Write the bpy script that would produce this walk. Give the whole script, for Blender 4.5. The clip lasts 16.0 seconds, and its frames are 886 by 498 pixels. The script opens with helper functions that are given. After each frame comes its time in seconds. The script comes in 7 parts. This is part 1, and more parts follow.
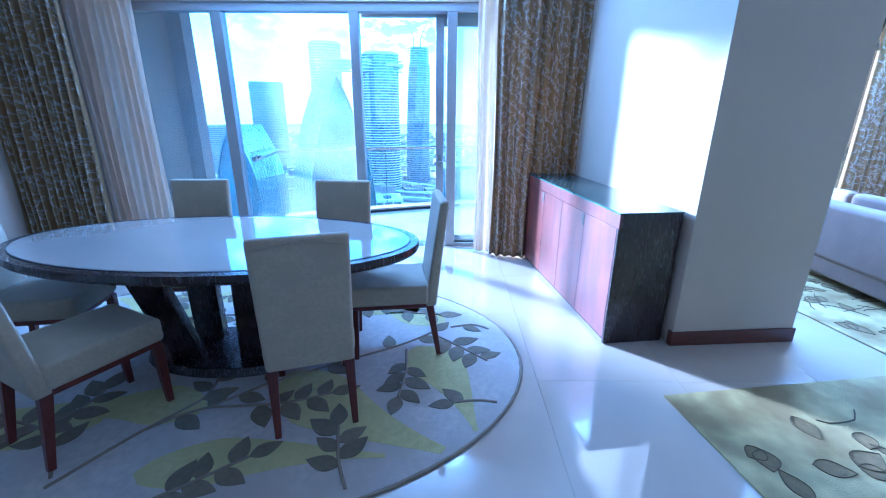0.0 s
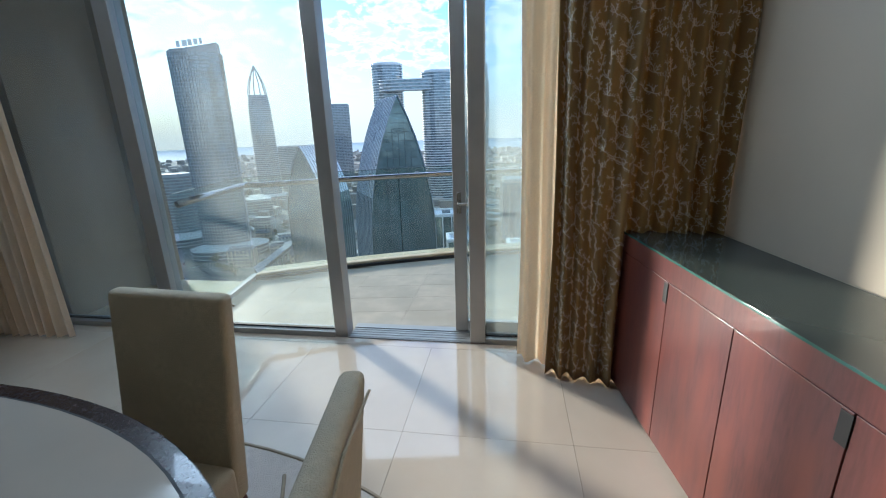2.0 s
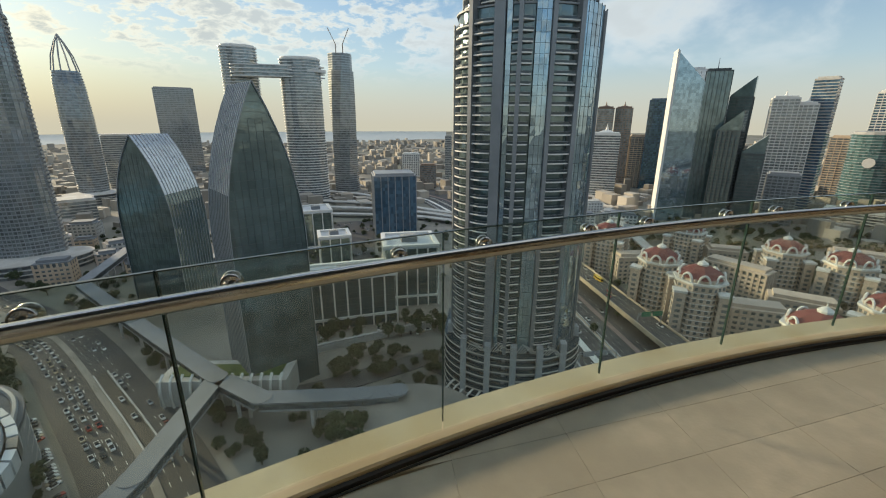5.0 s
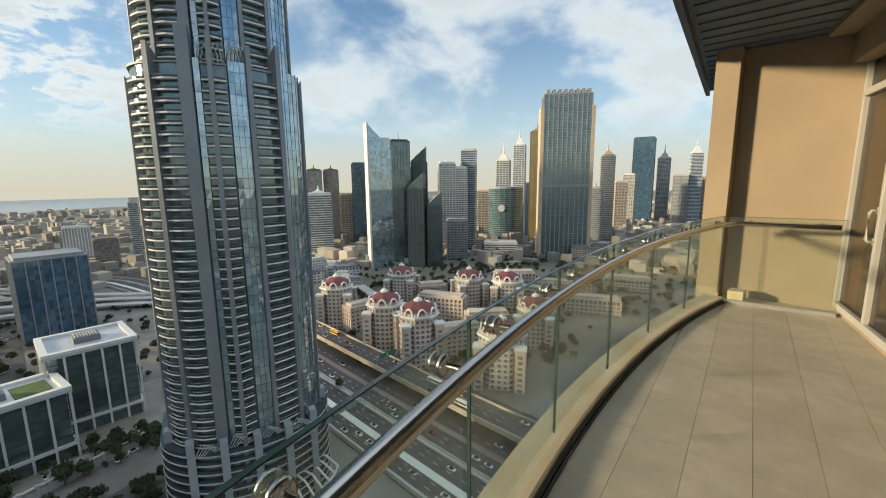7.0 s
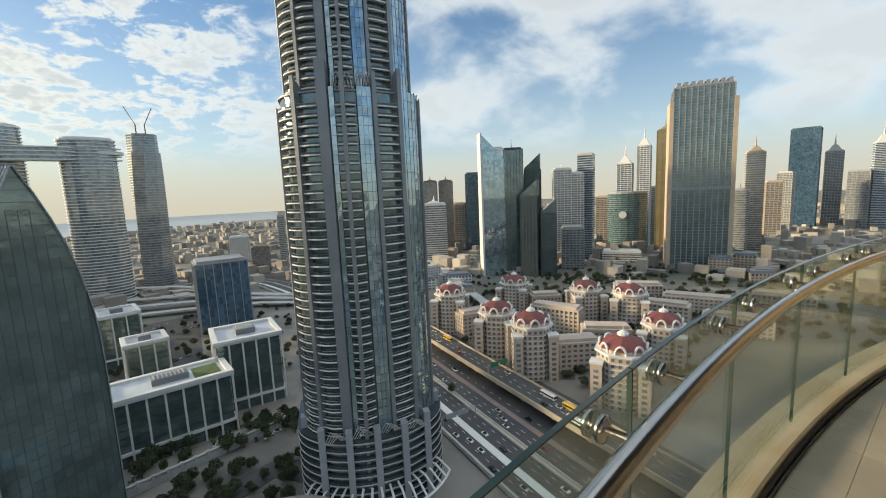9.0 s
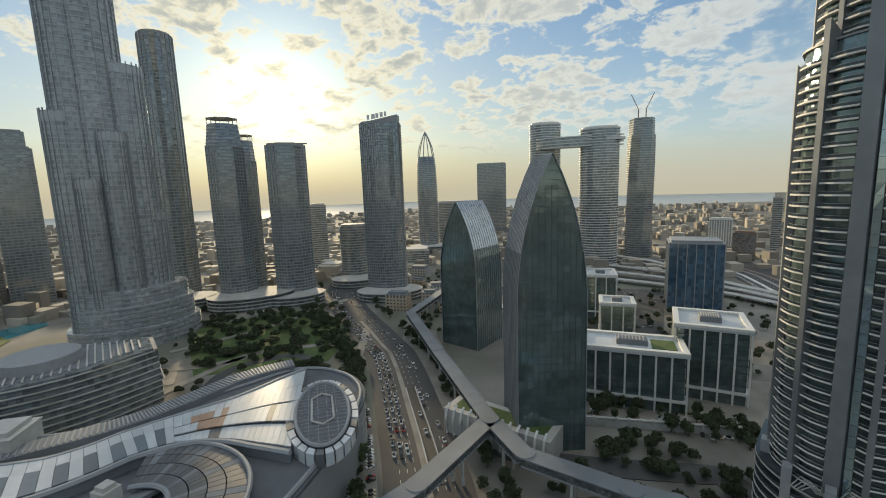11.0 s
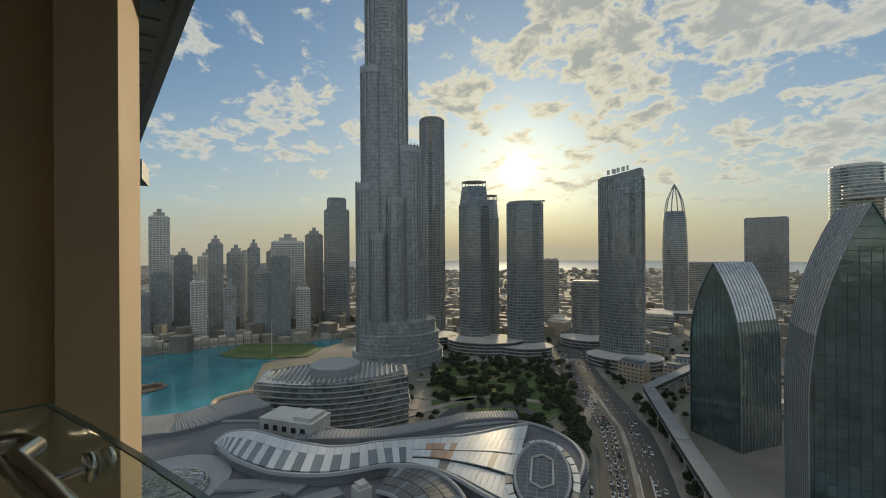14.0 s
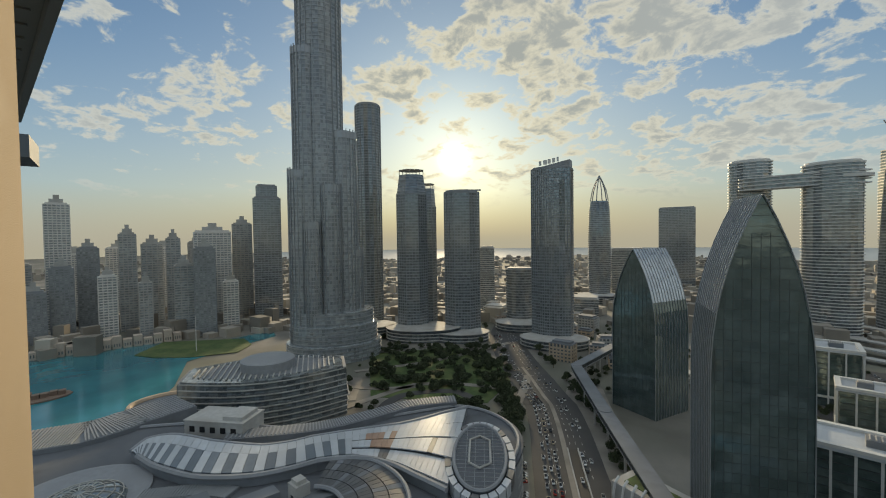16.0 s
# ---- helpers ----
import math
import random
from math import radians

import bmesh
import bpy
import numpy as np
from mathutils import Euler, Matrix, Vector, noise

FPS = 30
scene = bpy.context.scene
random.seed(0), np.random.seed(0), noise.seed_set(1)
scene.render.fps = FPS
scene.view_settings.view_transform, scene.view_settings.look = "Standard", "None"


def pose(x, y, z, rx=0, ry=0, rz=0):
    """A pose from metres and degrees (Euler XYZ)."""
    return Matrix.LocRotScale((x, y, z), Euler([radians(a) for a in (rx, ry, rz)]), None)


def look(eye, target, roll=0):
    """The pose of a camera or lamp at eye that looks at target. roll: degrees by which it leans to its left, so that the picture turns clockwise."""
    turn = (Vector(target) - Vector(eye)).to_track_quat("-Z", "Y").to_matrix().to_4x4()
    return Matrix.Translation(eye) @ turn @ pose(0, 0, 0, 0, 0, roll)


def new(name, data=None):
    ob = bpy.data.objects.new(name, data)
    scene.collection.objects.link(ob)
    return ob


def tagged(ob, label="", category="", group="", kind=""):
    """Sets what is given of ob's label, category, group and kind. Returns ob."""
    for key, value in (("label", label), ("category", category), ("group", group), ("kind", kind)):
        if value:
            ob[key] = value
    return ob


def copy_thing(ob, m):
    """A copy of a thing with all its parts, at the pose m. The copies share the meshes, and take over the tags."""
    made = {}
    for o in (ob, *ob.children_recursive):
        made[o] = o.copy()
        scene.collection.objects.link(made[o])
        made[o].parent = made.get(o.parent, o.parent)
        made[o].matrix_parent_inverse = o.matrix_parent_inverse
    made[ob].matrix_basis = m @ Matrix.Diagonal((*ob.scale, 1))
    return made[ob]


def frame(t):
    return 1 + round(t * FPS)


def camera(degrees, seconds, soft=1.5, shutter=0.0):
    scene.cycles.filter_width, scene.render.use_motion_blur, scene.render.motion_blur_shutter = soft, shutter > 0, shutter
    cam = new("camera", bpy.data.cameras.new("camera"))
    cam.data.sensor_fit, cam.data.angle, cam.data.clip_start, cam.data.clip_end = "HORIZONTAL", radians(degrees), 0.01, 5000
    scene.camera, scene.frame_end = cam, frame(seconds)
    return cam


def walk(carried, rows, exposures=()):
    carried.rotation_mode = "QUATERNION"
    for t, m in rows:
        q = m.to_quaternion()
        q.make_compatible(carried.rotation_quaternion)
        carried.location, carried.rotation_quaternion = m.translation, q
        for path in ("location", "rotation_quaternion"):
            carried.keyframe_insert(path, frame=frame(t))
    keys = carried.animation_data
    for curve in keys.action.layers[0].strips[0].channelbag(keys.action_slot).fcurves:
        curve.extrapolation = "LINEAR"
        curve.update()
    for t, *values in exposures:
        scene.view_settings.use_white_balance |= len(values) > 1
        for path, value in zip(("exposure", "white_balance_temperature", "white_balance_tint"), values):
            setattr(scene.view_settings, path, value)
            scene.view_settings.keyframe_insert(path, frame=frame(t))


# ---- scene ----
cam = camera(93.3, 16.0, soft=1.1)
# seconds, stops, white balance
EXPOSURES = [
    (0.0, 4.75, 3300, 10), (0.5, 4.0, 3950, 6), (1.0, 3.4, 4900, 4), (1.5, 3.25, 4900, 5), (2.0, 3.2, 4950, 4), (2.5, 3.05, 5500, 4), (3.2, 2.95, 6100, 12),
    (4.4, 2.3, 6500, 4), (5.3, 2.5, 6950, 3), (8.2, 2.6, 6900, 5), (10.3, 2.4, 7200, 4), (12.0, 2.05, 7300, 3), (16.0, 1.9, 7300, 3),
]
PATH = [
    (0, (0.339, 1.264, 1.446), (0.312, 3.164, 0.822), 0.4),
    (0.5, (0.429, 1.687, 1.472), (0.501, 3.584, 0.844), -1.5),
    (0.8, (0.515, 1.975, 1.455), (0.477, 3.879, 0.843), -2.4),
    (1, (0.566, 2.194, 1.449), (0.423, 4.093, 0.838), -2.3),
    (1.5, (0.547, 2.742, 1.426), (0.273, 4.634, 0.839), -1.6),
    (2, (0.542, 3.26, 1.405), (0.236, 5.156, 0.847), -1.8),
    (2.2, (0.549, 3.512, 1.41), (0.195, 5.402, 0.861), -0.9),
    (2.5, (0.507, 3.816, 1.42), (0.048, 5.679, 0.856), -1.5),
    (3, (0.297, 4.352, 1.433), (-0.19, 6.217, 0.9), -1.3),
    (3.2, (0.23, 4.546, 1.45), (-0.263, 6.409, 0.914), -1.3),
    (4.0, (-0.12, 5.25, 1.44), (-0.388, 7.156, 0.895), 0.0),
    (4.6, (-0.1, 5.9, 1.44), (-0.033, 7.815, 0.869), 0.0),
    (5.3, (0.21, 6.60, 1.435), (0.696, 8.446, 0.837), 0.4),
    (5.5, (0.26, 6.70, 1.432), (0.908, 8.503, 0.856), 0.4),
    (6, (0.18, 6.93, 1.423), (1.168, 8.595, 0.921), 0.2),
    (6.3, (0.148, 7.073, 1.437), (1.28, 8.662, 0.994), -0.0),
    (6.5, (0.173, 7.157, 1.453), (1.395, 8.689, 1.049), -0.1),
    (7, (0.231, 7.371, 1.454), (1.643, 8.749, 1.127), -0.6),
    (7.5, (0.238, 7.541, 1.47), (1.753, 8.814, 1.179), -1.3),
    (8, (0.222, 7.596, 1.45), (1.713, 8.902, 1.184), -1.7),
    (8.2, (0.236, 7.604, 1.45), (1.67, 8.974, 1.191), -2.0),
    (10.3, (0.35, 7.5, 1.52), (0.135, 9.466, 1.224), -2.3),
    (10.5, (0.27, 7.49, 1.52), (-0.161, 9.421, 1.225), -2.2),
    (11, (0.08, 7.43, 1.5), (-0.894, 9.154, 1.217), -2.0),
    (11.5, (-0.15, 7.37, 1.48), (-1.536, 8.792, 1.24), -1.7),
    (12, (-0.35, 7.34, 1.466), (-1.982, 8.486, 1.328), -1.4),
    (12.5, (-0.407, 7.332, 1.436), (-2.134, 8.342, 1.42), -1.1),
    (13, (-0.462, 7.308, 1.463), (-2.209, 8.279, 1.527), -0.7),
    (13.5, (-0.507, 7.309, 1.451), (-2.252, 8.284, 1.506), -0.4),
    (14, (-0.519, 7.333, 1.409), (-2.255, 8.324, 1.411), -0.4),
    (14.5, (-0.561, 7.330, 1.419), (-2.278, 8.355, 1.378), -0.4),
    (15, (-0.63, 7.31, 1.4), (-2.313, 8.39, 1.338), -0.5),
    (15.5, (-0.74, 7.322, 1.41), (-2.374, 8.474, 1.351), -0.6),
    (16, (-0.85, 7.33, 1.42), (-2.421, 8.567, 1.365), -0.8),
]
walk(cam, [(t, look(e, g, r)) for t, e, g, r in PATH], EXPOSURES)

# ---- world, sun ----
SUN_AZ, SUN_EL = -50.0, 10.5
world = bpy.data.worlds.new("world")
scene.world = world
world.use_nodes = True
wn, wl = world.node_tree.nodes, world.node_tree.links
wn.clear()


def wmath(op, a, b=None, c=None, clamp=False):
    n = wn.new("ShaderNodeMath")
    n.operation, n.use_clamp = op, clamp
    for i, v in enumerate((a, b, c)):
        if v is None:
            continue
        if isinstance(v, (int, float)):
            n.inputs[i].default_value = v
        else:
            wl.new(v, n.inputs[i])
    return n.outputs[0]


def wmix(f, a, b):
    n = wn.new("ShaderNodeMix")
    n.data_type = "RGBA"
    for s, v in ((n.inputs[0], f), (n.inputs[6], a), (n.inputs[7], b)):
        if isinstance(v, tuple):
            s.default_value = v
        elif isinstance(v, (int, float)):
            s.default_value = v
        else:
            wl.new(v, s)
    return n.outputs[2]


sky = wn.new("ShaderNodeTexSky")
sky.sky_type = "NISHITA"
sky.sun_disc = False
sky.sun_elevation, sky.sun_rotation = radians(SUN_EL), radians(SUN_AZ)
sky.altitude, sky.air_density, sky.dust_density, sky.ozone_density = 100, 1.0, 0.5, 2.0
coord = wn.new("ShaderNodeTexCoord")
sep = wn.new("ShaderNodeSeparateXYZ")
wl.new(coord.outputs["Generated"], sep.inputs[0])
dx, dy, dz = sep.outputs
up = wmath("MAXIMUM", dz, 0.0)


def cloud_plane(lift, height):
    """Directions laid out on a flat cloud deck."""
    inv = wmath("DIVIDE", 1.0, wmath("ADD", up, lift))
    comb = wn.new("ShaderNodeCombineXYZ")
    wl.new(wmath("MULTIPLY", dx, inv), comb.inputs[0])
    wl.new(wmath("MULTIPLY", dy, inv), comb.inputs[1])
    comb.inputs[2].default_value = height
    return comb.outputs[0]


def wnoise(plane, scale, detail, rough, distort=0.0):
    n = wn.new("ShaderNodeTexNoise")
    wl.new(plane, n.inputs["Vector"])
    n.inputs["Scale"].default_value, n.inputs["Detail"].default_value = scale, detail
    n.inputs["Roughness"].default_value, n.inputs["Distortion"].default_value = rough, distort
    return n.outputs[0]


def wstep(v, lo, hi):
    n = wn.new("ShaderNodeMapRange")
    n.interpolation_type = "SMOOTHSTEP"
    wl.new(v, n.inputs[0])
    n.inputs[1].default_value, n.inputs[2].default_value = lo, hi
    return n.outputs[0]


SUN_DIR = Vector((math.sin(radians(SUN_AZ)) * math.cos(radians(SUN_EL)), math.cos(radians(SUN_AZ)) * math.cos(radians(SUN_EL)), math.sin(radians(SUN_EL))))
dot = wmath("ADD", wmath("ADD", wmath("MULTIPLY", dx, SUN_DIR.x), wmath("MULTIPLY", dy, SUN_DIR.y)), wmath("MULTIPLY", dz, SUN_DIR.z))
dot = wmath("MAXIMUM", dot, 0.0)
near_sun = wmath("POWER", dot, 160.0)
halo = wmath("POWER", dot, 5.0)
core = wmath("POWER", dot, 4200.0)
# clumped fair-weather deck round the sun, softer and larger banks away from it
deck_a = cloud_plane(0.30, 3.1)
deck_b = cloud_plane(0.42, 7.7)
clump = wmath("ADD", wmath("MULTIPLY", wnoise(deck_a, 8.5, 9, 0.60, 0.3), 0.66), wmath("MULTIPLY", wnoise(deck_a, 1.7, 3, 0.5), 0.44))
bank = wmath("ADD", wmath("MULTIPLY", wnoise(deck_b, 3.0, 8, 0.52, 0.25), 0.60), wmath("MULTIPLY", wnoise(deck_b, 1.1, 2, 0.5), 0.50))
west = wstep(dx, 0.35, -0.05)
field = wmath("ADD", wmath("MULTIPLY", clump, west), wmath("MULTIPLY", bank, wmath("SUBTRACT", 1.0, west)))
field = wmath("ADD", field, wmath("MULTIPLY", wstep(up, 0.05, 0.55), 0.045))
field = wmath("SUBTRACT", field, wmath("MULTIPLY", wstep(dx, -0.72, -0.95), 0.045))
crisp, soft = wstep(field, 0.535, 0.605), wstep(field, 0.505, 0.645)
cover = wmath("ADD", wmath("MULTIPLY", crisp, west), wmath("MULTIPLY", soft, wmath("SUBTRACT", 1.0, west)))
cover = wmath("MULTIPLY", cover, wstep(up, 0.05, 0.16))
thick = wstep(field, 0.575, 0.68)
base_sky = wn.new("ShaderNodeMix")
base_sky.data_type, base_sky.blend_type = "RGBA", "MULTIPLY"
base_sky.inputs[0].default_value = 1.0
wl.new(sky.outputs[0], base_sky.inputs[6])
base_sky.inputs[7].default_value = (0.17, 0.225, 0.29, 1)
# pale dust low over the land, golden under the sun
dust = wmix(halo, (0.95, 1.08, 1.22, 1), (1.32, 1.00, 0.50, 1))
low_haze = wmath("POWER", wmath("SUBTRACT", 1.0, wmath("MULTIPLY", up, 2.0, clamp=True)), 2.0)
veiled = wmix(wmath("MULTIPLY", low_haze, 0.93), base_sky.outputs[2], dust)
veiled = wmix(wmath("MULTIPLY", halo, 0.25), veiled, (1.15, 1.10, 0.92, 1))
cloud_edge = wmix(halo, (1.16, 1.26, 1.40, 1), (1.75, 1.62, 1.30, 1))
cloud_body = wmix(halo, (1.00, 1.08, 1.20, 1), (0.80, 0.84, 0.84, 1))
cloud_col = wmix(thick, cloud_edge, cloud_body)
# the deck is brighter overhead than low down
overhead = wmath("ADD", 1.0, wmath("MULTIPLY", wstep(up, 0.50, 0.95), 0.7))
bright = wn.new("ShaderNodeVectorMath")
bright.operation = "SCALE"
sky_cloud = wmix(wmath("MULTIPLY", cover, 0.9), veiled, cloud_col)
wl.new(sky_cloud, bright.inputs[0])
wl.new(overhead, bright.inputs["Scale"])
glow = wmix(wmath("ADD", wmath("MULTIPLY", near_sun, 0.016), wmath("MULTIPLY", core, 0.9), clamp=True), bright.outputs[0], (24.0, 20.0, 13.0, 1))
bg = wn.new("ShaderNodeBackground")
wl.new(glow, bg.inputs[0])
bg.inputs[1].default_value = 0.12
out = wn.new("ShaderNodeOutputWorld")
wl.new(bg.outputs[0], out.inputs[0])

sun_data = bpy.data.lights.new("sun", "SUN")
sun_data.energy, sun_data.angle, sun_data.color = 1.2, radians(5.0), (1.0, 0.80, 0.56)
sun = new("sun", sun_data)
sun.matrix_world = look(SUN_DIR * 50, (0, 0, 0))

# area lamps added at the window heads as fill, in place of sky light
for nm, m, sx, watt in (("window_daylight", pose(-0.75, 5.60, 2.62, 76, 0, 180), 2.6, 4), ("window_daylight", pose(3.9, 6.15, 2.62, 76, 0, 194.7), 4.2, 15)):
    d = bpy.data.lights.new(nm, "AREA")
    d.shape, d.size, d.size_y, d.energy, d.color = "RECTANGLE", sx, 0.22, watt, (0.86, 0.94, 1.0)
    new(nm, d).matrix_world = m

# ---- materials ----


def mat(name, color, rough=0.5, metal=0.0, var=0.12, scale=6.0, bump=0.0, bump_scale=40.0, spec=0.5, second=None, second_scale=1.2, stretch=(1, 1, 1), random_value=0.0, sheen=0.0, coat=0.0, panes=0.0, island=0.0, bump_depth=0.01):
    m = bpy.data.materials.new(name)
    m.use_nodes = True
    n, l = m.node_tree.nodes, m.node_tree.links
    p = n["Principled BSDF"]
    p.inputs["Roughness"].default_value, p.inputs["Metallic"].default_value = rough, metal
    p.inputs["Specular IOR Level"].default_value = spec
    p.inputs["Sheen Weight"].default_value, p.inputs["Coat Weight"].default_value = sheen, coat
    tc = n.new("ShaderNodeTexCoord")
    mp = n.new("ShaderNodeMapping")
    mp.inputs["Scale"].default_value = stretch
    l.new(tc.outputs["Object"], mp.inputs[0])

    def tex(s, d=5):
        t = n.new("ShaderNodeTexNoise")
        t.inputs["Scale"].default_value, t.inputs["Detail"].default_value = s, d
        l.new(mp.outputs[0], t.inputs["Vector"])
        return t
    fine, broad = tex(scale), tex(scale * second_scale / 10 if second is None else second_scale, 3)
    ramp = n.new("ShaderNodeValToRGB")
    lo = tuple(c * (1 - var) for c in color)
    hi = tuple(min(1, c * (1 + var)) for c in color)
    ramp.color_ramp.elements[0].position, ramp.color_ramp.elements[1].position = 0.32, 0.68
    ramp.color_ramp.elements[0].color, ramp.color_ramp.elements[1].color = (*lo, 1), (*hi, 1)
    l.new(fine.outputs[0], ramp.inputs[0])
    mix = n.new("ShaderNodeMix")
    mix.data_type = "RGBA"
    other = second if second else tuple(c * (1 - var * 0.8) for c in color)
    mr = n.new("ShaderNodeMapRange")
    mr.inputs[1].default_value, mr.inputs[2].default_value = 0.42, 0.64
    l.new(broad.outputs[0], mr.inputs[0])
    l.new(mr.outputs[0], mix.inputs[0])
    l.new(ramp.outputs[0], mix.inputs[6])
    mix.inputs[7].default_value = (*other, 1)
    last = mix.outputs[2]
    if random_value:
        info = n.new("ShaderNodeObjectInfo")
        hs = n.new("ShaderNodeHueSaturation")
        rr = n.new("ShaderNodeMapRange")
        rr.inputs[3].default_value, rr.inputs[4].default_value = 1 - random_value, 1 + random_value
        l.new(info.outputs["Random"], rr.inputs[0])
        l.new(rr.outputs[0], hs.inputs["Value"])
        l.new(last, hs.inputs["Color"])
        last = hs.outputs[0]
    if panes or island:
        if panes:
            sn = n.new("ShaderNodeVectorMath")
            sn.operation = "SNAP"
            l.new(tc.outputs["Object"], sn.inputs[0])
            sn.inputs[1].default_value = (2.9, 2.9, 3.8)
            wn_ = n.new("ShaderNodeTexWhiteNoise")
            l.new(sn.outputs[0], wn_.inputs[0])
            src, amount = wn_.outputs[0], panes
        else:
            ge = n.new("ShaderNodeNewGeometry")
            src, amount = ge.outputs["Random Per Island"], island
        hv = n.new("ShaderNodeHueSaturation")
        r2 = n.new("ShaderNodeMapRange")
        r2.inputs[3].default_value, r2.inputs[4].default_value = 1 - amount, 1 + amount
        l.new(src, r2.inputs[0])
        l.new(r2.outputs[0], hv.inputs["Value"])
        l.new(last, hv.inputs["Color"])
        last = hv.outputs[0]
    l.new(last, p.inputs["Base Color"])
    rv = n.new("ShaderNodeMapRange")
    rv.inputs[3].default_value, rv.inputs[4].default_value = rough * 0.85, min(1, rough * 1.2)
    l.new(fine.outputs[0], rv.inputs[0])
    l.new(rv.outputs[0], p.inputs["Roughness"])
    if bump:
        b = n.new("ShaderNodeBump")
        b.inputs["Strength"].default_value, b.inputs["Distance"].default_value = bump, bump_depth
        t = tex(bump_scale)
        l.new(t.outputs[0], b.inputs["Height"])
        l.new(b.outputs[0], p.inputs["Normal"])
    return m


def glass(name, tint, rough=0.0, haze=0.0, dust="ShaderNodeBsdfDiffuse"):
    """Thin clear pane: mostly let through, a little mirrored by the angle."""
    m = bpy.data.materials.new(name)
    m.use_nodes = True
    n, l = m.node_tree.nodes, m.node_tree.links
    n.clear()
    o = n.new("ShaderNodeOutputMaterial")
    t, g = n.new("ShaderNodeBsdfTransparent"), n.new("ShaderNodeBsdfGlossy")
    t.inputs[0].default_value = (*tint, 1)
    g.inputs["Roughness"].default_value = rough
    lw = n.new("ShaderNodeLayerWeight")
    lw.inputs[0].default_value = 0.5
    pw, f = n.new("ShaderNodeMath"), n.new("ShaderNodeMath")
    pw.operation, f.operation = "POWER", "MULTIPLY_ADD"
    l.new(lw.outputs["Facing"], pw.inputs[0])
    pw.inputs[1].default_value = 5.0
    l.new(pw.outputs[0], f.inputs[0])
    f.inputs[1].default_value, f.inputs[2].default_value = 0.85, 0.04
    mx = n.new("ShaderNodeMixShader")
    l.new(f.outputs[0], mx.inputs[0])
    l.new(t.outputs[0], mx.inputs[1])
    l.new(g.outputs[0], mx.inputs[2])
    last = mx.outputs[0]
    if haze:
        d = n.new(dust)
        d.inputs[0].default_value = (0.75, 0.78, 0.74, 1)
        no = n.new("ShaderNodeTexNoise")
        no.inputs["Scale"].default_value, no.inputs["Detail"].default_value = 2.2, 6
        tc = n.new("ShaderNodeTexCoord")
        l.new(tc.outputs["Object"], no.inputs["Vector"])
        mu = n.new("ShaderNodeMath")
        mu.operation = "MULTIPLY"
        l.new(no.outputs[0], mu.inputs[0])
        mu.inputs[1].default_value = haze * 2
        m2 = n.new("ShaderNodeMixShader")
        l.new(mu.outputs[0], m2.inputs[0])
        l.new(last, m2.inputs[1])
        l.new(d.outputs[0], m2.inputs[2])
        last = m2.outputs[0]
    l.new(last, o.inputs[0])
    return m


M_WALL = mat("wall_paint", (0.52, 0.445, 0.34), 0.6, var=0.03, scale=3, bump=0.05, bump_scale=180)
M_CEIL = mat("ceiling_paint", (0.78, 0.76, 0.72), 0.7, var=0.02, scale=3)
M_MARBLE = mat("cream_marble", (0.58, 0.505, 0.415), 0.06, coat=1.0, spec=0.8, var=0.05, scale=3.5, second=(0.54, 0.46, 0.37), second_scale=1.6, random_value=0.02)
M_JOINT = mat("joint", (0.40, 0.34, 0.27), 0.7)
M_BASE = mat("skirting_wood", (0.10, 0.035, 0.022), 0.35, var=0.25, scale=12, stretch=(1, 1, 8))
M_MAHOG = mat("mahogany", (0.095, 0.031, 0.029), 0.3, var=0.18, scale=14, second=(0.14, 0.04, 0.03), second_scale=2, stretch=(6, 6, 1), coat=0.3)
M_DARKWOOD = mat("dark_wood", (0.028, 0.017, 0.016), 0.26, var=0.10, scale=14, stretch=(6, 6, 1), coat=0.2)
M_BLACK = mat("black", (0.012, 0.012, 0.013), 0.5)
M_TABLETOP = mat("cream_lacquer", (0.42, 0.375, 0.32), 0.05, coat=1.0, var=0.03, scale=5)
M_FABRIC = mat("cream_upholstery", (0.47, 0.405, 0.28), 0.85, var=0.10, scale=60, bump=0.5, bump_scale=420, sheen=0.2)
M_LEG = mat("chair_wood", (0.11, 0.028, 0.022), 0.3, var=0.2, scale=15, stretch=(5, 5, 1))
M_SOFA = mat("taupe_sofa_fabric", (0.18, 0.135, 0.105), 0.85, var=0.08, scale=50, bump=0.4, bump_scale=300)
M_RUG = mat("rug_wool", (0.62, 0.57, 0.52), 0.95, var=0.10, scale=30, bump=0.7, bump_scale=260, second=(0.55, 0.50, 0.46), second_scale=2.5)
M_RUG_Y = mat("rug_yellow_wool", (0.60, 0.56, 0.24), 0.95, var=0.10, scale=30, bump=0.7, bump_scale=260)
M_RUG_L = mat("rug_taupe_wool", (0.21, 0.18, 0.12), 0.95, var=0.18, scale=30, bump=0.7, bump_scale=260, random_value=0.15)
M_RUG_V = mat("rug_vine_wool", (0.30, 0.25, 0.18), 0.95, var=0.12, scale=30)
M_RUG_GOLD = mat("rug_gold_wool", (0.50, 0.42, 0.185), 0.95, var=0.2, scale=8, bump=0.7, bump_scale=220, second=(0.27, 0.205, 0.08), second_scale=2.6)
M_RUG_OCHRE = mat("rug_ochre_wool", (0.21, 0.155, 0.06), 0.95, var=0.25, scale=12, bump=0.7, bump_scale=220)
M_RUG_BROWN = mat("rug_brown_wool", (0.10, 0.075, 0.03), 0.95, var=0.3, scale=14)
M_ALU = mat("grey_aluminium", (0.42, 0.42, 0.42), 0.38, metal=0.6, var=0.05, scale=10)
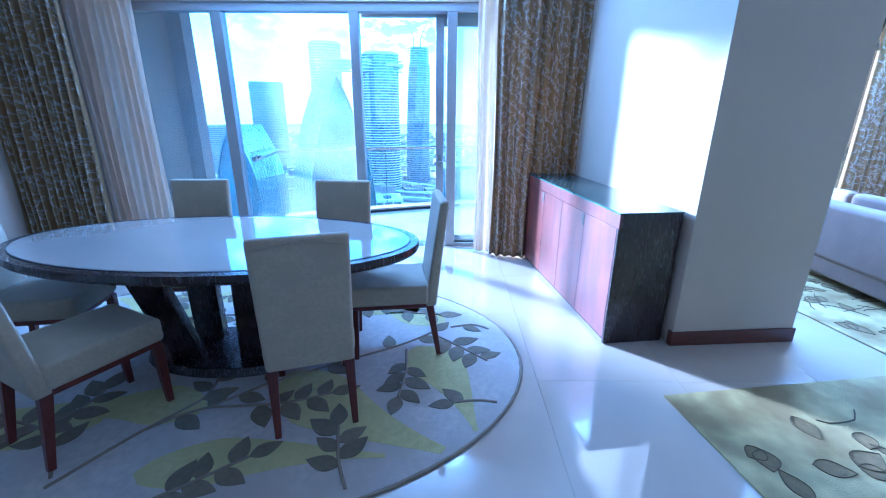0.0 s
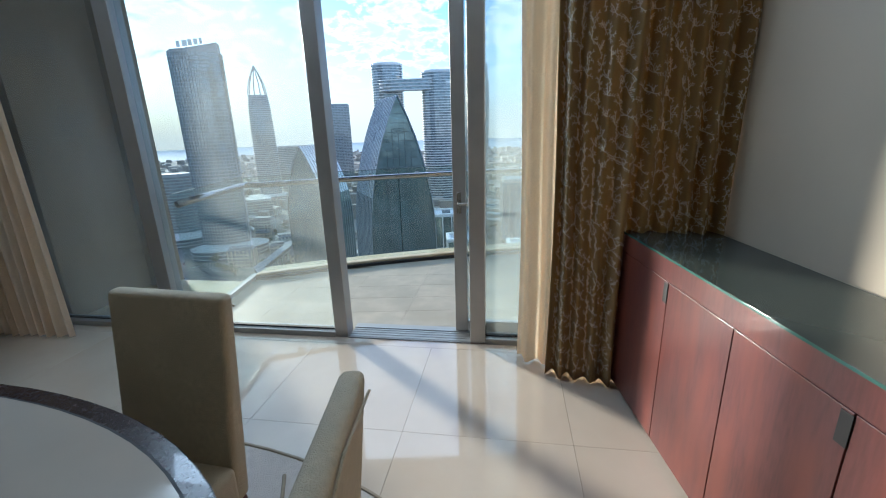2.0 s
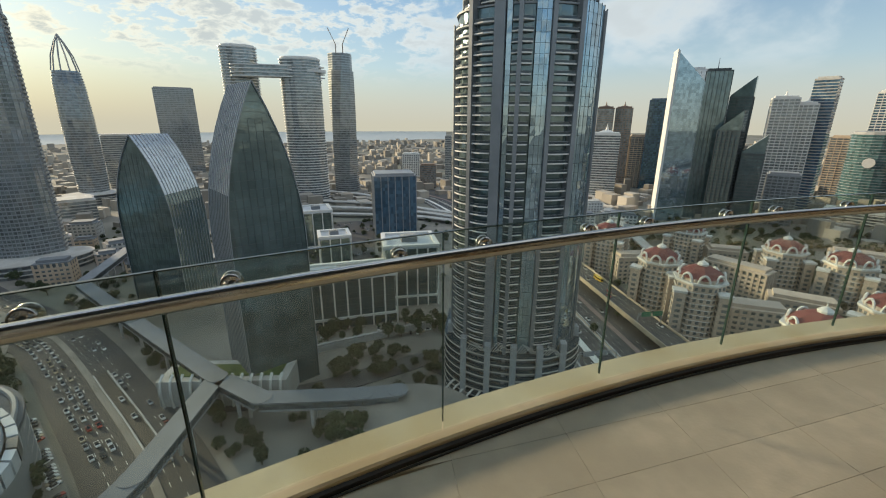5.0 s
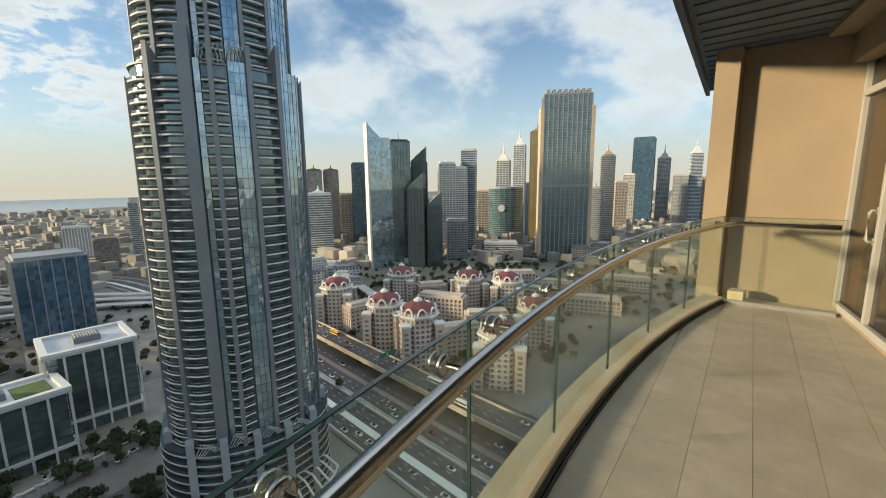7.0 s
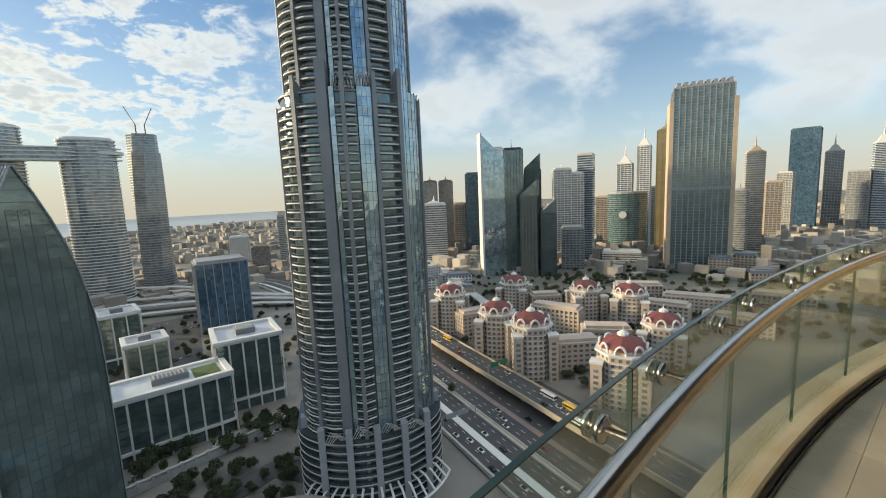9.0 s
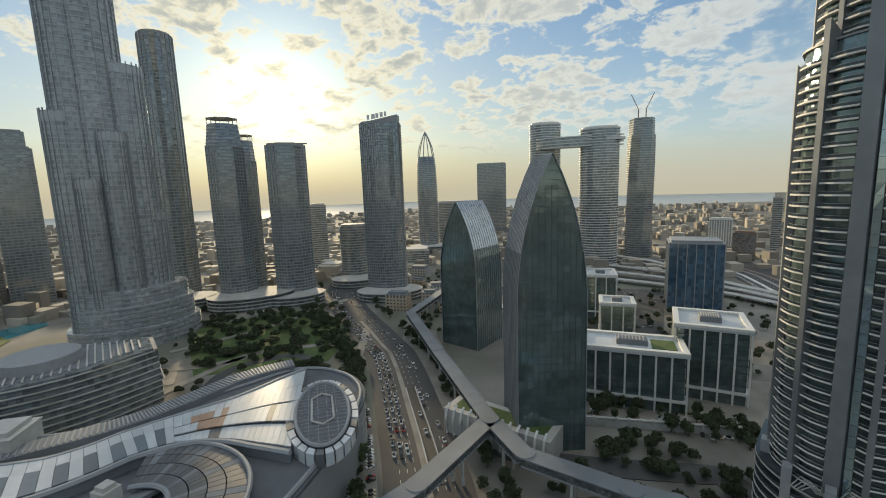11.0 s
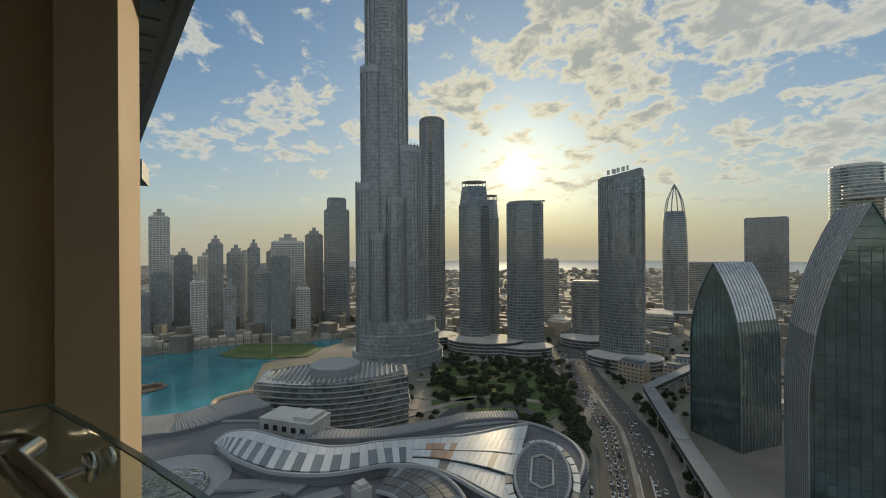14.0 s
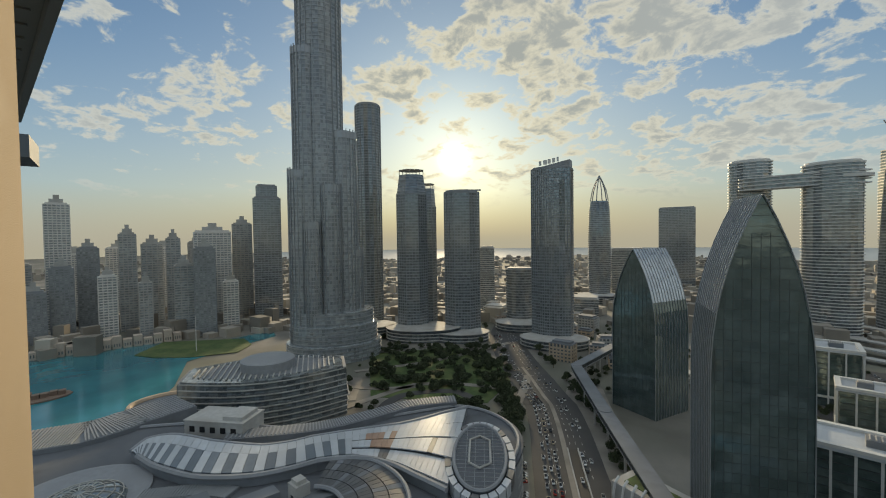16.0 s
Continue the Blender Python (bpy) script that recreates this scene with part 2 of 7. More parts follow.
M_STEEL = mat("stainless_steel", (0.44, 0.435, 0.425), 0.2, metal=1.0, var=0.06, scale=14, stretch=(1, 1, 1))
M_SEAL = mat("rubber_seal", (0.03, 0.03, 0.03), 0.7)
M_GLASS = glass("clear_glass", (0.90, 0.935, 0.935), haze=0.072, dust="ShaderNodeBsdfTranslucent")
M_BRONZEGLASS = glass("bronze_glass", (0.46, 0.42, 0.35), haze=0.01)
M_RAILGLASS = glass("rail_glass", (0.88, 0.93, 0.905), haze=0.016)
M_GLASSEDGE = mat("glass_edge", (0.018, 0.040, 0.036), 0.15, var=0.1, scale=10)
M_TOPGLASS = mat("table_glass", (0.05, 0.06, 0.055), 0.05, spec=0.35, var=0.02)
M_TILE = mat("balcony_tile", (0.43, 0.385, 0.30), 0.5, var=0.09, scale=9, second=(0.37, 0.33, 0.255), second_scale=2.5, random_value=0.05, bump=0.1, bump_scale=60)
M_STUCCO = mat("ochre_stucco", (0.28, 0.218, 0.147), 0.85, var=0.06, scale=2.5, bump=0.3, bump_scale=140, second=(0.25, 0.195, 0.13), second_scale=0.8)
M_KERB = mat("kerb_stone", (0.54, 0.465, 0.33), 0.7, var=0.08, scale=8, second=(0.46, 0.37, 0.23), second_scale=2)
M_SOFFIT = mat("grey_soffit_panel", (0.095, 0.13, 0.165), 0.6, var=0.04, scale=4)
M_WHITEFRAME = mat("pale_grey_frame", (0.33, 0.32, 0.295), 0.45, var=0.04)


def cloth(name, color, see_through=0.25):
    m = mat(name, color, 0.9, var=0.12, scale=90, bump=0.4, bump_scale=400, sheen=0.2)
    n, l = m.node_tree.nodes, m.node_tree.links
    p = n["Principled BSDF"]
    o = n["Material Output"]
    tr = n.new("ShaderNodeBsdfTranslucent")
    tr.inputs[0].default_value = (*color, 1)
    ms = n.new("ShaderNodeMixShader")
    ms.inputs[0].default_value = see_through
    l.new(p.outputs[0], ms.inputs[1])
    l.new(tr.outputs[0], ms.inputs[2])
    l.new(ms.outputs[0], o.inputs[0])
    return m


M_DRAPE = cloth("gold_drape", (0.36, 0.25, 0.105), 0.42)
M_THREAD = mat("pale_thread", (0.74, 0.68, 0.55), 0.8, var=0.1, scale=60)
M_SHEER = cloth("sheer_curtain", (0.88, 0.70, 0.50), 0.6)

# city
M_GROUND = mat("city_ground", (0.19, 0.18, 0.16), 0.9, var=0.35, scale=0.02, second=(0.13, 0.135, 0.105), second_scale=0.006)
M_ASPHALT = mat("asphalt", (0.058, 0.058, 0.060), 0.8, var=0.15, scale=0.5, second=(0.075, 0.073, 0.070), second_scale=0.04)
M_PAVE = mat("pale_paving", (0.27, 0.25, 0.22), 0.8, var=0.15, scale=0.2, second=(0.19, 0.175, 0.155), second_scale=0.05)
M_BRICKPAVE = mat("reddish_paving", (0.24, 0.18, 0.165), 0.85, var=0.15, scale=0.3)
M_PAVELIGHT = mat("sandy_concrete", (0.46, 0.385, 0.29), 0.8, var=0.10, scale=0.3, second=(0.38, 0.315, 0.235), second_scale=0.05)
M_SIGNGREEN = mat("green_sign", (0.02, 0.16, 0.09), 0.5, var=0.05)
M_BUSYELLOW = mat("yellow_bus_paint", (0.60, 0.40, 0.04), 0.35, var=0.05)
M_ROOFSLATE = mat("roof_panel_slate", (0.13, 0.155, 0.18), 0.35, var=0.12, scale=0.3, random_value=0.2)
M_PAVEGREY = mat("grey_rim_cladding", (0.25, 0.265, 0.285), 0.6, var=0.10, scale=0.4)
M_MARK = mat("road_marking", (0.7, 0.7, 0.66), 0.7)
M_MULL = mat("dark_mullion", (0.055, 0.065, 0.068), 0.4, var=0.1, scale=0.5)
M_SAIL = mat("black_green_glass", (0.16, 0.215, 0.215), 0.035, metal=0.5, var=0.12, scale=0.3, spec=1.0, second=(0.11, 0.155, 0.155), second_scale=0.09, panes=0.14, bump=0.5, bump_scale=0.16, bump_depth=0.35)
M_CONC = mat("pale_concrete", (0.44, 0.44, 0.425), 0.8, var=0.10, scale=0.4, second=(0.37, 0.355, 0.33), second_scale=0.06)
M_GREY = mat("grey_cladding", (0.265, 0.28, 0.295), 0.55, var=0.10, scale=0.4)
M_DGLASS = mat("dark_blue_glass", (0.21, 0.24, 0.25), 0.08, metal=0.4, var=0.1, scale=0.25, spec=0.95, second=(0.24, 0.26, 0.265), second_scale=0.12, panes=0.38)
M_BGLASS = mat("blue_glass", (0.06, 0.115, 0.17), 0.07, var=0.08, scale=0.2, spec=0.9, second=(0.045, 0.09, 0.14), second_scale=0.1, panes=0.38)
M_MIRROR = mat("mirror_blue_glass", (0.36, 0.46, 0.51), 0.04, metal=0.75, var=0.04, scale=0.1, second=(0.33, 0.43, 0.48), second_scale=0.05, panes=0.22)
M_TGLASS = mat("teal_glass", (0.05, 0.105, 0.115), 0.08, var=0.08, scale=0.2, spec=0.8, panes=0.38)
M_BEIGE = mat("beige_render", (0.50, 0.40, 0.30), 0.85, var=0.08, scale=0.4, second=(0.43, 0.34, 0.25), second_scale=0.08)
M_PINK = mat("pale_villa_render", (0.50, 0.42, 0.35), 0.85, var=0.08, scale=0.5, second=(0.43, 0.36, 0.30), second_scale=0.1)
M_REDROOF = mat("red_dome_tile", (0.17, 0.045, 0.04), 0.6, var=0.2, scale=1.5)
# far haze painted into both tones; the near tower's slabs share the first
M_PALE = mat("pale_slab_hazed_facade", (0.68, 0.665, 0.63), 0.75, var=0.08, scale=0.3, second=(0.60, 0.58, 0.55), second_scale=0.06)
M_GREYGLASS = mat("grey_hazed_glass", (0.30, 0.325, 0.335), 0.15, var=0.15, scale=0.3, spec=0.8, panes=0.3)
M_STEELCLAD = mat("silver_steel_cladding", (0.36, 0.375, 0.39), 0.35, metal=0.5, var=0.08, scale=0.3)
M_WHITE = mat("white_cladding", (0.62, 0.62, 0.60), 0.5, var=0.05, scale=0.3)
M_GOLD = mat("gold_glass", (0.42, 0.325, 0.17), 0.25, metal=0.6, var=0.2, scale=0.3)
M_BROWN = mat("brown_cladding", (0.20, 0.14, 0.105), 0.7, var=0.12, scale=0.3)
M_SILVER = mat("silver_panel", (0.72, 0.74, 0.76), 0.28, metal=0.75, var=0.10, scale=0.3, second=(0.62, 0.64, 0.66), second_scale=0.1)
M_ROOFGREY = mat("roof_grey", (0.19, 0.205, 0.225), 0.8, var=0.12, scale=0.2, second=(0.155, 0.17, 0.185), second_scale=0.05)
M_DECK = mat("roof_membrane", (0.095, 0.105, 0.12), 0.85, var=0.18, scale=0.15, second=(0.125, 0.135, 0.15), second_scale=0.03)
M_ROOFWHITE = mat("roof_panel_white", (0.46, 0.49, 0.52), 0.35, var=0.08, scale=0.3, random_value=0.10)
M_ROOFDARK = mat("roof_panel_dark", (0.10, 0.105, 0.11), 0.4, var=0.12, scale=0.3, random_value=0.15)
M_ROOFCOPPER = mat("roof_panel_copper", (0.34, 0.22, 0.16), 0.35, var=0.12, scale=0.3, random_value=0.12)
M_WATER = mat("turquoise_water", (0.03, 0.20, 0.24), 0.12, var=0.15, scale=0.03, second=(0.025, 0.15, 0.19), second_scale=0.01, bump=0.15, bump_scale=0.8)
# the haze over the far sea is painted into this pale colour
M_SEA = mat("hazed_sea_water", (0.40, 0.44, 0.45), 0.7, var=0.08, scale=0.002)
M_GRASS = mat("grass", (0.06, 0.10, 0.03), 0.95, var=0.3, scale=0.3, second=(0.11, 0.14, 0.05), second_scale=0.05)
M_LEAF = mat("foliage", (0.065, 0.085, 0.04), 0.8, var=0.4, scale=0.6, random_value=0.3)
M_TRUNK = mat("bark", (0.12, 0.09, 0.06), 0.9, var=0.2, scale=2)
M_TYRE = mat("tyre", (0.02, 0.02, 0.02), 0.8)
M_CARGLASS = mat("car_glass", (0.02, 0.025, 0.03), 0.08)
M_CARS = [mat("car_paint_" + k, c, 0.25, var=0.03, coat=0.5) for k, c in (("white", (0.75, 0.75, 0.74)), ("silver", (0.45, 0.46, 0.47)), ("black", (0.02, 0.02, 0.022)), ("sand", (0.5, 0.42, 0.3)), ("red", (0.35, 0.04, 0.03)))]

# ---- building helpers ----


class Geo:
    """Gathers vertices and faces of one mesh."""

    def __init__(self):
        self.v, self.f = [], []

    def add(self, verts, faces):
        k = len(self.v)
        self.v += [tuple(p) for p in verts]
        self.f += [tuple(i + k for i in f) for f in faces]
        return self

    def box(self, x0, x1, y0, y1, z0, z1, m=None):
        p = [(x, y, z) for z in (z0, z1) for x, y in ((x0, y0), (x1, y0), (x1, y1), (x0, y1))]
        if m is not None:
            p = [m @ Vector(q) for q in p]
        return self.add(p, [(3, 2, 1, 0), (4, 5, 6, 7), (0, 1, 5, 4), (1, 2, 6, 5), (2, 3, 7, 6), (3, 0, 4, 7)])

    def prism(self, poly, z0, z1, top=None):
        n = len(poly)
        top = top or poly
        self.add([(x, y, z0) for x, y in poly] + [(x, y, z1) for x, y in top],
                 [tuple(range(n))[::-1], tuple(range(n, 2 * n))] + [(i, (i + 1) % n, n + (i + 1) % n, n + i) for i in range(n)])
        return self

    def slab(self, a, b, c, d, t):
        """A quad given by four corners, thickened downwards by t."""
        p = [Vector(q) for q in (a, b, c, d)]
        q = [v - Vector((0, 0, t)) for v in p]
        return self.add(p + q, [(0, 1, 2, 3), (7, 6, 5, 4), (0, 4, 5, 1), (1, 5, 6, 2), (2, 6, 7, 3), (3, 7, 4, 0)])

    def tube(self, path, r, n=10, close=False):
        pts = [Vector(p) for p in path]
        k = len(pts)
        verts, faces = [], []
        for i, p in enumerate(pts):
            t = (pts[min(i + 1, k - 1)] - pts[max(i - 1, 0)]).normalized()
            a = t.cross(Vector((0, 0, 1)))
            a = a.normalized() if a.length > 1e-4 else Vector((1, 0, 0))
            b = a.cross(t)
            rr = r[i] if isinstance(r, (list, tuple)) else r
            verts += [p + (a * math.cos(q) + b * math.sin(q)) * rr for q in (2 * math.pi * j / n for j in range(n))]
        for i in range(k - 1):
            faces += [(i * n + j, i * n + (j + 1) % n, (i + 1) * n + (j + 1) % n, (i + 1) * n + j) for j in range(n)]
        faces += [tuple(range(n))[::-1], tuple(range((k - 1) * n, k * n))]
        return self.add(verts, faces)

    def lathe(self, prof, n=24, cx=0, cy=0):
        verts = [(cx + r * math.cos(a), cy + r * math.sin(a), z) for r, z in prof for a in (2 * math.pi * j / n for j in range(n))]
        k = len(prof)
        faces = [(i * n + j, i * n + (j + 1) % n, (i + 1) * n + (j + 1) % n, (i + 1) * n + j) for i in range(k - 1) for j in range(n)]
        faces += [tuple(range(n))[::-1], tuple(range((k - 1) * n, k * n))]
        return self.add(verts, faces)

    def mesh(self, name):
        me = bpy.data.meshes.new(name)
        me.from_pydata(self.v, [], self.f)
        me.validate()
        return me


def part(name, geo, material, parent=None, label="", bevel=0.0, smooth=False, kind=""):
    me = geo if isinstance(geo, bpy.types.Mesh) else geo.mesh(name)
    if material and not me.materials:
        me.materials.append(material)
    ob = new(name, me)
    ob.parent = parent
    if smooth:
        me.shade_smooth()
    if bevel:
        b = ob.modifiers.new("bevel", "BEVEL")
        b.width, b.segments, b.limit_method = bevel, 3, "ANGLE"
        me.shade_smooth()
        w = ob.modifiers.new("normal", "WEIGHTED_NORMAL")
        w.keep_sharp = False
    return tagged(ob, label, kind=kind)


def thing(name, m, label, category, group="", kind=""):
    ob = new(name)
    ob.empty_display_size = 0.2
    ob.matrix_world = m
    return tagged(ob, label, category, group, kind)


def structure(name, geo, material, label="", **kw):
    ob = part(name, geo, material, None, label, **kw)
    return tagged(ob, label, kind="structure")


def oval(a, b, n=48, cx=0, cy=0):
    return [(cx + a * math.cos(2 * math.pi * i / n), cy + b * math.sin(2 * math.pi * i / n)) for i in range(n)]

# ---- the flat: shell ----
CEIL, BAL_Z = 2.75, -0.02
ARC_X, ARC_Y, ARC_R = 4.1, -4.0, 12.53


def arc_y(x, r=ARC_R):
    return ARC_Y + math.sqrt(max(0.0, r * r - (x - ARC_X) ** 2))


def skew_x(y):
    """The dining room's right wall, which runs askew."""
    return 1.80 - 0.14 * (y - 3.7)


structure("floor_slab", Geo().box(-4.2, 9.0, -2.2, 5.86, -0.30, -0.022), M_JOINT, "screed under the marble floor")
structure("ceiling", Geo().box(-4.2, 9.0, -2.2, 5.75, CEIL, CEIL + 0.2), M_CEIL, "plain white painted ceiling")
structure("wall_west", Geo().box(-4.2, -3.95, -2.2, 5.75, -0.02, CEIL), M_WALL, "cream painted wall")
structure("wall_south", Geo().box(-3.95, 9.0, -2.4, -2.2, -0.02, CEIL), M_WALL, "cream painted wall")
structure("wall_east", Geo().box(8.8, 9.0, -2.2, 5.0, -0.02, CEIL), M_WALL, "cream painted wall")
wall = [(skew_x(3.7), 3.7), (2.63, 3.78), (2.55, 4.3), (2.30, 4.3), (skew_x(5.78) + 0.42, 5.78), (skew_x(5.78), 5.78)]
structure("wall_between_rooms", Geo().prism(wall, -0.02, CEIL), M_WALL, "cream painted pier and wall between dining and living room")
sk = [(skew_x(3.7) - 0.012, 3.685), (2.645, 3.765), (2.643, 3.785), (2.63, 3.779), (1.80, 3.699), (1.795, 3.73), (1.783, 3.73)]
structure("baseboard", Geo().prism(sk, 0.0, 0.10), M_BASE, "dark red wooden skirting board round the pier", bevel=0.004)
structure("baseboard_west", Geo().box(-3.95, -3.935, -2.2, 5.7, 0, 0.10), M_BASE, "dark red wooden skirting board")

# window wall of the dining room: header, then frames and panes
structure("wall_north_header", Geo().box(-4.2, 1.5, 5.76, 5.96, 2.44, 3.1), M_WALL, "painted lintel above the glass doors")
structure("wall_north_end", Geo().box(-4.2, -3.3, 5.76, 5.96, -0.3, 2.44), M_WALL, "painted wall beside the glazing")


def frame_bar(parent, name, x0, x1, z0, z1, y0=5.79, y1=5.90):
    return part(name, Geo().box(x0, x1, y0, y1, z0, z1), M_ALU, parent, bevel=0.006)


win = tagged(thing("window_1", pose(0, 0, 0), "grey aluminium floor-to-ceiling glazing with clear panes", "window"), kind="structure")
for x0, x1 in ((-3.30, -3.22), (-2.01, -1.90), (-0.66, -0.565), (0.30, 0.40), (1.40, 1.48)):
    frame_bar(win, "mullion", x0, x1, 0.0, 2.36)
frame_bar(win, "head_rail", -3.30, 1.48, 2.36, 2.44)
for x0, x1 in ((-3.22, -2.01), (-1.90, -0.66), (0.40, 1.40)):
    frame_bar(win, "sill_rail", x0, x1, -0.02, 0.035)
    pane = part("pane", Geo().box(x0 + 0.003, x1 - 0.003, 5.838, 5.850, 0.038, 2.357), M_GLASS, win)
    pane.visible_shadow = False
    part("seal", Geo().box(x0, x1, 5.832, 5.856, 0.0355, 0.045), M_SEAL, win)
part("threshold", Geo().box(-0.564, 0.299, 5.787, 5.93, -0.03, 0.006), M_ALU, win, "ribbed aluminium threshold", bevel=0.003)
for i in range(4):
    part("rib", Geo().box(-0.56, 0.295, 5.80 + i * 0.034, 5.806 + i * 0.034, 0.0062, 0.009), M_ALU, win)

# the door leaf, slid open on the outer track behind the fixed pane
LW = 0.98
leaf = tagged(thing("door_1", pose(0.185 + LW, 5.965, 0.0, 0, 0, 180), "glazed aluminium sliding balcony door standing open", "door"), kind="structure")
for x0, x1, z0, z1 in ((0, 0.075, 0.012, 2.34), (LW - 0.085, LW, 0.012, 2.34)):
    part("stile", Geo().box(x0, x1, -0.025, 0.025, z0, z1), M_ALU, leaf, bevel=0.004)
for z0, z1 in ((0.012, 0.09), (2.26, 2.34)):
    part("rail", Geo().box(0.0755, LW - 0.0855, -0.024, 0.024, z0, z1), M_ALU, leaf, bevel=0.004)
p = part("pane", Geo().box(0.076, LW - 0.086, -0.006, 0.006, 0.091, 2.259), M_GLASS, leaf)
p.visible_shadow = False
handle = part("handle", Geo().tube([(LW - 0.04, 0.026, 0.93), (LW - 0.04, 0.07, 0.93), (LW - 0.05, 0.075, 0.93), (LW - 0.17, 0.075, 0.93)], 0.009), M_STEEL, leaf, "brushed steel lever handle", smooth=True)
part("handle_plate", Geo().box(LW - 0.055, LW - 0.025, 0.0255, 0.032, 0.86, 1.0), M_STEEL, handle, bevel=0.003)
handle = part("handle", Geo().tube([(LW - 0.04, -0.026, 0.93), (LW - 0.04, -0.07, 0.93), (LW - 0.05, -0.075, 0.93), (LW - 0.17, -0.075, 0.93)], 0.009), M_STEEL, leaf, "brushed steel lever handle", smooth=True)
part("handle_plate", Geo().box(LW - 0.055, LW - 0.025, -0.032, -0.0255, 0.86, 1.0), M_STEEL, handle, bevel=0.003)
for z0, z1 in ((-0.018, 0.010), (2.342, 2.40)):
    part("track", Geo().box(-0.3, LW + 0.75, -0.032, 0.032, z0, z1), M_ALU, leaf, "aluminium sliding track")

# facade of the living room, askew along the balcony
FAC_A, FAC_B = Vector((1.50, 6.11, 0)), Vector((6.50, 7.43, 0))
fac_len = (FAC_B - FAC_A).length
fac_ang = math.degrees(math.atan2(FAC_B.y - FAC_A.y, FAC_B.x - FAC_A.x))
FAC = pose(FAC_A.x, FAC_A.y, 0, 0, 0, fac_ang)


def fac_structure(name, geo, material, label):
    ob = structure(name, geo, material, label)
    ob.matrix_world = FAC
    return ob


fac_structure("wall_facade_header", Geo().box(0, fac_len + 2.4, -0.22, 0.12, 2.58, 3.1), M_STUCCO, "ochre stucco band above the windows")
fac_structure("wall_facade_plinth", Geo().box(0, fac_len + 2.4, -0.22, -0.02, -0.30, 0.03), M_STUCCO, "stucco base below the windows")
win2 = tagged(thing("window_2", FAC, "pale framed balcony windows of the living room", "window"), kind="structure")
fac_structure("trim_bulkhead", Geo().box(0.2, fac_len - 0.1, 0.121, 0.34, 2.86, 2.918), M_STUCCO, "narrow dropped stucco edge of the soffit")
bars = [0.0, 1.25, 2.5, 3.35, 4.2, fac_len - 0.14]
for x in bars:
    part("mullion", Geo().box(x, x + 0.055, -0.07, 0.0, 0.03, 2.58), M_WHITEFRAME, win2, bevel=0.006)
for a, b in zip(bars, bars[1:]):
    part("sill_rail", Geo().box(a + 0.0555, b - 0.0005, -0.065, 0.004, 0.0305, 0.10), M_WHITEFRAME, win2, bevel=0.006)
    part("head_rail", Geo().box(a + 0.0555, b - 0.0005, -0.065, 0.003, 2.24, 2.31), M_WHITEFRAME, win2, bevel=0.006)
    pane = part("pane", Geo().box(a + 0.056, b - 0.001, -0.055, -0.043, 0.101, 2.239), M_BRONZEGLASS, win2)
    pane.visible_shadow = False
    part("pane", Geo().box(a + 0.056, b - 0.001, -0.055, -0.043, 2.311, 2.579), M_BRONZEGLASS, win2)
    part("seal", Geo().box(a + 0.0562, b - 0.0012, -0.041, -0.036, 0.1005, 0.112), M_SEAL, win2)
for x in (3.385, 4.235):
    pull = part("pull_handle", Geo().tube([(x, 0.001, 0.86), (x, 0.045, 0.86), (x, 0.06, 0.88), (x, 0.06, 1.12), (x, 0.045, 1.14), (x, 0.001, 1.14)], 0.013, 10), M_WHITEFRAME, win2, "pale bow-shaped door pull", smooth=True)
    for z in (0.86, 1.14):
        part("rosette", Geo().box(x - 0.02, x + 0.02, 0.0005, 0.008, z - 0.03, z + 0.03), M_WHITEFRAME, pull)
structure("wall_living_end", Geo().box(6.48, 6.9, 4.9, 7.05, -0.3, 3.1), M_STUCCO, "ochre stucco wall")

tri = [(1.49, 5.86), (6.48, 5.86), (6.48, 7.06), (FAC_A.x, FAC_A.y - 0.24)]
structure("floor_bay", Geo().prism(tri, -0.3, -0.0008), M_MARBLE, "cream marble floor of the window bay")
structure("ceiling_bay", Geo().prism([(1.49, 5.751), (6.48, 5.751), (6.48, 7.06), (FAC_A.x, FAC_A.y - 0.24)], CEIL, CEIL + 0.2), M_CEIL, "plain white ceiling of the window bay")
structure("wall_north_living", Geo().box(6.905, 9.0, 5.76, 5.96, -0.3, 3.0), M_WALL, "cream painted wall")
structure("wall_east_end", Geo().box(8.8, 9.0, 5.001, 5.759, -0.02, CEIL), M_WALL, "cream painted wall")
# ---- balcony ----
edge = [(x, arc_y(x, ARC_R + 0.12)) for x in np.linspace(-2.1, 6.6, 40)]
deck = [(-2.12, 5.9), (1.4, 5.9)] + [(FAC_A.x + (FAC_B.x - FAC_A.x) * t, FAC_A.y - 0.03 + (FAC_B.y - FAC_A.y) * t) for t in (0, 0.5, 1)] + [(6.6, 7.3)] + edge[::-1]
structure("balcony_slab", Geo().prism(deck, -0.42, BAL_Z - 0.02), M_KERB, "balcony slab")
# soffit of the balcony above, with ribs
over = [(x, 7.17 + 0.172 * (x + 3.66)) for x in np.linspace(-7.8, 8.9, 30)]
roof = [(-7.8, 5.97), (8.9, 5.97)] + over[::-1]
structure("balcony_ceiling", Geo().prism(roof, 2.92, 3.25), M_SOFFIT, "grey ribbed soffit of the balcony above")
fascia = Geo()
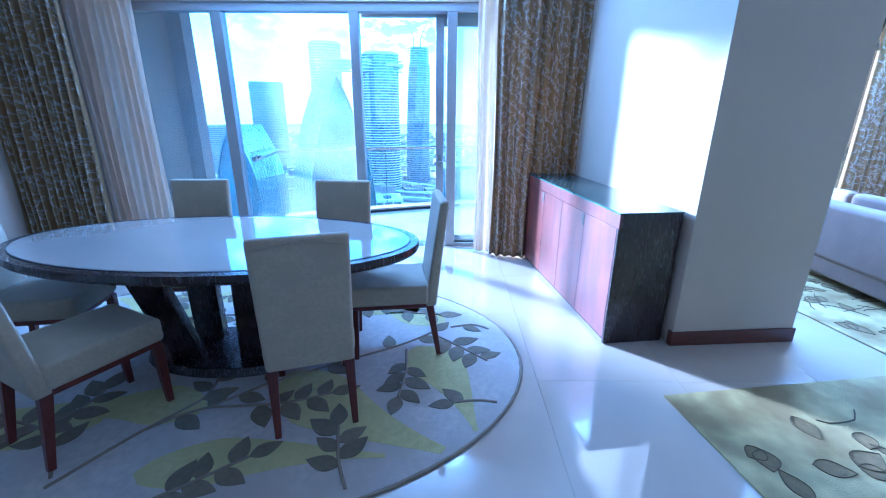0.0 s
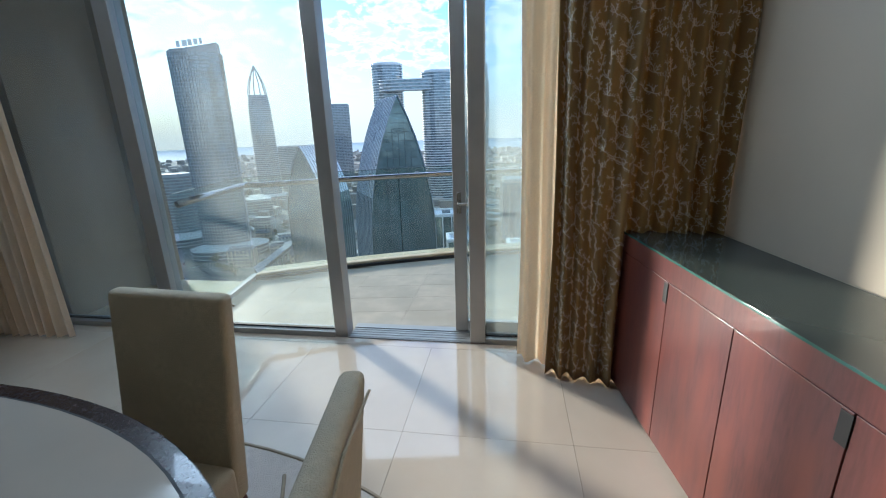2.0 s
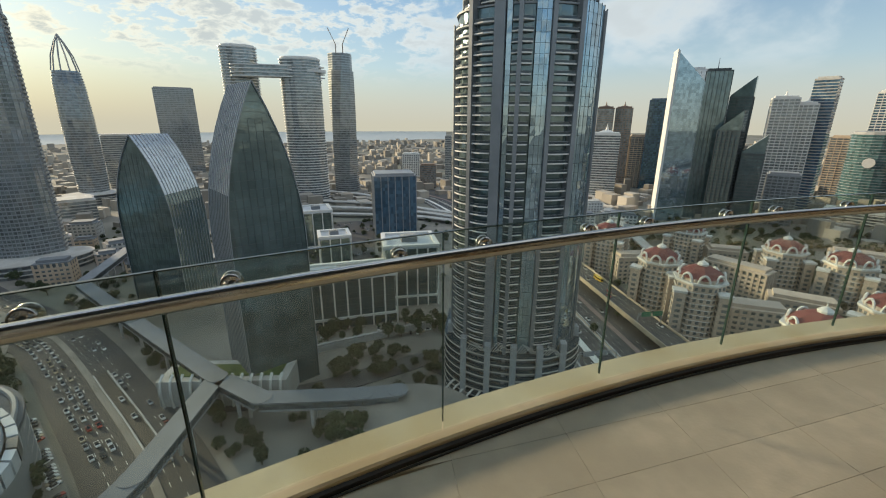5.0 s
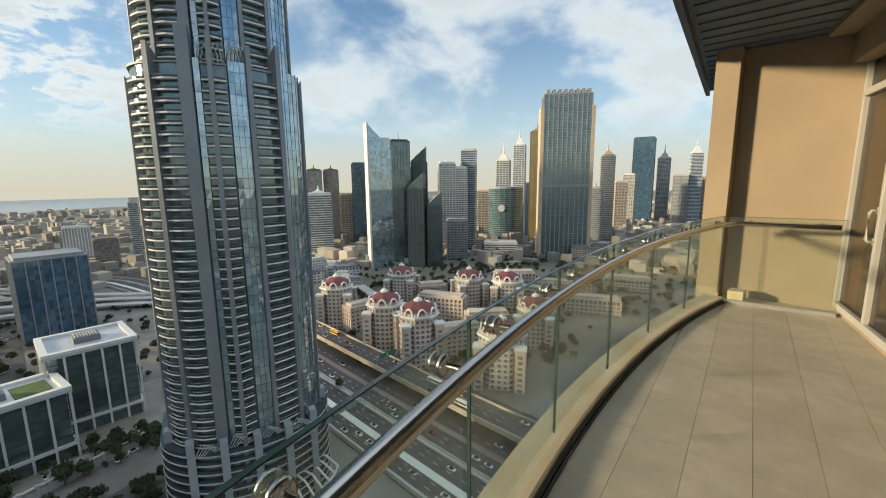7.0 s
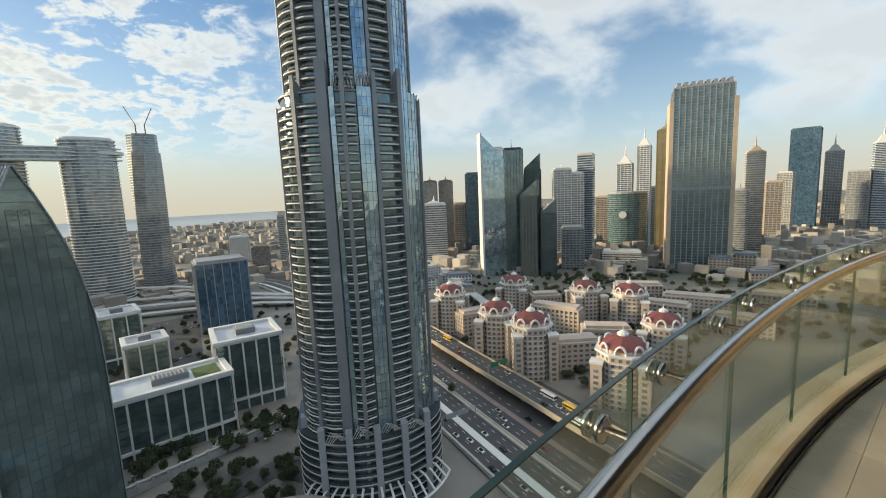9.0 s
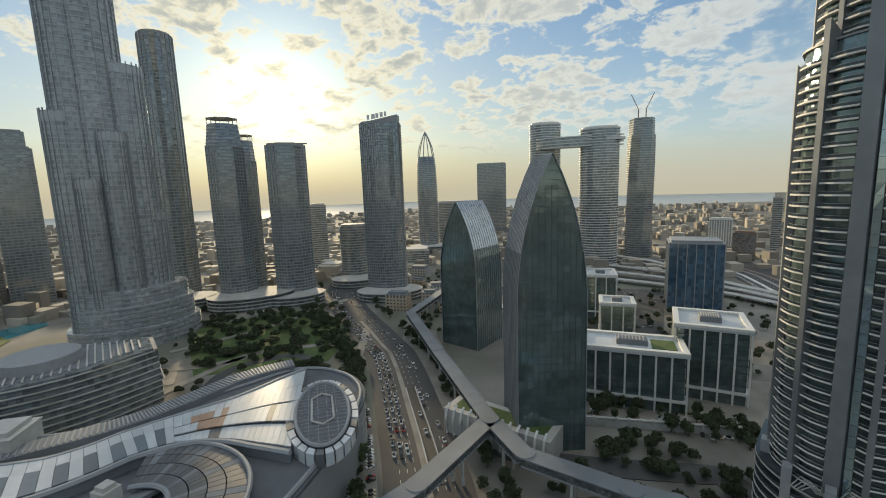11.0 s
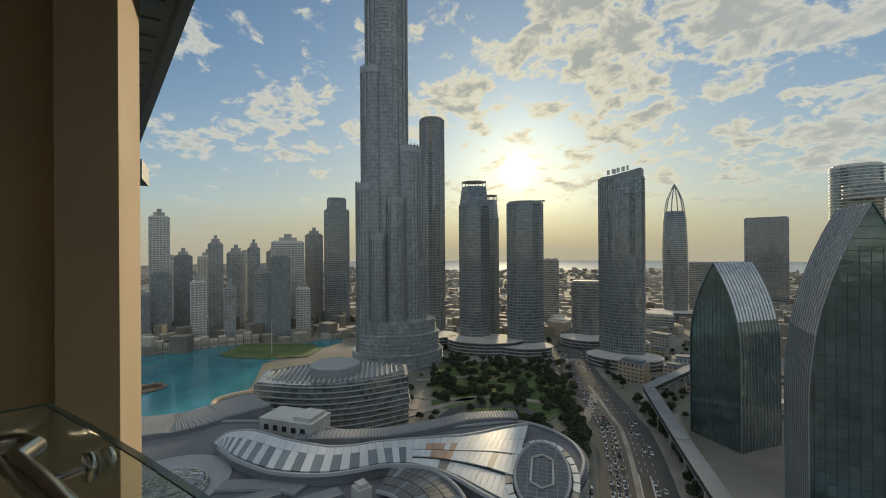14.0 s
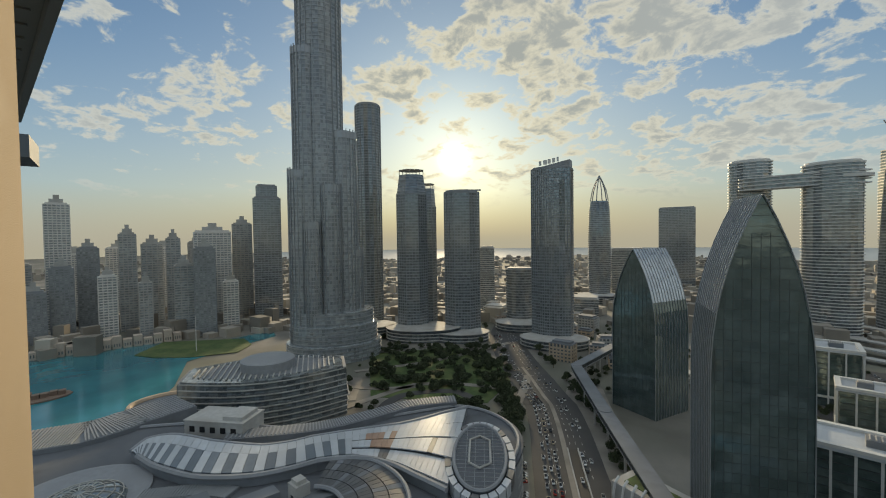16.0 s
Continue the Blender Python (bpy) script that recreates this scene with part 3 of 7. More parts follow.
for (xa, ya), (xb, yb) in zip(over, over[1:]):
    fascia.add([(xa, ya + 0.002, 2.84), (xb, yb + 0.002, 2.84), (xb, yb + 0.06, 2.84), (xa, ya + 0.06, 2.84), (xa, ya + 0.002, 3.3), (xb, yb + 0.002, 3.3), (xb, yb + 0.06, 3.3), (xa, ya + 0.06, 3.3)],
               [(3, 2, 1, 0), (4, 5, 6, 7), (0, 1, 5, 4), (2, 3, 7, 6), (1, 2, 6, 5), (3, 0, 4, 7)])
structure("trim_overhang", Geo().box(-11.0, -9.9, 5.6, 6.35, 2.75, 3.1), M_SOFFIT, "tip of the neighbouring balcony's soffit")
structure("trim_fascia", fascia, M_SOFFIT, "grey metal fascia of the balcony above")
ribs = Geo()
for i in range(60):
    x = -7.6 + i * 0.27
    if x < 8.7:
        ribs.box(x, x + 0.03, 6.3, 7.12 + 0.172 * (x + 3.66), 2.905, 2.9195)
structure("trim_soffit_ribs", ribs, M_SOFFIT, "thin ribs of the metal soffit", kind="structure")
# end walls and piers
structure("wall_east_balcony", Geo().box(6.42, 6.7, 7.18, 8.44, -0.4, 2.915), M_STUCCO, "ochre stucco end wall of the balcony")
structure("pier_east", Geo().box(6.22, 6.75, 8.445, 8.69, -2.4, 2.915), M_STUCCO, "ochre stucco pier at the balcony's end")
structure("wall_west_balcony", Geo().box(-3.4, -3.06, 5.97, 6.775, -2.4, 2.915), M_STUCCO, "stucco end wall of the balcony, in shade")
structure("pier_west", Geo().box(-3.6, -2.88, 6.78, 7.0, -2.4, 2.915), M_STUCCO, "ochre stucco pier at the balcony's end")
structure("ledge_west", Geo().box(-3.06, -2.12, 5.965, 6.95, -0.42, -0.06), M_KERB, "stone ledge outside the side screen")
# low kerb block by the east pier
structure("kerb_block", Geo().box(6.06, 6.24, 8.16, 8.325, BAL_Z, 0.12), M_KERB, "short stone kerb block", bevel=0.015)

# kerb under the glass, then glass panels, tube and fixings
rail = thing("balcony_railing", pose(0, 0, 0), "curved clear glass balustrade with a round stainless steel handrail", "railing")
kx = np.linspace(-1.98, 6.05, 60)
def sweep(prof):
    """A profile of radius and height, led along the curve of the balcony."""
    k, v, f = len(prof), [], []
    for x in kx:
        v += [(x, arc_y(x, r0), z) for r0, z in prof]
    for i in range(len(kx) - 1):
        f += [(i * k + j, (i + 1) * k + j, (i + 1) * k + (j + 1) % k, i * k + (j + 1) % k) for j in range(k)]
    f += [tuple(range(k)), tuple(range((len(kx) - 1) * k, len(kx) * k))[::-1]]
    return Geo().add(v, f)


part("kerb", sweep([(ARC_R - 0.032, BAL_Z), (ARC_R - 0.029, 0.022), (ARC_R - 0.018, 0.03), (ARC_R + 0.175, 0.035), (ARC_R + 0.175, BAL_Z - 0.4), (ARC_R + 0.13, BAL_Z - 0.4), (ARC_R + 0.13, BAL_Z)]), M_KERB, rail, "cream stone kerb along the glass")
part("bottom_channel", sweep([(ARC_R - 0.05, BAL_Z), (ARC_R - 0.05, 0.004), (ARC_R - 0.035, 0.01), (ARC_R - 0.035, BAL_Z)]), M_SEAL, rail, "dark metal channel at the foot of the glass")
part("channel_lip", sweep([(ARC_R - 0.068, BAL_Z), (ARC_R - 0.068, BAL_Z + 0.010), (ARC_R - 0.062, BAL_Z + 0.010), (ARC_R - 0.062, BAL_Z)]), M_SEAL, rail, "thin dark lip of the channel")
joints = [-2.0, -0.62, 0.30, 1.22, 2.14, 3.10, 4.06, 5.04, 6.0]
for xa, xb in zip(joints, joints[1:]):
    g = Geo()
    xs = np.linspace(xa + 0.003, xb - 0.003, 7)
    for x0, x1 in zip(xs, xs[1:]):
        q = [(x0, arc_y(x0, ARC_R + 0.02)), (x1, arc_y(x1, ARC_R + 0.02)), (x1, arc_y(x1, ARC_R + 0.034)), (x0, arc_y(x0, ARC_R + 0.034))]
        g.add([(x, y, z) for z in (0.036, 1.0) for x, y in q], [(0, 1, 5, 4), (2, 3, 7, 6)])
    pane = part("glass_panel", g, M_RAILGLASS, rail)
    pane.visible_shadow = False
    e = Geo()
    for x0, x1 in zip(xs, xs[1:]):
        q = [(x0, arc_y(x0, ARC_R + 0.02)), (x1, arc_y(x1, ARC_R + 0.02)), (x1, arc_y(x1, ARC_R + 0.034)), (x0, arc_y(x0, ARC_R + 0.034))]
        e.prism(q, 1.0, 1.004)
    for x0 in ((xa + 0.001, xb - 0.003) if xa > -1.9 else (xb - 0.003,)):
        e.prism([(x0, arc_y(x0, ARC_R + 0.02)), (x0 + 0.002, arc_y(x0, ARC_R + 0.02)), (x0 + 0.002, arc_y(x0, ARC_R + 0.034)), (x0, arc_y(x0, ARC_R + 0.034))], 0.086, 1.0)
    part("glass_edge", e, M_GLASSEDGE, pane, "green edge of the glass")
TZ = 0.93
tube = [(-1.82, 5.93, TZ), (-1.90, 6.45, TZ), (-1.965, 6.86, TZ), (-1.955, 6.93, TZ), (-1.91, 6.965, TZ)]
tube += [(x, arc_y(x, ARC_R - 0.075), TZ) for x in np.linspace(-1.84, 5.86, 70)]
tube += [(5.925, 8.295, TZ), (5.94, 8.22, TZ), (6.07, 7.42, TZ)]
part("handrail", Geo().tube(tube, 0.027, 14), M_STEEL, rail, "round brushed steel tube", smooth=True)
fix_mesh = Geo().lathe([(0.030, 0.0), (0.033, 0.004), (0.033, 0.014), (0.022, 0.018), (0.010, 0.020), (0.010, 0.07)], 16).mesh("fixing")
for x in [v for a, b in zip(joints, joints[1:]) for v in (a + 0.2 * (b - a), b - 0.2 * (b - a))] + [-1.25]:
    f = part("fixing", fix_mesh, M_STEEL, rail, "", smooth=True)
    ang = math.degrees(math.atan2(x - ARC_X, arc_y(x) - ARC_Y))
    f.matrix_world = pose(x, arc_y(x, ARC_R + 0.018), TZ, 90, 0, -ang)
    g = part("washer", Geo().lathe([(0.033, 0), (0.033, 0.012), (0.02, 0.016)], 16), M_STEEL, f, "", smooth=True)
    g.matrix_world = pose(x, arc_y(x, ARC_R + 0.036), TZ, -90, 0, -ang)
# side screens
for nm, ax, ay, bx, by, lab in (("side_screen", -1.86, 5.93, -2.02, 6.98, "frameless glass side screen at the balcony's end"), ("side_screen", 6.15, 7.37, 6.0, 8.37, "frameless glass side screen before the ochre end wall")):
    d = Vector((bx - ax, by - ay, 0))
    m = Matrix.Translation((ax, ay, 0)) @ Matrix.Rotation(math.atan2(d.y, d.x), 4, "Z")
    s = thing(nm, m, lab, "glass screen")
    for i in range(1):
        pn = part("glass_panel", Geo().box(0, d.length, -0.007, 0.007, 0.0, 1.0), M_RAILGLASS, s)
        pn.visible_shadow = False
    part("glass_edge", Geo().box(0, d.length, -0.0065, 0.0065, 1.0005, 1.004), M_GLASSEDGE, s, "green edge of the glass")
    part("bottom_channel", Geo().box(0, d.length, -0.03, 0.03, BAL_Z, 0.02), M_ALU, s, "metal channel at the foot of the glass")
    for u in (0.2, 0.8):
        f = part("fixing", fix_mesh, M_STEEL, s, "", smooth=True)
        f.matrix_world = m @ pose(d.length * u, 0.009 if ax > 0 else -0.009, TZ, -90 if ax > 0 else 90, 0, 0)

# ---- the city ----
GZ = -130.0
rnd = random.Random(7)


def at(az, d, z=GZ, turn=0.0):
    a = radians(az)
    return pose(d * math.sin(a), 7 + d * math.cos(a), z, 0, 0, -az + turn)


def sheet(name, pts, z, material, label, depth=0.3):
    return structure(name, Geo().prism(pts, z - depth, z), material, label)


ground = Geo()
ground.prism([(4850 * math.cos(2 * math.pi * i / 64), 4850 * math.sin(2 * math.pi * i / 64)) for i in range(64)], GZ - 1.0, GZ)
structure("ground", ground, M_GROUND, "sandy grey city ground reaching to the horizon")


def pol(az, d):
    return d * math.sin(radians(az)), 7 + d * math.cos(radians(az))


sheet("sea", [pol(a, 2700 + 300 * math.sin(a * 0.15)) for a in range(-75, 12, 3)] + [pol(a, 4800) for a in range(9, -78, -3)], GZ + 0.5, M_SEA, "sea behind the low town, painted pale with haze")


def foot(shape, w, dp):
    if shape == "oct":
        c = 0.29
        return [(-w / 2, -dp * (0.5 - c)), (-w * (0.5 - c), -dp / 2), (w * (0.5 - c), -dp / 2), (w / 2, -dp * (0.5 - c)), (w / 2, dp * (0.5 - c)), (w * (0.5 - c), dp / 2), (-w * (0.5 - c), dp / 2), (-w / 2, dp * (0.5 - c))]
    if shape == "round":
        return oval(w / 2, dp / 2, 20)
    if shape == "lens":
        n = 9
        return [(w * (i / (n - 1) - 0.5), -dp * (0.25 + 0.25 * math.sin(math.pi * i / (n - 1)))) for i in range(n)] + [(w * (0.5 - i / (n - 1)), dp * (0.25 + 0.25 * math.sin(math.pi * i / (n - 1)))) for i in range(n)]
    return [(-w / 2, -dp / 2), (w / 2, -dp / 2), (w / 2, dp / 2), (-w / 2, dp / 2)]


def grow(poly, k):
    """The outline moved outwards by about k metres."""
    r = max(max(abs(x) for x, _ in poly), 1e-3)
    q = max(max(abs(y) for _, y in poly), 1e-3)
    return [(x * (1 + k / r), y * (1 + k / q)) for x, y in poly]


def walls_along(geo, poly, z0, z1, step, wide, out):
    """Upright fins along an outline."""
    n = len(poly)
    for i in range(n):
        a, b = Vector((*poly[i], 0)), Vector((*poly[(i + 1) % n], 0))
        ln = (b - a).length
        if ln < step * 0.8:
            continue
        k = max(1, round(ln / step))
        m0 = Matrix.Translation(a) @ Matrix.Rotation(math.atan2(b.y - a.y, b.x - a.x), 4, "Z")
        for j in range(k + 1):
            geo.box(ln * j / k - wide / 2, ln * j / k + wide / 2, -out, 0.05, z0, z1, m0)


def block(parent, poly, z0, z1, glass_m, frame_m, floor=3.8, band=1.2, out=0.35, step=0.0, fin=0.6, bands=True, roof_m=None):
    """One storeyed body: glass core, a band at every floor, fins, roof."""
    part("glazing", Geo().prism(poly, z0, z1), glass_m, parent)
    if bands:
        g = Geo()
        n = int((z1 - z0) / floor)
        p2 = grow(poly, out)
        for i in range(1, n + 1):
            g.prism(p2, z0 + i * floor - band, z0 + i * floor)
        part("floor_banding", g, frame_m, parent, kind="stuff")
    if step:
        g = Geo()
        walls_along(g, poly, z0, z1 + 0.5, step, fin, out + 0.25)
        part("fin_cladding", g, frame_m, parent, kind="stuff")
    part("roof", Geo().prism(grow(poly, out), z1, z1 + 1.2).prism(grow(poly, -2.0), z1 + 1.2, z1 + 3.5), roof_m or frame_m, parent)


def tower(name, label, az, d, w, h, dp=None, turn=0, shape="box", gm=None, fm=None, group="", **kw):
    dp = dp or w * 0.8
    t = thing(name, at(az, d + dp * 0.4, GZ, turn), label, "skyscraper" if h > 60 else "building", group)
    block(t, foot(shape, w, dp), 0, h, gm or M_DGLASS, fm or M_GREY, **kw)
    return t


def spire(t, h0, h1, r, m, x=0, y=0):
    part("spire", Geo().tube([(x, y, h0), (x, y, h0 + (h1 - h0) * 0.4), (x, y, h1)], [r, r * 0.5, 0.2], 8), m, t)


# towers south-west: round the tall tower and the lake
burj = thing("stepped_supertall_tower", at(-67.8, 490), "silver-grey stepped supertall tower with rounded wings", "skyscraper")


def wing(cx, cy, r, z0, z1, nm="wing"):
    p = oval(r, r, 20, cx, cy)
    part(nm, Geo().prism(p, z0, z1), M_GREYGLASS, burj)
    g = Geo()
    for i in range(int((z1 - z0) / 4.4)):
        g.prism(oval(r + 0.35, r + 0.35, 20, cx, cy), z0 + 4.4 * i + 3.2, z0 + 4.4 * i + 4.2)
    part("floor_banding", g, M_STEELCLAD, burj, kind="stuff")
    g = Geo()
    for i in range(22):
        a = 2 * math.pi * i / 22
        g.box(-0.25, 0.25, -0.2, 0.9, z0, z1 + 2, Matrix.Translation((cx, cy, 0)) @ Matrix.Rotation(a, 4, "Z") @ Matrix.Translation((0, r, 0)))
    part("fin_cladding", g, M_STEELCLAD, burj, kind="stuff")
    part("cap", Geo().prism(oval(r + 0.6, r + 0.6, 20, cx, cy), z1 - 8, z1 - 1), M_STEELCLAD, burj)


wing(0, 0, 24, 0, 470)
wing(-14, -8, 15, 0, 336)
wing(22, -6, 16, 0, 249)
wing(-21, -8, 14, 0, 206)
wing(32, -2, 12, 0, 120)
wing(-10, -20, 10, 0, 150)
wing(9, -20, 11, 0, 190)
for r, h in ((48, 38), (44, 52), (52, 18)):
    part("podium", Geo().prism(oval(r, r * 0.8, 28, 11, 0), 0, h), M_GREYGLASS, burj)
    g = Geo()
    for i in range(int(h / 4.2)):
        g.prism(oval(r + 0.5, r * 0.8 + 0.5, 28, 11, 0), 4.2 * i + 3.0, 4.2 * i + 4.0)
    part("floor_banding", g, M_STEELCLAD, burj, kind="stuff")

tower("grey_tower", "slender grey residential tower with rounded top", -61.7, 610, 36, 322, 34, shape="round", fm=M_GREY, step=5)
tower("grey_tower", "dark grey stepped city tower", -74.5, 760, 42, 200, 40, fm=M_GREY, step=5)
tower("grey_tower", "dark grey stepped city tower", -74.5, 764, 32, 221, 30, fm=M_GREY, step=5)
for az, d, w, h, dp in ((-56.0, 560, 40, 216, 36), (-53.7, 585, 20, 200, 30)):
    t = tower("dark_glass_tower", "dark grey glass tower with open roof frame", az, d, w, h - 26, dp, shape="oct", fm=M_GREY, step=4, fin=0.4)
    low_p, top_p = foot("oct", w * 0.97, dp * 0.97), foot("oct", w * 0.80, dp * 0.80)
    part("tapered_top", Geo().prism(low_p, h - 26, h, top_p), M_DGLASS, t)
    for i in range(6):
        k = 0.97 - 0.17 * (i + 1) / 6.5
        part("top_band", Geo().prism(grow(foot("oct", w * k, dp * k), 0.4), h - 23 + 3.9 * i, h - 21.6 + 3.9 * i), M_GREY, t)
    g = Geo()
    walls_along(g, top_p, h, h + 7, 5, 0.5, 0.3)
    g.prism(grow(top_p, 0.4), h + 6.4, h + 7)
    part("roof_frame", g, M_GREY, t)
t = tower("dark_glass_tower", "dark grey glass tower with a crane arm on its roof", -49.2, 548, 46, 190, 38, shape="oct", fm=M_GREY, step=4, fin=0.4)
part("roof_arm", Geo().box(-8, 26, -0.7, 0.7, 193, 195), M_GREY, t)
tower("grey_tower", "plain grey distant residential block", -45.8, 766, 26, 111, fm=M_CONC)
# tower with a curved face and a sign on the roof
t = tower("curved_office_tower", "curved dark office tower with toothed side and rooftop sign", -37.2, 520, 47, 212, 30, shape="lens", turn=-14, fm=M_GREY, floor=3.6, band=1.0, step=3.2, fin=0.35)
part("sloped_roof", Geo().add([(-23, -7, 212), (23, -7, 212), (23, 7, 212), (-23, 7, 212), (-23, -7, 214), (23, -7, 222), (23, 7, 222), (-23, 7, 214)], [(3, 2, 1, 0), (4, 5, 6, 7), (0, 1, 5, 4), (1, 2, 6, 5), (2, 3, 7, 6), (3, 0, 4, 7)]), M_GREY, t)
edge = Geo().box(22.5, 25.2, -5, 5, 0, 1.6).mesh("side_balcony")
for i in range(58):
    part("side_balcony", edge, M_CONC, t).matrix_basis = pose(0, 0, 3.6 * i + 4)
for i, wd in enumerate((3.0, 4.6, 3.6, 3.6, 2.4)):
    part("sign_bar", Geo().box(-14 + i * 5.4, -14 + i * 5.4 + wd, -6.4, -5.8, 217.5 + i * 0.8, 223 + i * 0.8), M_WHITE, t, "plain pale sign letter block")
# needle tower
t = thing("pointed_tower", at(-31.3, 905), "slender tower with a bullet-shaped lattice top", "skyscraper")
prof = [(20, 0), (21.5, 60), (21.5, 130), (19.5, 180), (17, 200)]
part("body", Geo().lathe(prof, 20), M_DGLASS, t)
g = Geo()
for i in range(52):
    r = float(np.interp(3.8 * i, [z for _, z in prof], [r for r, _ in prof])) + 0.5
    g.prism(oval(r, r, 20), 3.8 * i + 2.4, 3.8 * i + 3.6)
part("floor_banding", g, M_GREY, t, kind="stuff")
g = Geo()
for i in range(10):
    a = 2 * math.pi * i / 10
    g.tube([(17 * math.cos(a), 17 * math.sin(a), 200), (13 * math.cos(a), 13 * math.sin(a), 222), (6 * math.cos(a), 6 * math.sin(a), 240), (0, 0, 252)], 0.9, 5)
part("lattice_top", g, M_GREY, t)
tower("grey_slab_tower", "plain dark grey slab tower", -22.6, 1180, 78, 195, 40, fm=M_GREY, floor=4, band=1.4, step=7)
tower("low_block", "low grey block behind the glass towers", -28.0, 985, 64, 100, fm=M_CONC)
tower("low_block", "low dark rounded block", -41.4, 620, 42, 82, shape="round", fm=M_GREY)
tower("low_block", "low pale block behind the road", -33.5, 700, 50, 30, fm=M_CONC)


def arch(w, h, lean, n=16, knee=0.5):
    """A pointed-arch outline in x and z."""
    left = [(-w / 2 * (1 - max(0, (i / n - knee) / (1 - knee)) ** 2.2) + lean * (i / n) ** 2, h * i / n) for i in range(n + 1)]
    right = [(w / 2 * (1 - max(0, (i / n - knee) / (1 - knee)) ** 2.2) + lean * (i / n) ** 2, h * i / n) for i in range(n, -1, -1)]
    return left + right[1:]


def sail(label, az, d, w, h, dp, turn, lean):
    t = thing("arched_glass_tower", at(az, d, GZ, turn), label, "skyscraper", "pair of arched glass towers")
    o = arch(w, h, lean)
    n = len(o)
    part("glass_face", Geo().add([(x, -dp / 2, z) for x, z in o], [tuple(range(n))]).add([(x, dp / 2, z) for x, z in o], [tuple(range(n))[::-1]]), M_SAIL, t)
    for nm, m, lab, top, half in (("side_glass", M_SAIL, "", False, 0), ("side_glass", M_SAIL, "", False, 1), ("curved_shell", M_SILVER, "ribbed silver curved roof skin", True, 2)):
        shell = Geo()
        for i in range(n - 1):
            (xa, za), (xb, zb) = o[i], o[i + 1]
            if (min(za, zb) > h * 0.68) == top and half in (2, int(i >= n // 2)):
                shell.add([(xa, -dp / 2 - 0.8, za), (xb, -dp / 2 - 0.8, zb), (xb, dp / 2 + 0.8, zb), (xa, dp / 2 + 0.8, za)], [(0, 1, 2, 3)])
        part(nm, shell, m, t, lab)
    rib = Geo()
    for k in range(13):
        y = -dp / 2 - 0.8 + (dp + 1.6) * k / 12
        for i in range(n - 1):
            (xa, za), (xb, zb) = o[i], o[i + 1]
            s = Vector((zb - za, 0, -(xb - xa))).normalized() * -0.35
            rib.add([(xa, y - 0.15, za), (xb, y - 0.15, zb), (xb, y + 0.15, zb), (xa, y + 0.15, za), (xa + s.x, y - 0.15, za + s.z), (xb + s.x, y - 0.15, zb + s.z), (xb + s.x, y + 0.15, zb + s.z), (xa + s.x, y + 0.15, za + s.z)], [(4, 5, 6, 7), (0, 1, 5, 4), (2, 3, 7, 6)])
    part("shell_ribbing", rib, M_GREY, t, kind="stuff")
    g, v = Geo(), Geo()
    zs = [z for _, z in o[:n // 2 + 1]]
    for i in range(int(h / 4)):
        z = 4 * i + 2
        hw_l = float(np.interp(z, zs, [x for x, _ in o[:n // 2 + 1]]))
        hw_r = float(np.interp(z, zs, [x for x, _ in o[n // 2:][::-1]]))
        if hw_r - hw_l > 2:
            for y in (-dp / 2, dp / 2):
                g.box(hw_l + 0.5, hw_r - 0.5, y - 0.07, y + 0.07, z, z + 0.16)
    for i in range(int(w / 3)):
        x = -w / 2 + 1.5 + 3 * i
        zt = max((z for xx, z in o if abs(xx) >= abs(x)), default=h * 0.5)
        for y in (-dp / 2, dp / 2):
            v.box(x - 0.07, x + 0.07, y - 0.1, y + 0.1, 0, zt * 0.96)
    part("floor_banding", g, M_MULL, t, kind="stuff")
    part("fin_cladding", v, M_MULL, t, kind="stuff")
    return t


sail("dark glass tower shaped like a pointed arch with silver side", -15.9, 212, 33.5, 146, 28, 18, 0)
sail("lower dark glass arched tower beside its twin", -25.6, 352, 36, 121, 36, -36, 0)

# twin towers joined by a bridge, and their twisted neighbour under cranes
for az, d, w, h, lab in ((-15.6, 735, 50, 232, "white-banded oval tower joined to its twin by a bridge"), (-8.95, 705, 58, 216, "white-banded oval tower carrying the bridge's end")):
    t = tower("banded_tower", lab, az, d, w, h, w * 0.7, shape="round", fm=M_WHITE, floor=4, band=1.0, out=1.4, group="twin towers with a bridge")
bridge = thing("sky_bridge", at(-11.4, 715, GZ + 190), "pale three-storey bridge between the twin towers", "bridge")
for i in range(4):
    part("deck", Geo().prism(oval(66, 13, 28), i * 5, i * 5 + 1.6), M_WHITE, bridge)
part("glazing", Geo().prism(oval(60, 11, 28), 1, 16), M_DGLASS, bridge)
part("deck", Geo().prism([(x + 42, y) for x, y in oval(26, 14, 20)], 8, 12), M_WHITE, bridge)
tw = thing("twisted_tower", at(-4.2, 825), "twisting dark tower under construction with roof cranes", "skyscraper")
g, gb = Geo(), Geo()
for i in range(60):
    a = radians(-20 + i * 0.9)
    for gg, z0, z1, k in ((g, 0, 4, 0), (gb, 2.8, 4.0, 0.5)):
        sq = [(x * math.cos(a) - y * math.sin(a), x * math.sin(a) + y * math.cos(a)) for x, y in foot("oct", 42 + 2 * k - 4 * (i > 52), 36 + 2 * k)]
        gg.prism(sq, 4 * i + z0, 4 * i + z1)
        if not k:
            part("storey", Geo().prism(sq, 4 * i, 4 * i + 4), M_DGLASS, tw)
part("floor_banding", gb, M_GREY, tw, kind="stuff")
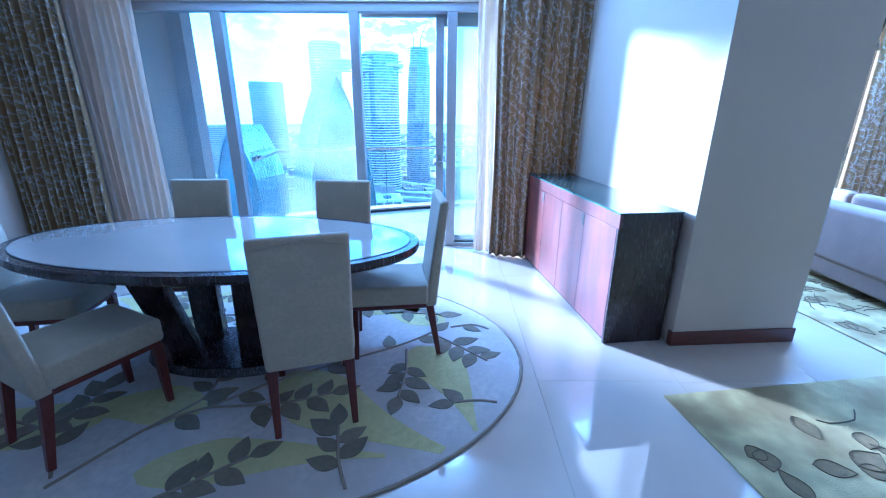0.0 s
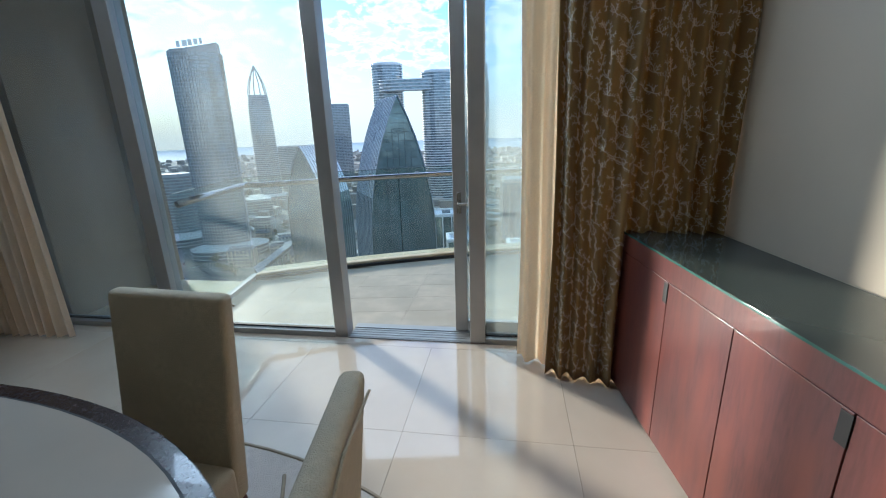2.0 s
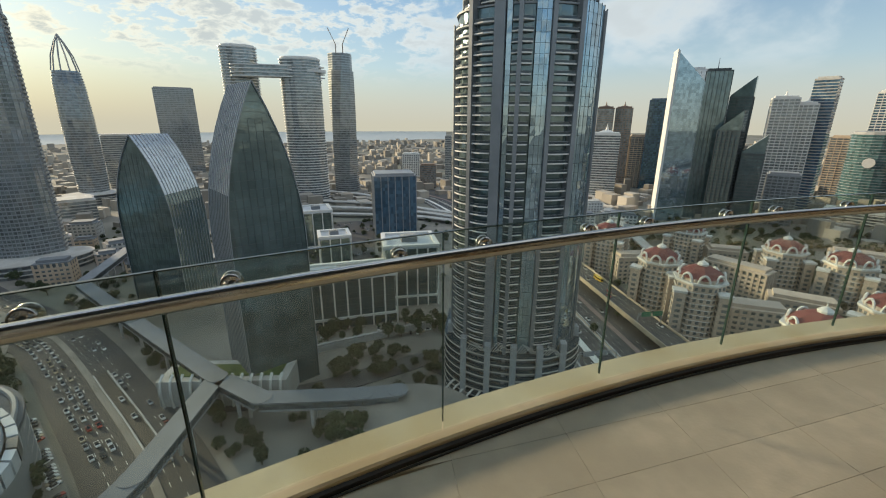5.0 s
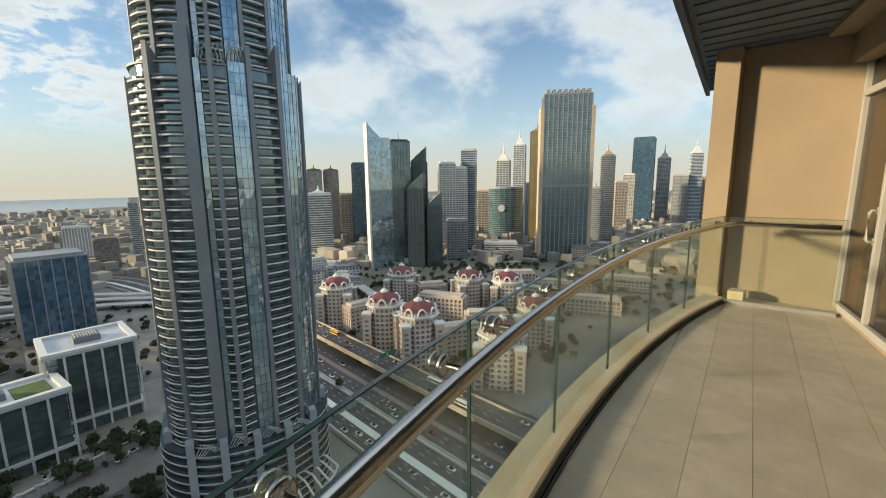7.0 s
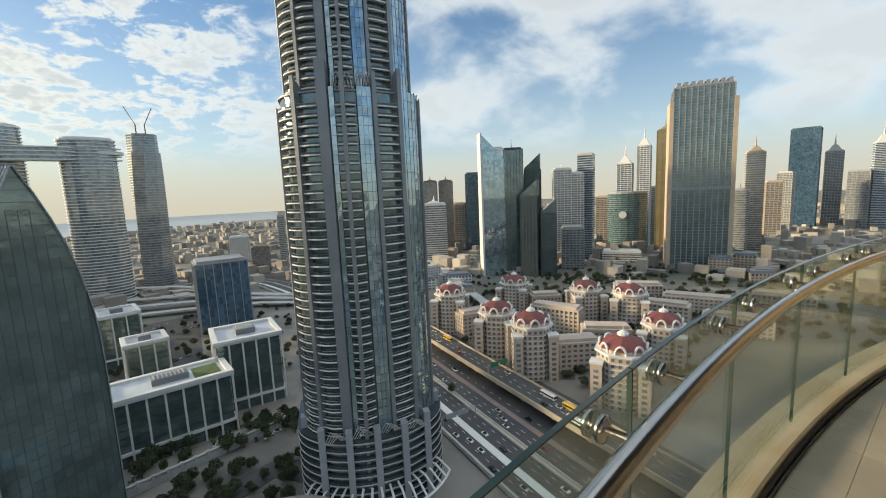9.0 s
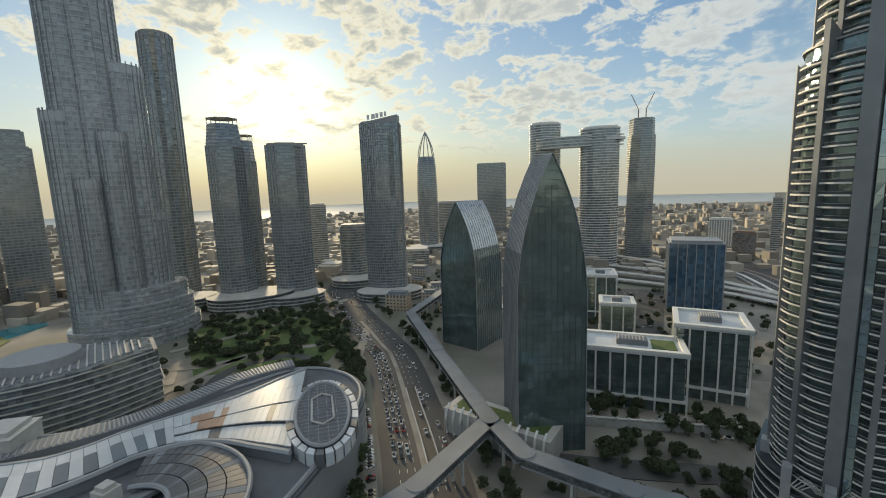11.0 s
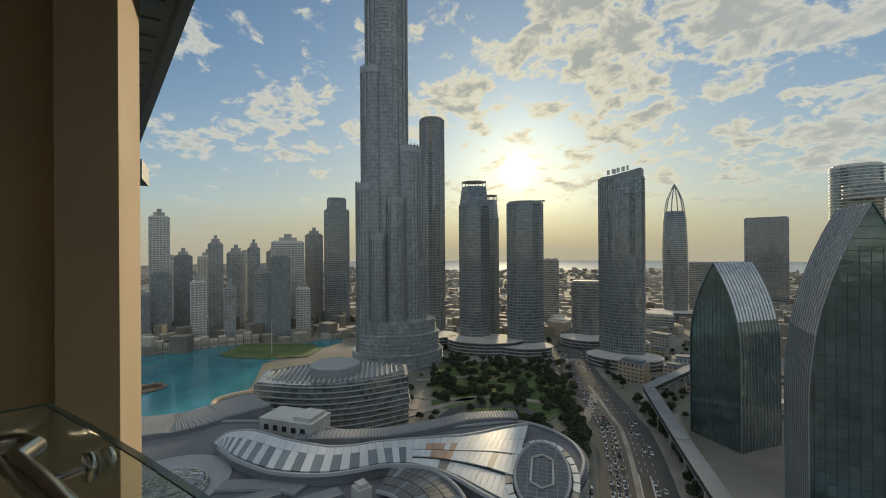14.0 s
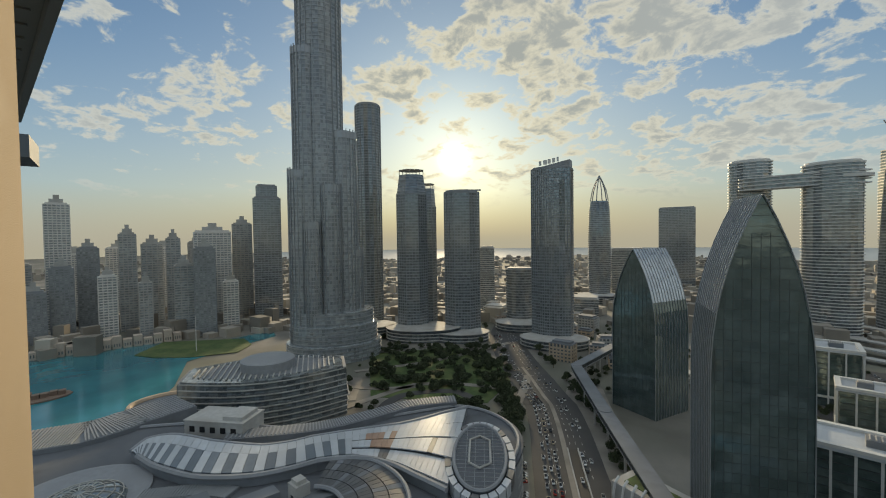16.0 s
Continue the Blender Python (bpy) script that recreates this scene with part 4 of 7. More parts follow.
for x, s in ((-6, -1), (6, 1)):
    c = part("crane", Geo().box(x - 0.8, x + 0.8, -0.8, 0.8, 240, 256), M_BROWN, tw, "tower crane with raised jib")
    part("jib", Geo().tube([(x, 0, 256), (x + s * 12, 0, 282)], 0.6, 5), M_BROWN, c)

# lake-side towers, their pale facades and glass lightened to paint in haze
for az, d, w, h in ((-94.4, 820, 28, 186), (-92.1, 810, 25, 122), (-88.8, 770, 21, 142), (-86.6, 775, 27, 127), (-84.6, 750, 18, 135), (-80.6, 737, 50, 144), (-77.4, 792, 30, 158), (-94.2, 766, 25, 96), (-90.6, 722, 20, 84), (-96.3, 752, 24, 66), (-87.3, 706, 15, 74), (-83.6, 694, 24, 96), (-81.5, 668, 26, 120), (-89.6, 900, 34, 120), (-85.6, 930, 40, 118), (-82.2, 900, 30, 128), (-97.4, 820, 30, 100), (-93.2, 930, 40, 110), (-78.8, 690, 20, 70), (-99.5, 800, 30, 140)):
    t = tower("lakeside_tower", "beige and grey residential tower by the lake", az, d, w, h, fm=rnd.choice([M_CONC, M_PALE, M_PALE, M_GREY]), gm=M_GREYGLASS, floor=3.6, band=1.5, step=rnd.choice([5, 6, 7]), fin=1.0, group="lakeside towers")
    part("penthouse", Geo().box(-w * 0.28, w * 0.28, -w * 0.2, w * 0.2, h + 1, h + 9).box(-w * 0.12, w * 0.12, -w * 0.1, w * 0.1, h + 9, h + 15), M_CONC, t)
low = thing("lakeside_arcade", at(-90.5, 655), "long low cream arcade by the water", "building")
for i in range(14):
    part("house", Geo().box(-72 + i * 10.5, -63 + i * 10.5, -6, 6, 0, 9 + (i * 7 % 5) * 1.6), M_PINK, low)
    for j in range(3):
        part("window", Geo().box(-70.6 + i * 10.5 + j * 2.5, -69.4 + i * 10.5 + j * 2.5, -6.2, -5.9, 3, 6.5), M_DGLASS, low)

# office blocks below
def office(label, az, d, w, dp, h, turn, roof_over=2.0, garden=False, cols=True):
    t = thing("office_block", at(az, d, GZ, turn), label, "office building", "dark offices with white frames")
    p = foot("box", w, dp)
    part("glazing", Geo().prism(p, 0, h - 2), M_SAIL, t)
    g = Geo()
    for i in range(1, int(h / 4)):
        g.prism(grow(p, 0.25), 4 * i, 4 * i + 0.4)
    part("floor_banding", g, M_MULL, t, kind="stuff")
    part("roof_slab", Geo().prism(grow(p, roof_over), h - 2, h - 0.6), M_ROOFWHITE, t)
    rim = Geo()
    for x0, x1, y0, y1 in ((-w / 2 - 2, w / 2 + 2, -dp / 2 - 2, -dp / 2 + 1), (-w / 2 - 2, w / 2 + 2, dp / 2 - 1, dp / 2 + 2), (-w / 2 - 2, -w / 2 + 1, -dp / 2 + 1, dp / 2 - 1), (w / 2 - 1, w / 2 + 2, -dp / 2 + 1, dp / 2 - 1)):
        rim.box(x0, x1, y0, y1, h - 0.6, h + 0.9)
    part("parapet", rim, M_WHITE, t)
    part("plant_room", Geo().box(-w * 0.16, w * 0.16, -dp * 0.16, dp * 0.16, h - 0.6, h + 2.6), M_ROOFGREY, t)
    for i in range(8):
        part("louvre", Geo().box(-w * 0.14 + i * w * 0.036, -w * 0.14 + i * w * 0.036 + 0.5, -dp * 0.14, dp * 0.14, h + 2.6, h + 3.1), M_CONC, t)
    if garden:
        part("roof_garden", Geo().box(w * 0.2, w * 0.44, -dp * 0.3, dp * 0.3, h - 0.6, h - 0.2), M_GRASS, t)
    c = Geo()
    walls_along(c, grow(p, 1.2), 0, h - 2, 8.5, 1.0, 0.4)
    part("colonnade", c, M_WHITE, t, kind="stuff")
    part("frame_beam", Geo().prism(grow(p, 1.7), 7, 8.4), M_WHITE, t)
    return t


office("low dark office block with a white roof frame", 3.8, 300, 36, 34, 46, 6)
office("long dark office block with white roof frame and garden", -4.6, 268, 54, 26, 36, 4, garden=True)
office("small dark office block with white columns", -8.6, 440, 26, 30, 44, 4)
office("small dark office block with white columns", -6.5, 372, 24, 22, 34, 4)
tower("blue_office_block", "dark blue glass office block with pale ribs", 1.85, 482, 48, 69, 40, turn=6, gm=M_BGLASS, fm=M_GREY, bands=False, step=8, fin=0.8)
tower("white_slab", "distant white slab with dark window slots", 4.3, 945, 36, 57, 14, fm=M_WHITE, gm=M_DGLASS, step=4, fin=1.6)
tower("brown_slab", "distant low brown block", 6.6, 830, 31, 44, 20, fm=M_BROWN, gm=M_DGLASS)
tower("thin_tower", "thin distant tower beside the highway", 9.3, 940, 14, 96, fm=M_CONC)

# ---- the near tower with balconies ----
M_PIER = mat("grey_pier_cladding", (0.23, 0.245, 0.26), 0.4, metal=0.35, var=0.08, scale=0.3, second=(0.19, 0.205, 0.22), second_scale=0.05)
M_TGLASSRAIL = mat("balcony_rail_glass", (0.045, 0.06, 0.068), 0.1, var=0.15, scale=0.5)
near = thing("balcony_tower", at(18.9, 186, GZ, 4), "tall residential tower with stacked balconies and grey piers", "skyscraper")
UP = 252.0


STEP, STOREY = 169.0, 3.45


def bay_front(u, k=1.0, out=0.0):
    """A place on the bowed front, u from -1 to 1, moved outwards."""
    c = math.sqrt(max(0.0, 1 - u * u))
    n = Vector((u * 20.5, -27.5 * c, 0)).normalized()
    return Vector((27.5 * u * k, -(4 + 20.5 * c) * k, 0)) + n * out, n


def bay_plan(s):
    q = [bay_front(u * 0.999, s)[0] for u in np.sin(np.linspace(-1.52, 1.52, 25))]
    return [(p.x, p.y) for p in q] + [(27.4 * s, 14), (-27.4 * s, 14)]


part("glazing", Geo().prism(bay_plan(0.97), 0, STEP), M_SAIL, near)
part("glazing", Geo().prism(bay_plan(0.86), STEP, UP), M_SAIL, near)
pane_rnd = random.Random(12)


def glass_bay(u0, u1, cols, k, z0, z1, m, lab, out=0.5):
    """Panes of one bay, each hung a little out of true, and their joints."""
    g, j = Geo(), Geo()
    us = [u0 + (u1 - u0) * i / cols for i in range(cols + 1)]
    for f in range(int((z1 - z0) / STOREY)):
        za, zb = z0 + f * STOREY, z0 + (f + 1) * STOREY
        for a, b in zip(us, us[1:]):
            t = [pane_rnd.uniform(-0.035, 0.035) for _ in range(4)]
            pa, pb = bay_front(a, k, out), bay_front(b, k, out)
            v = [pa[0] + pa[1] * t[0], pb[0] + pb[1] * t[1], pb[0] + pb[1] * t[2], pa[0] + pa[1] * t[3]]
            g.add([(p.x, p.y, z) for p, z in zip(v, (za + 0.05, za + 0.05, zb - 0.05, zb - 0.05))], [(0, 1, 2, 3)])
            j.add([(p.x, p.y, z) for p, z in ((pa[0] + pa[1] * 0.08, za - 0.03), (pb[0] + pb[1] * 0.08, za - 0.03), (pb[0] + pb[1] * 0.08, za + 0.03), (pa[0] + pa[1] * 0.08, za + 0.03))], [(0, 1, 2, 3)])
    for u in us:
        p, n = bay_front(u, k, out)
        j.box(-0.04, 0.04, -0.1, 0.3, z0, z1, Matrix.Translation(p) @ Matrix.Rotation(math.atan2(n.x, -n.y), 4, "Z"))
    part("curtain_wall", g, m, near, lab, kind="stuff")
    part("glass_joint", j, M_MULL, near, kind="stuff")


for k, z0, z1 in ((1.0, 36.0, STEP + 2), (0.886, STEP + 2, UP)):
    glass_bay(0.045, 0.235, 3, k, z0, z1, M_MIRROR, "mirror-blue glass bay")
    glass_bay(0.635, 0.955, 5, k, z0, z1, M_MIRROR, "mirror-blue glass corner bay")
    glass_bay(-0.31, -0.245, 1, k, z0, z1, M_MIRROR, "narrow mirror glass strip")

# balcony stacks: from, to, reach, bow, broken by a pointed prow
for u0, u1, reach, bow in ((-0.96, -0.76, 1.0, 0.3), (-0.70, -0.46, 1.5, 0.5), (-0.24, 0.02, 0.8, 1.5), (0.30, 0.575, 1.4, 0.1)):
    for k, f0, f1 in ((1.0, 0, 38), (0.886, 39, 62)):
        us = [u0 + (u1 - u0) * i / 6 for i in range(7)]
        inner = [bay_front(u, k, -0.3)[0] for u in us]
        outer = [bay_front(u, k, reach + bow * (1 - abs(i / 3 - 1)))[0] for i, u in enumerate(us)]
        line = [bay_front(u, k, reach - 0.1 + bow * (1 - abs(i / 3 - 1)))[0] for i, u in enumerate(us)]
        slab_me = Geo().prism([(p.x, p.y) for p in outer] + [(p.x, p.y) for p in inner[::-1]], 0.0, 0.5).mesh("balcony")
        rail_me = Geo().prism([(p.x, p.y) for p in line] + [(p.x, p.y) for p in [bay_front(u, k, reach - 0.16 + bow * (1 - abs(i / 3 - 1)))[0] for i, u in enumerate(us)][::-1]], 0.51, 1.25).mesh("balcony_rail")
        cap_me = Geo().tube([(p.x, p.y, 1.4) for p in line], 0.06, 4).mesh("rail_cap")
        for f in range(f0, f1):
            b = part("balcony", slab_me, M_PALE, near)
            b.matrix_basis = pose(0, 0, 36 + STOREY * f)
            part("balcony_rail", rail_me, M_TGLASSRAIL, b)
            part("rail_cap", cap_me, M_GREY, b)
for u, wd, reach, top in ((-0.985, 1.7, 1.2, 166), (-0.73, 1.7, 2.0, 175), (-0.385, 3.8, 2.0, 180), (-0.135, 1.5, 3.0, 178), (0.265, 1.5, 1.7, 176), (0.605, 1.9, 1.9, 178), (0.975, 1.7, 1.4, 170)):
    for k, z0, z1 in ((1.0, 0, top), (0.886, top - 8, UP)):
        p, n = bay_front(u, k)
        m0 = Matrix.Translation(p) @ Matrix.Rotation(math.atan2(n.x, -n.y), 4, "Z")
        w0 = wd / 2 * (1 if k == 1.0 else 0.8)
        r0 = reach * (1 if k == 1.0 else 0.9)
        g = Geo().add([m0 @ Vector(q) for q in ((-w0, -r0, z0), (w0, -r0, z0), (w0, 3, z0), (-w0, 3, z0), (-w0, -r0, z1), (w0, -r0, z1), (w0, 3, z1 - 5), (-w0, 3, z1 - 5))],
                      [(3, 2, 1, 0), (4, 5, 6, 7), (0, 1, 5, 4), (1, 2, 6, 5), (2, 3, 7, 6), (3, 0, 4, 7)])
        part("pier", g, M_PIER, near, "grey vertical pier")
part("setback_roof", Geo().prism(bay_plan(1.0), STEP, STEP + 0.6), M_GREY, near)
for u0 in (-0.30, 0.03):
    g = Geo()
    for k in range(4):
        arc = []
        for i in range(9):
            q = math.pi * i / 8
            p, _ = bay_front(u0 + 0.03 + k * 0.045 + 0.065 * (1 - math.cos(q)), 0.97)
            arc.append((p.x, p.y, STEP + 0.6 + 6.0 * math.sin(q)))
        g.tube(arc, 0.22, 5)
    part("arch_lattice", g, M_CONC, near, "pale curved lattice under the setback")
part("podium", Geo().prism(grow(bay_plan(1.0), 2.2), 0, 34), M_DGLASS, near)
for i in range(10):
    part("podium_balcony", Geo().prism(grow(bay_plan(1.0), 4.2), 3.6 * i + 1.5, 3.6 * i + 2.0), M_CONC, near)
    part("podium_rail", Geo().prism(grow(bay_plan(1.0), 4.0), 3.6 * i + 2.0, 3.6 * i + 3.0), M_TGLASSRAIL, near)
for x, y in ((-28.5, -9), (-21.5, -22.5), (-11, -28.2), (0, -28.4), (11, -28.2), (21.5, -22.5), (29.5, -6)):
    part("podium_pier", Geo().box(x - 1.3, x + 1.3, y - 1.0, y + 3.0, 0, 40), M_GREY, near, "grey vertical pier")
for x in (-16, -5.5, 5.5, 16):
    g = Geo()
    for k in range(4):
        g.tube([(x - 4.2 + k * 0.9, -26.5, 36), (x - 1.8 + k * 1.1, -27.4, 41 - 0.5 * k), (x + 2.2 + k * 0.7, -26.5, 36.4)], 0.2, 5)
    part("arch_lattice", g, M_CONC, near, "pale curved lattice over the podium")
g = Geo()
for i in range(17):
    a = radians(-150 + i * 7.5)
    g.tube([(36 * math.cos(a), 36 * math.sin(a) - 2, 9), (31 * math.cos(a), 31 * math.sin(a) - 2, 14), (27 * math.cos(a), 27 * math.sin(a) - 2, 15)], 0.5, 5)
g.tube([(36 * math.cos(radians(-150 + i * 7.5)), 36 * math.sin(radians(-150 + i * 7.5)) - 2, 9) for i in range(17)], 0.5, 5)
part("canopy", g, M_WHITE, near, "white ribbed entrance canopy")

# ---- skyline along the highway ----
t = tower("white_fin_tower", "white sloping fin of a twin office tower", 37.2, 640, 34, 190, 30, turn=10, gm=M_SILVER, fm=M_WHITE, bands=True, floor=4, band=0.6, step=6, fin=0.4)
part("blade", Geo().add([(-17, -16, 0), (17, -16, 0), (17, 14, 0), (-17, 14, 0), (-17, -16, 212), (17, -16, 176), (17, 14, 176), (-17, 14, 212)], [(3, 2, 1, 0), (4, 5, 6, 7), (0, 1, 5, 4), (1, 2, 6, 5), (2, 3, 7, 6), (3, 0, 4, 7)]), M_MIRROR, t, "pale mirrored sloping face")
part("white_edge", Geo().add([(-18.6, -17, 0), (-16, -17, 0), (-16, 14.5, 0), (-18.6, 14.5, 0), (-18.6, -17, 215), (-16, -17, 212.5), (-16, 14.5, 212.5), (-18.6, 14.5, 215)], [(3, 2, 1, 0), (4, 5, 6, 7), (0, 1, 5, 4), (1, 2, 6, 5), (2, 3, 7, 6), (3, 0, 4, 7)]), M_WHITE, t, "white upright edge of the fin")
t = tower("dark_fin_tower", "black glass half of a twin office tower", 39.9, 645, 28, 188, 30, turn=10, gm=M_SAIL, fm=M_MULL, bands=False, step=5, fin=0.3)
spire(t, 188, 205, 1.0, M_GREY)
skyline = (
    ("twin_peak_tower", 29.3, 755, 42, 108, M_DGLASS, M_WHITE, 16), ("brown_twin_tower", 28.9, 905, 30, 152, M_DGLASS, M_BROWN, 12), ("brown_twin_tower", 31.0, 915, 30, 152, M_DGLASS, M_BROWN, 12),
    ("beige_tower", 32.9, 930, 28, 100, M_DGLASS, M_BEIGE, 6), ("teal_tower", 34.7, 918, 33, 166, M_TGLASS, M_BGLASS, 6), ("black_tower", 42.6, 665, 24, 158, M_SAIL, M_MULL, 10), ("pale_tower", 41.4, 780, 18, 153, M_DGLASS, M_WHITE, 5),
    ("jagged_tower", 42.2, 628, 24, 118, M_SAIL, M_MULL, 14), ("jagged_tower", 44.6, 632, 22, 92, M_SAIL, M_MULL, 14), ("white_tower", 46.3, 775, 30, 160, M_DGLASS, M_WHITE, 10), ("white_tower", 48.2, 780, 22, 152, M_DGLASS, M_WHITE, 10),
    ("grey_tower", 49.3, 790, 26, 184, M_BGLASS, M_CONC, 6), ("pale_spire_tower", 53.9, 960, 28, 172, M_BGLASS, M_WHITE, 40), ("bullet_tower", 56.0, 955, 24, 205, M_BGLASS, M_WHITE, 40), ("gold_tower", 58.2, 870, 26, 222, M_GOLD, M_GOLD, 20),
    ("beige_spire_tower", 66.9, 950, 28, 176, M_DGLASS, M_BEIGE, 30), ("teal_slab", 71.0, 1420, 58, 248, M_BGLASS, M_BGLASS, 3), ("pale_tower", 73.2, 1500, 36, 190, M_BGLASS, M_CONC, 46), ("dark_tower", 75.2, 1420, 40, 136, M_DGLASS, M_GREY, 4),
    ("white_spire_tower", 76.5, 1430, 30, 200, M_BGLASS, M_WHITE, 50), ("beige_slab", 79.8, 1270, 42, 188, M_DGLASS, M_BEIGE, 4), ("dark_tower", 65.7, 900, 24, 110, M_DGLASS, M_GREY, 12), ("dark_tower", 47.6, 690, 34, 64, M_DGLASS, M_GREY, 3),
    ("beige_tower", 51.3, 980, 24, 104, M_DGLASS, M_BEIGE, 4), ("beige_tower", 68.6, 1200, 30, 120, M_DGLASS, M_BEIGE, 5), ("pale_tower", 69.6, 1300, 30, 140, M_DGLASS, M_CONC, 5), ("beige_tower", 77.7, 1500, 40, 130, M_DGLASS, M_BEIGE, 5), ("grey_tower", 57.2, 1000, 24, 120, M_DGLASS, M_CONC, 5))
for nm, az, d, w, h, gm, fm, sp in skyline:
    t = tower(nm, nm.replace("_", " ").replace(" tower", "") + " tower in the row along the highway", az, d, w, h, gm=gm, fm=fm, step=rnd.choice([0, 5, 6, 8]), fin=0.8, floor=4, group="highway skyline", turn=rnd.uniform(-15, 15))
    part("crown", Geo().prism(foot("box", w * 0.8, w * 0.6), h + 1, h + 1 + sp * 0.35, [(x * 0.35, y * 0.35) for x, y in foot("box", w * 0.8, w * 0.6)]), fm, t)
    if "jagged" in nm or "black" in nm:
        q = foot("box", w, w * 0.8)
        part("wedge_top", Geo().add([(x, y, h + 1) for x, y in q] + [(q[0][0], q[0][1], h + 3), (q[1][0], q[1][1], h + 3 + w * 0.9), (q[2][0], q[2][1], h + 3 + w * 0.9), (q[3][0], q[3][1], h + 3)], [(3, 2, 1, 0), (4, 5, 6, 7), (0, 1, 5, 4), (1, 2, 6, 5), (2, 3, 7, 6), (3, 0, 4, 7)]), gm, t)
    elif sp > 8:
        spire(t, h + 1 + sp * 0.35, h + 1 + sp, w * 0.07, fm)
# the tall brown-framed tower
t = thing("tall_framed_tower", at(61.7, 735, GZ, 8), "tall dark glass tower framed by sandy side walls", "skyscraper")
block(t, foot("box", 74, 40), 0, 262, M_SAIL, M_GREY, floor=4.2, band=0.4, step=7.4, fin=1.3)
for x0, x1 in ((-42, -36.6), (36.6, 42)):
    part("side_wall", Geo().box(x0, x1, -21, 21, 0, 244), M_BEIGE, t)
part("belt", Geo().box(-37.6, 37.6, -21, 21, 118, 122), M_GREY, t)
g = Geo()
for i in range(8):
    g.box(-33 + i * 9, -28 + i * 9, -14, 14, 265, 271)
part("roof_crenellation", g, M_GREY, t)
t = tower("round_green_tower", "low round green glass tower with a white emblem disc", 54.2, 880, 72, 112, 60, shape="round", gm=M_TGLASS, fm=M_GREY, floor=4, band=0.5)
part("emblem", Geo().tube([(-8, -31, 72), (-8, -32, 72)], 7, 20), M_WHITE, t, "plain round emblem")
tower("low_block", "low white podium by the round tower", 53.6, 760, 60, 16, 30, fm=M_WHITE)

# ---- villas with red domes ----
def dome_house(az, d, w, h):
    t = thing("domed_apartment_block", at(az, d, GZ, rnd.uniform(-25, 25)), "cream apartment block with white arches and a red dome", "apartment building", "red-domed apartments")
    wall_p = foot("oct", w, w)
    part("wall", Geo().prism(wall_p, 0, h), M_PINK, t)
    win_me = Geo().box(-0.9, 0.9, -0.16, 0.1, 0, 1.9).mesh("window")
    n = len(wall_p)
    for i in range(n):
        a, b = Vector((*wall_p[i], 0)), Vector((*wall_p[(i + 1) % n], 0))
        mid, ang = (a + b) / 2, math.degrees(math.atan2(b.y - a.y, b.x - a.x))
        if mid.y > 3:
            continue
        for f in range(int(h / 3.6)):
            for u in ((-0.34, 0.0, 0.34) if (b - a).length > 9 else (-0.22, 0.22)):
                q = part("window", win_me, M_DGLASS, t)
                c = mid + (b - a) * u
                q.matrix_basis = pose(c.x, c.y, 1.2 + 3.6 * f, 0, 0, ang)
    g = Geo()
    for f in range(1, int(h / 3.6)):
        g.prism(grow(wall_p, 0.4), 3.6 * f - 0.3, 3.6 * f)
    part("floor_banding", g, M_WHITE, t, kind="stuff")
    part("cornice", Geo().prism(grow(wall_p, 1.2), h, h + 1.2), M_WHITE, t)
    for sx in (-1, 1):
        for sy in (-1, 1):
            u = part("turret", Geo().box(sx * w * 0.46 - 3.2, sx * w * 0.46 + 3.2, sy * w * 0.46 - 3.2, sy * w * 0.46 + 3.2, 0, h - 5), M_PINK, t, "square corner turret")
            g = Geo()
            for f in range(int((h - 6) / 3.6)):
                g.box(sx * w * 0.46 - 3.35, sx * w * 0.46 + 3.35, sy * w * 0.46 - 1.4, sy * w * 0.46 + 1.4, 1.2 + 3.6 * f, 3.0 + 3.6 * f)
                g.box(sx * w * 0.46 - 1.4, sx * w * 0.46 + 1.4, sy * w * 0.46 - 3.35, sy * w * 0.46 + 3.35, 1.2 + 3.6 * f, 3.0 + 3.6 * f)
            part("turret_glazing", g, M_DGLASS, u, kind="stuff")
            part("turret_cap", Geo().prism([(sx * w * 0.46 + a * 3.8, sy * w * 0.46 + b * 3.8) for a, b in ((-1, -1), (1, -1), (1, 1), (-1, 1))], h - 5, h - 3.6), M_WHITE, u)
    drum = foot("oct", w * 0.92, w * 0.92)
    part("drum", Geo().prism(drum, h + 1.2, h + 3.4), M_PINK, t, "cream drum below the roof")
    for i in range(8):
        a = math.pi / 4 * i
        r = w * 0.47
        part("arch", Geo().tube([(r * math.cos(a) + 3.0 * math.cos(q) * -math.sin(a), r * math.sin(a) + 3.0 * math.cos(q) * math.cos(a), h + 1.0 + 5.0 * math.sin(q)) for q in (math.pi * k / 8 for k in range(9))], 0.75, 6), M_WHITE, t, "white roof arch")
    part("dome", Geo().lathe([(w * 0.53, h + 3.2), (w * 0.50, h + 3.8), (w * 0.38, h + 6.2), (w * 0.22, h + 8.4), (w * 0.10, h + 9.4)], 8), M_REDROOF, t, "red tiled eight-sided roof")
    part("cupola", Geo().lathe([(w * 0.12, h + 9.3), (w * 0.12, h + 10.4), (w * 0.07, h + 11.4), (0.35, h + 12.2), (0.15, h + 15)], 10), M_WHITE, t, "white cupola with a finial")


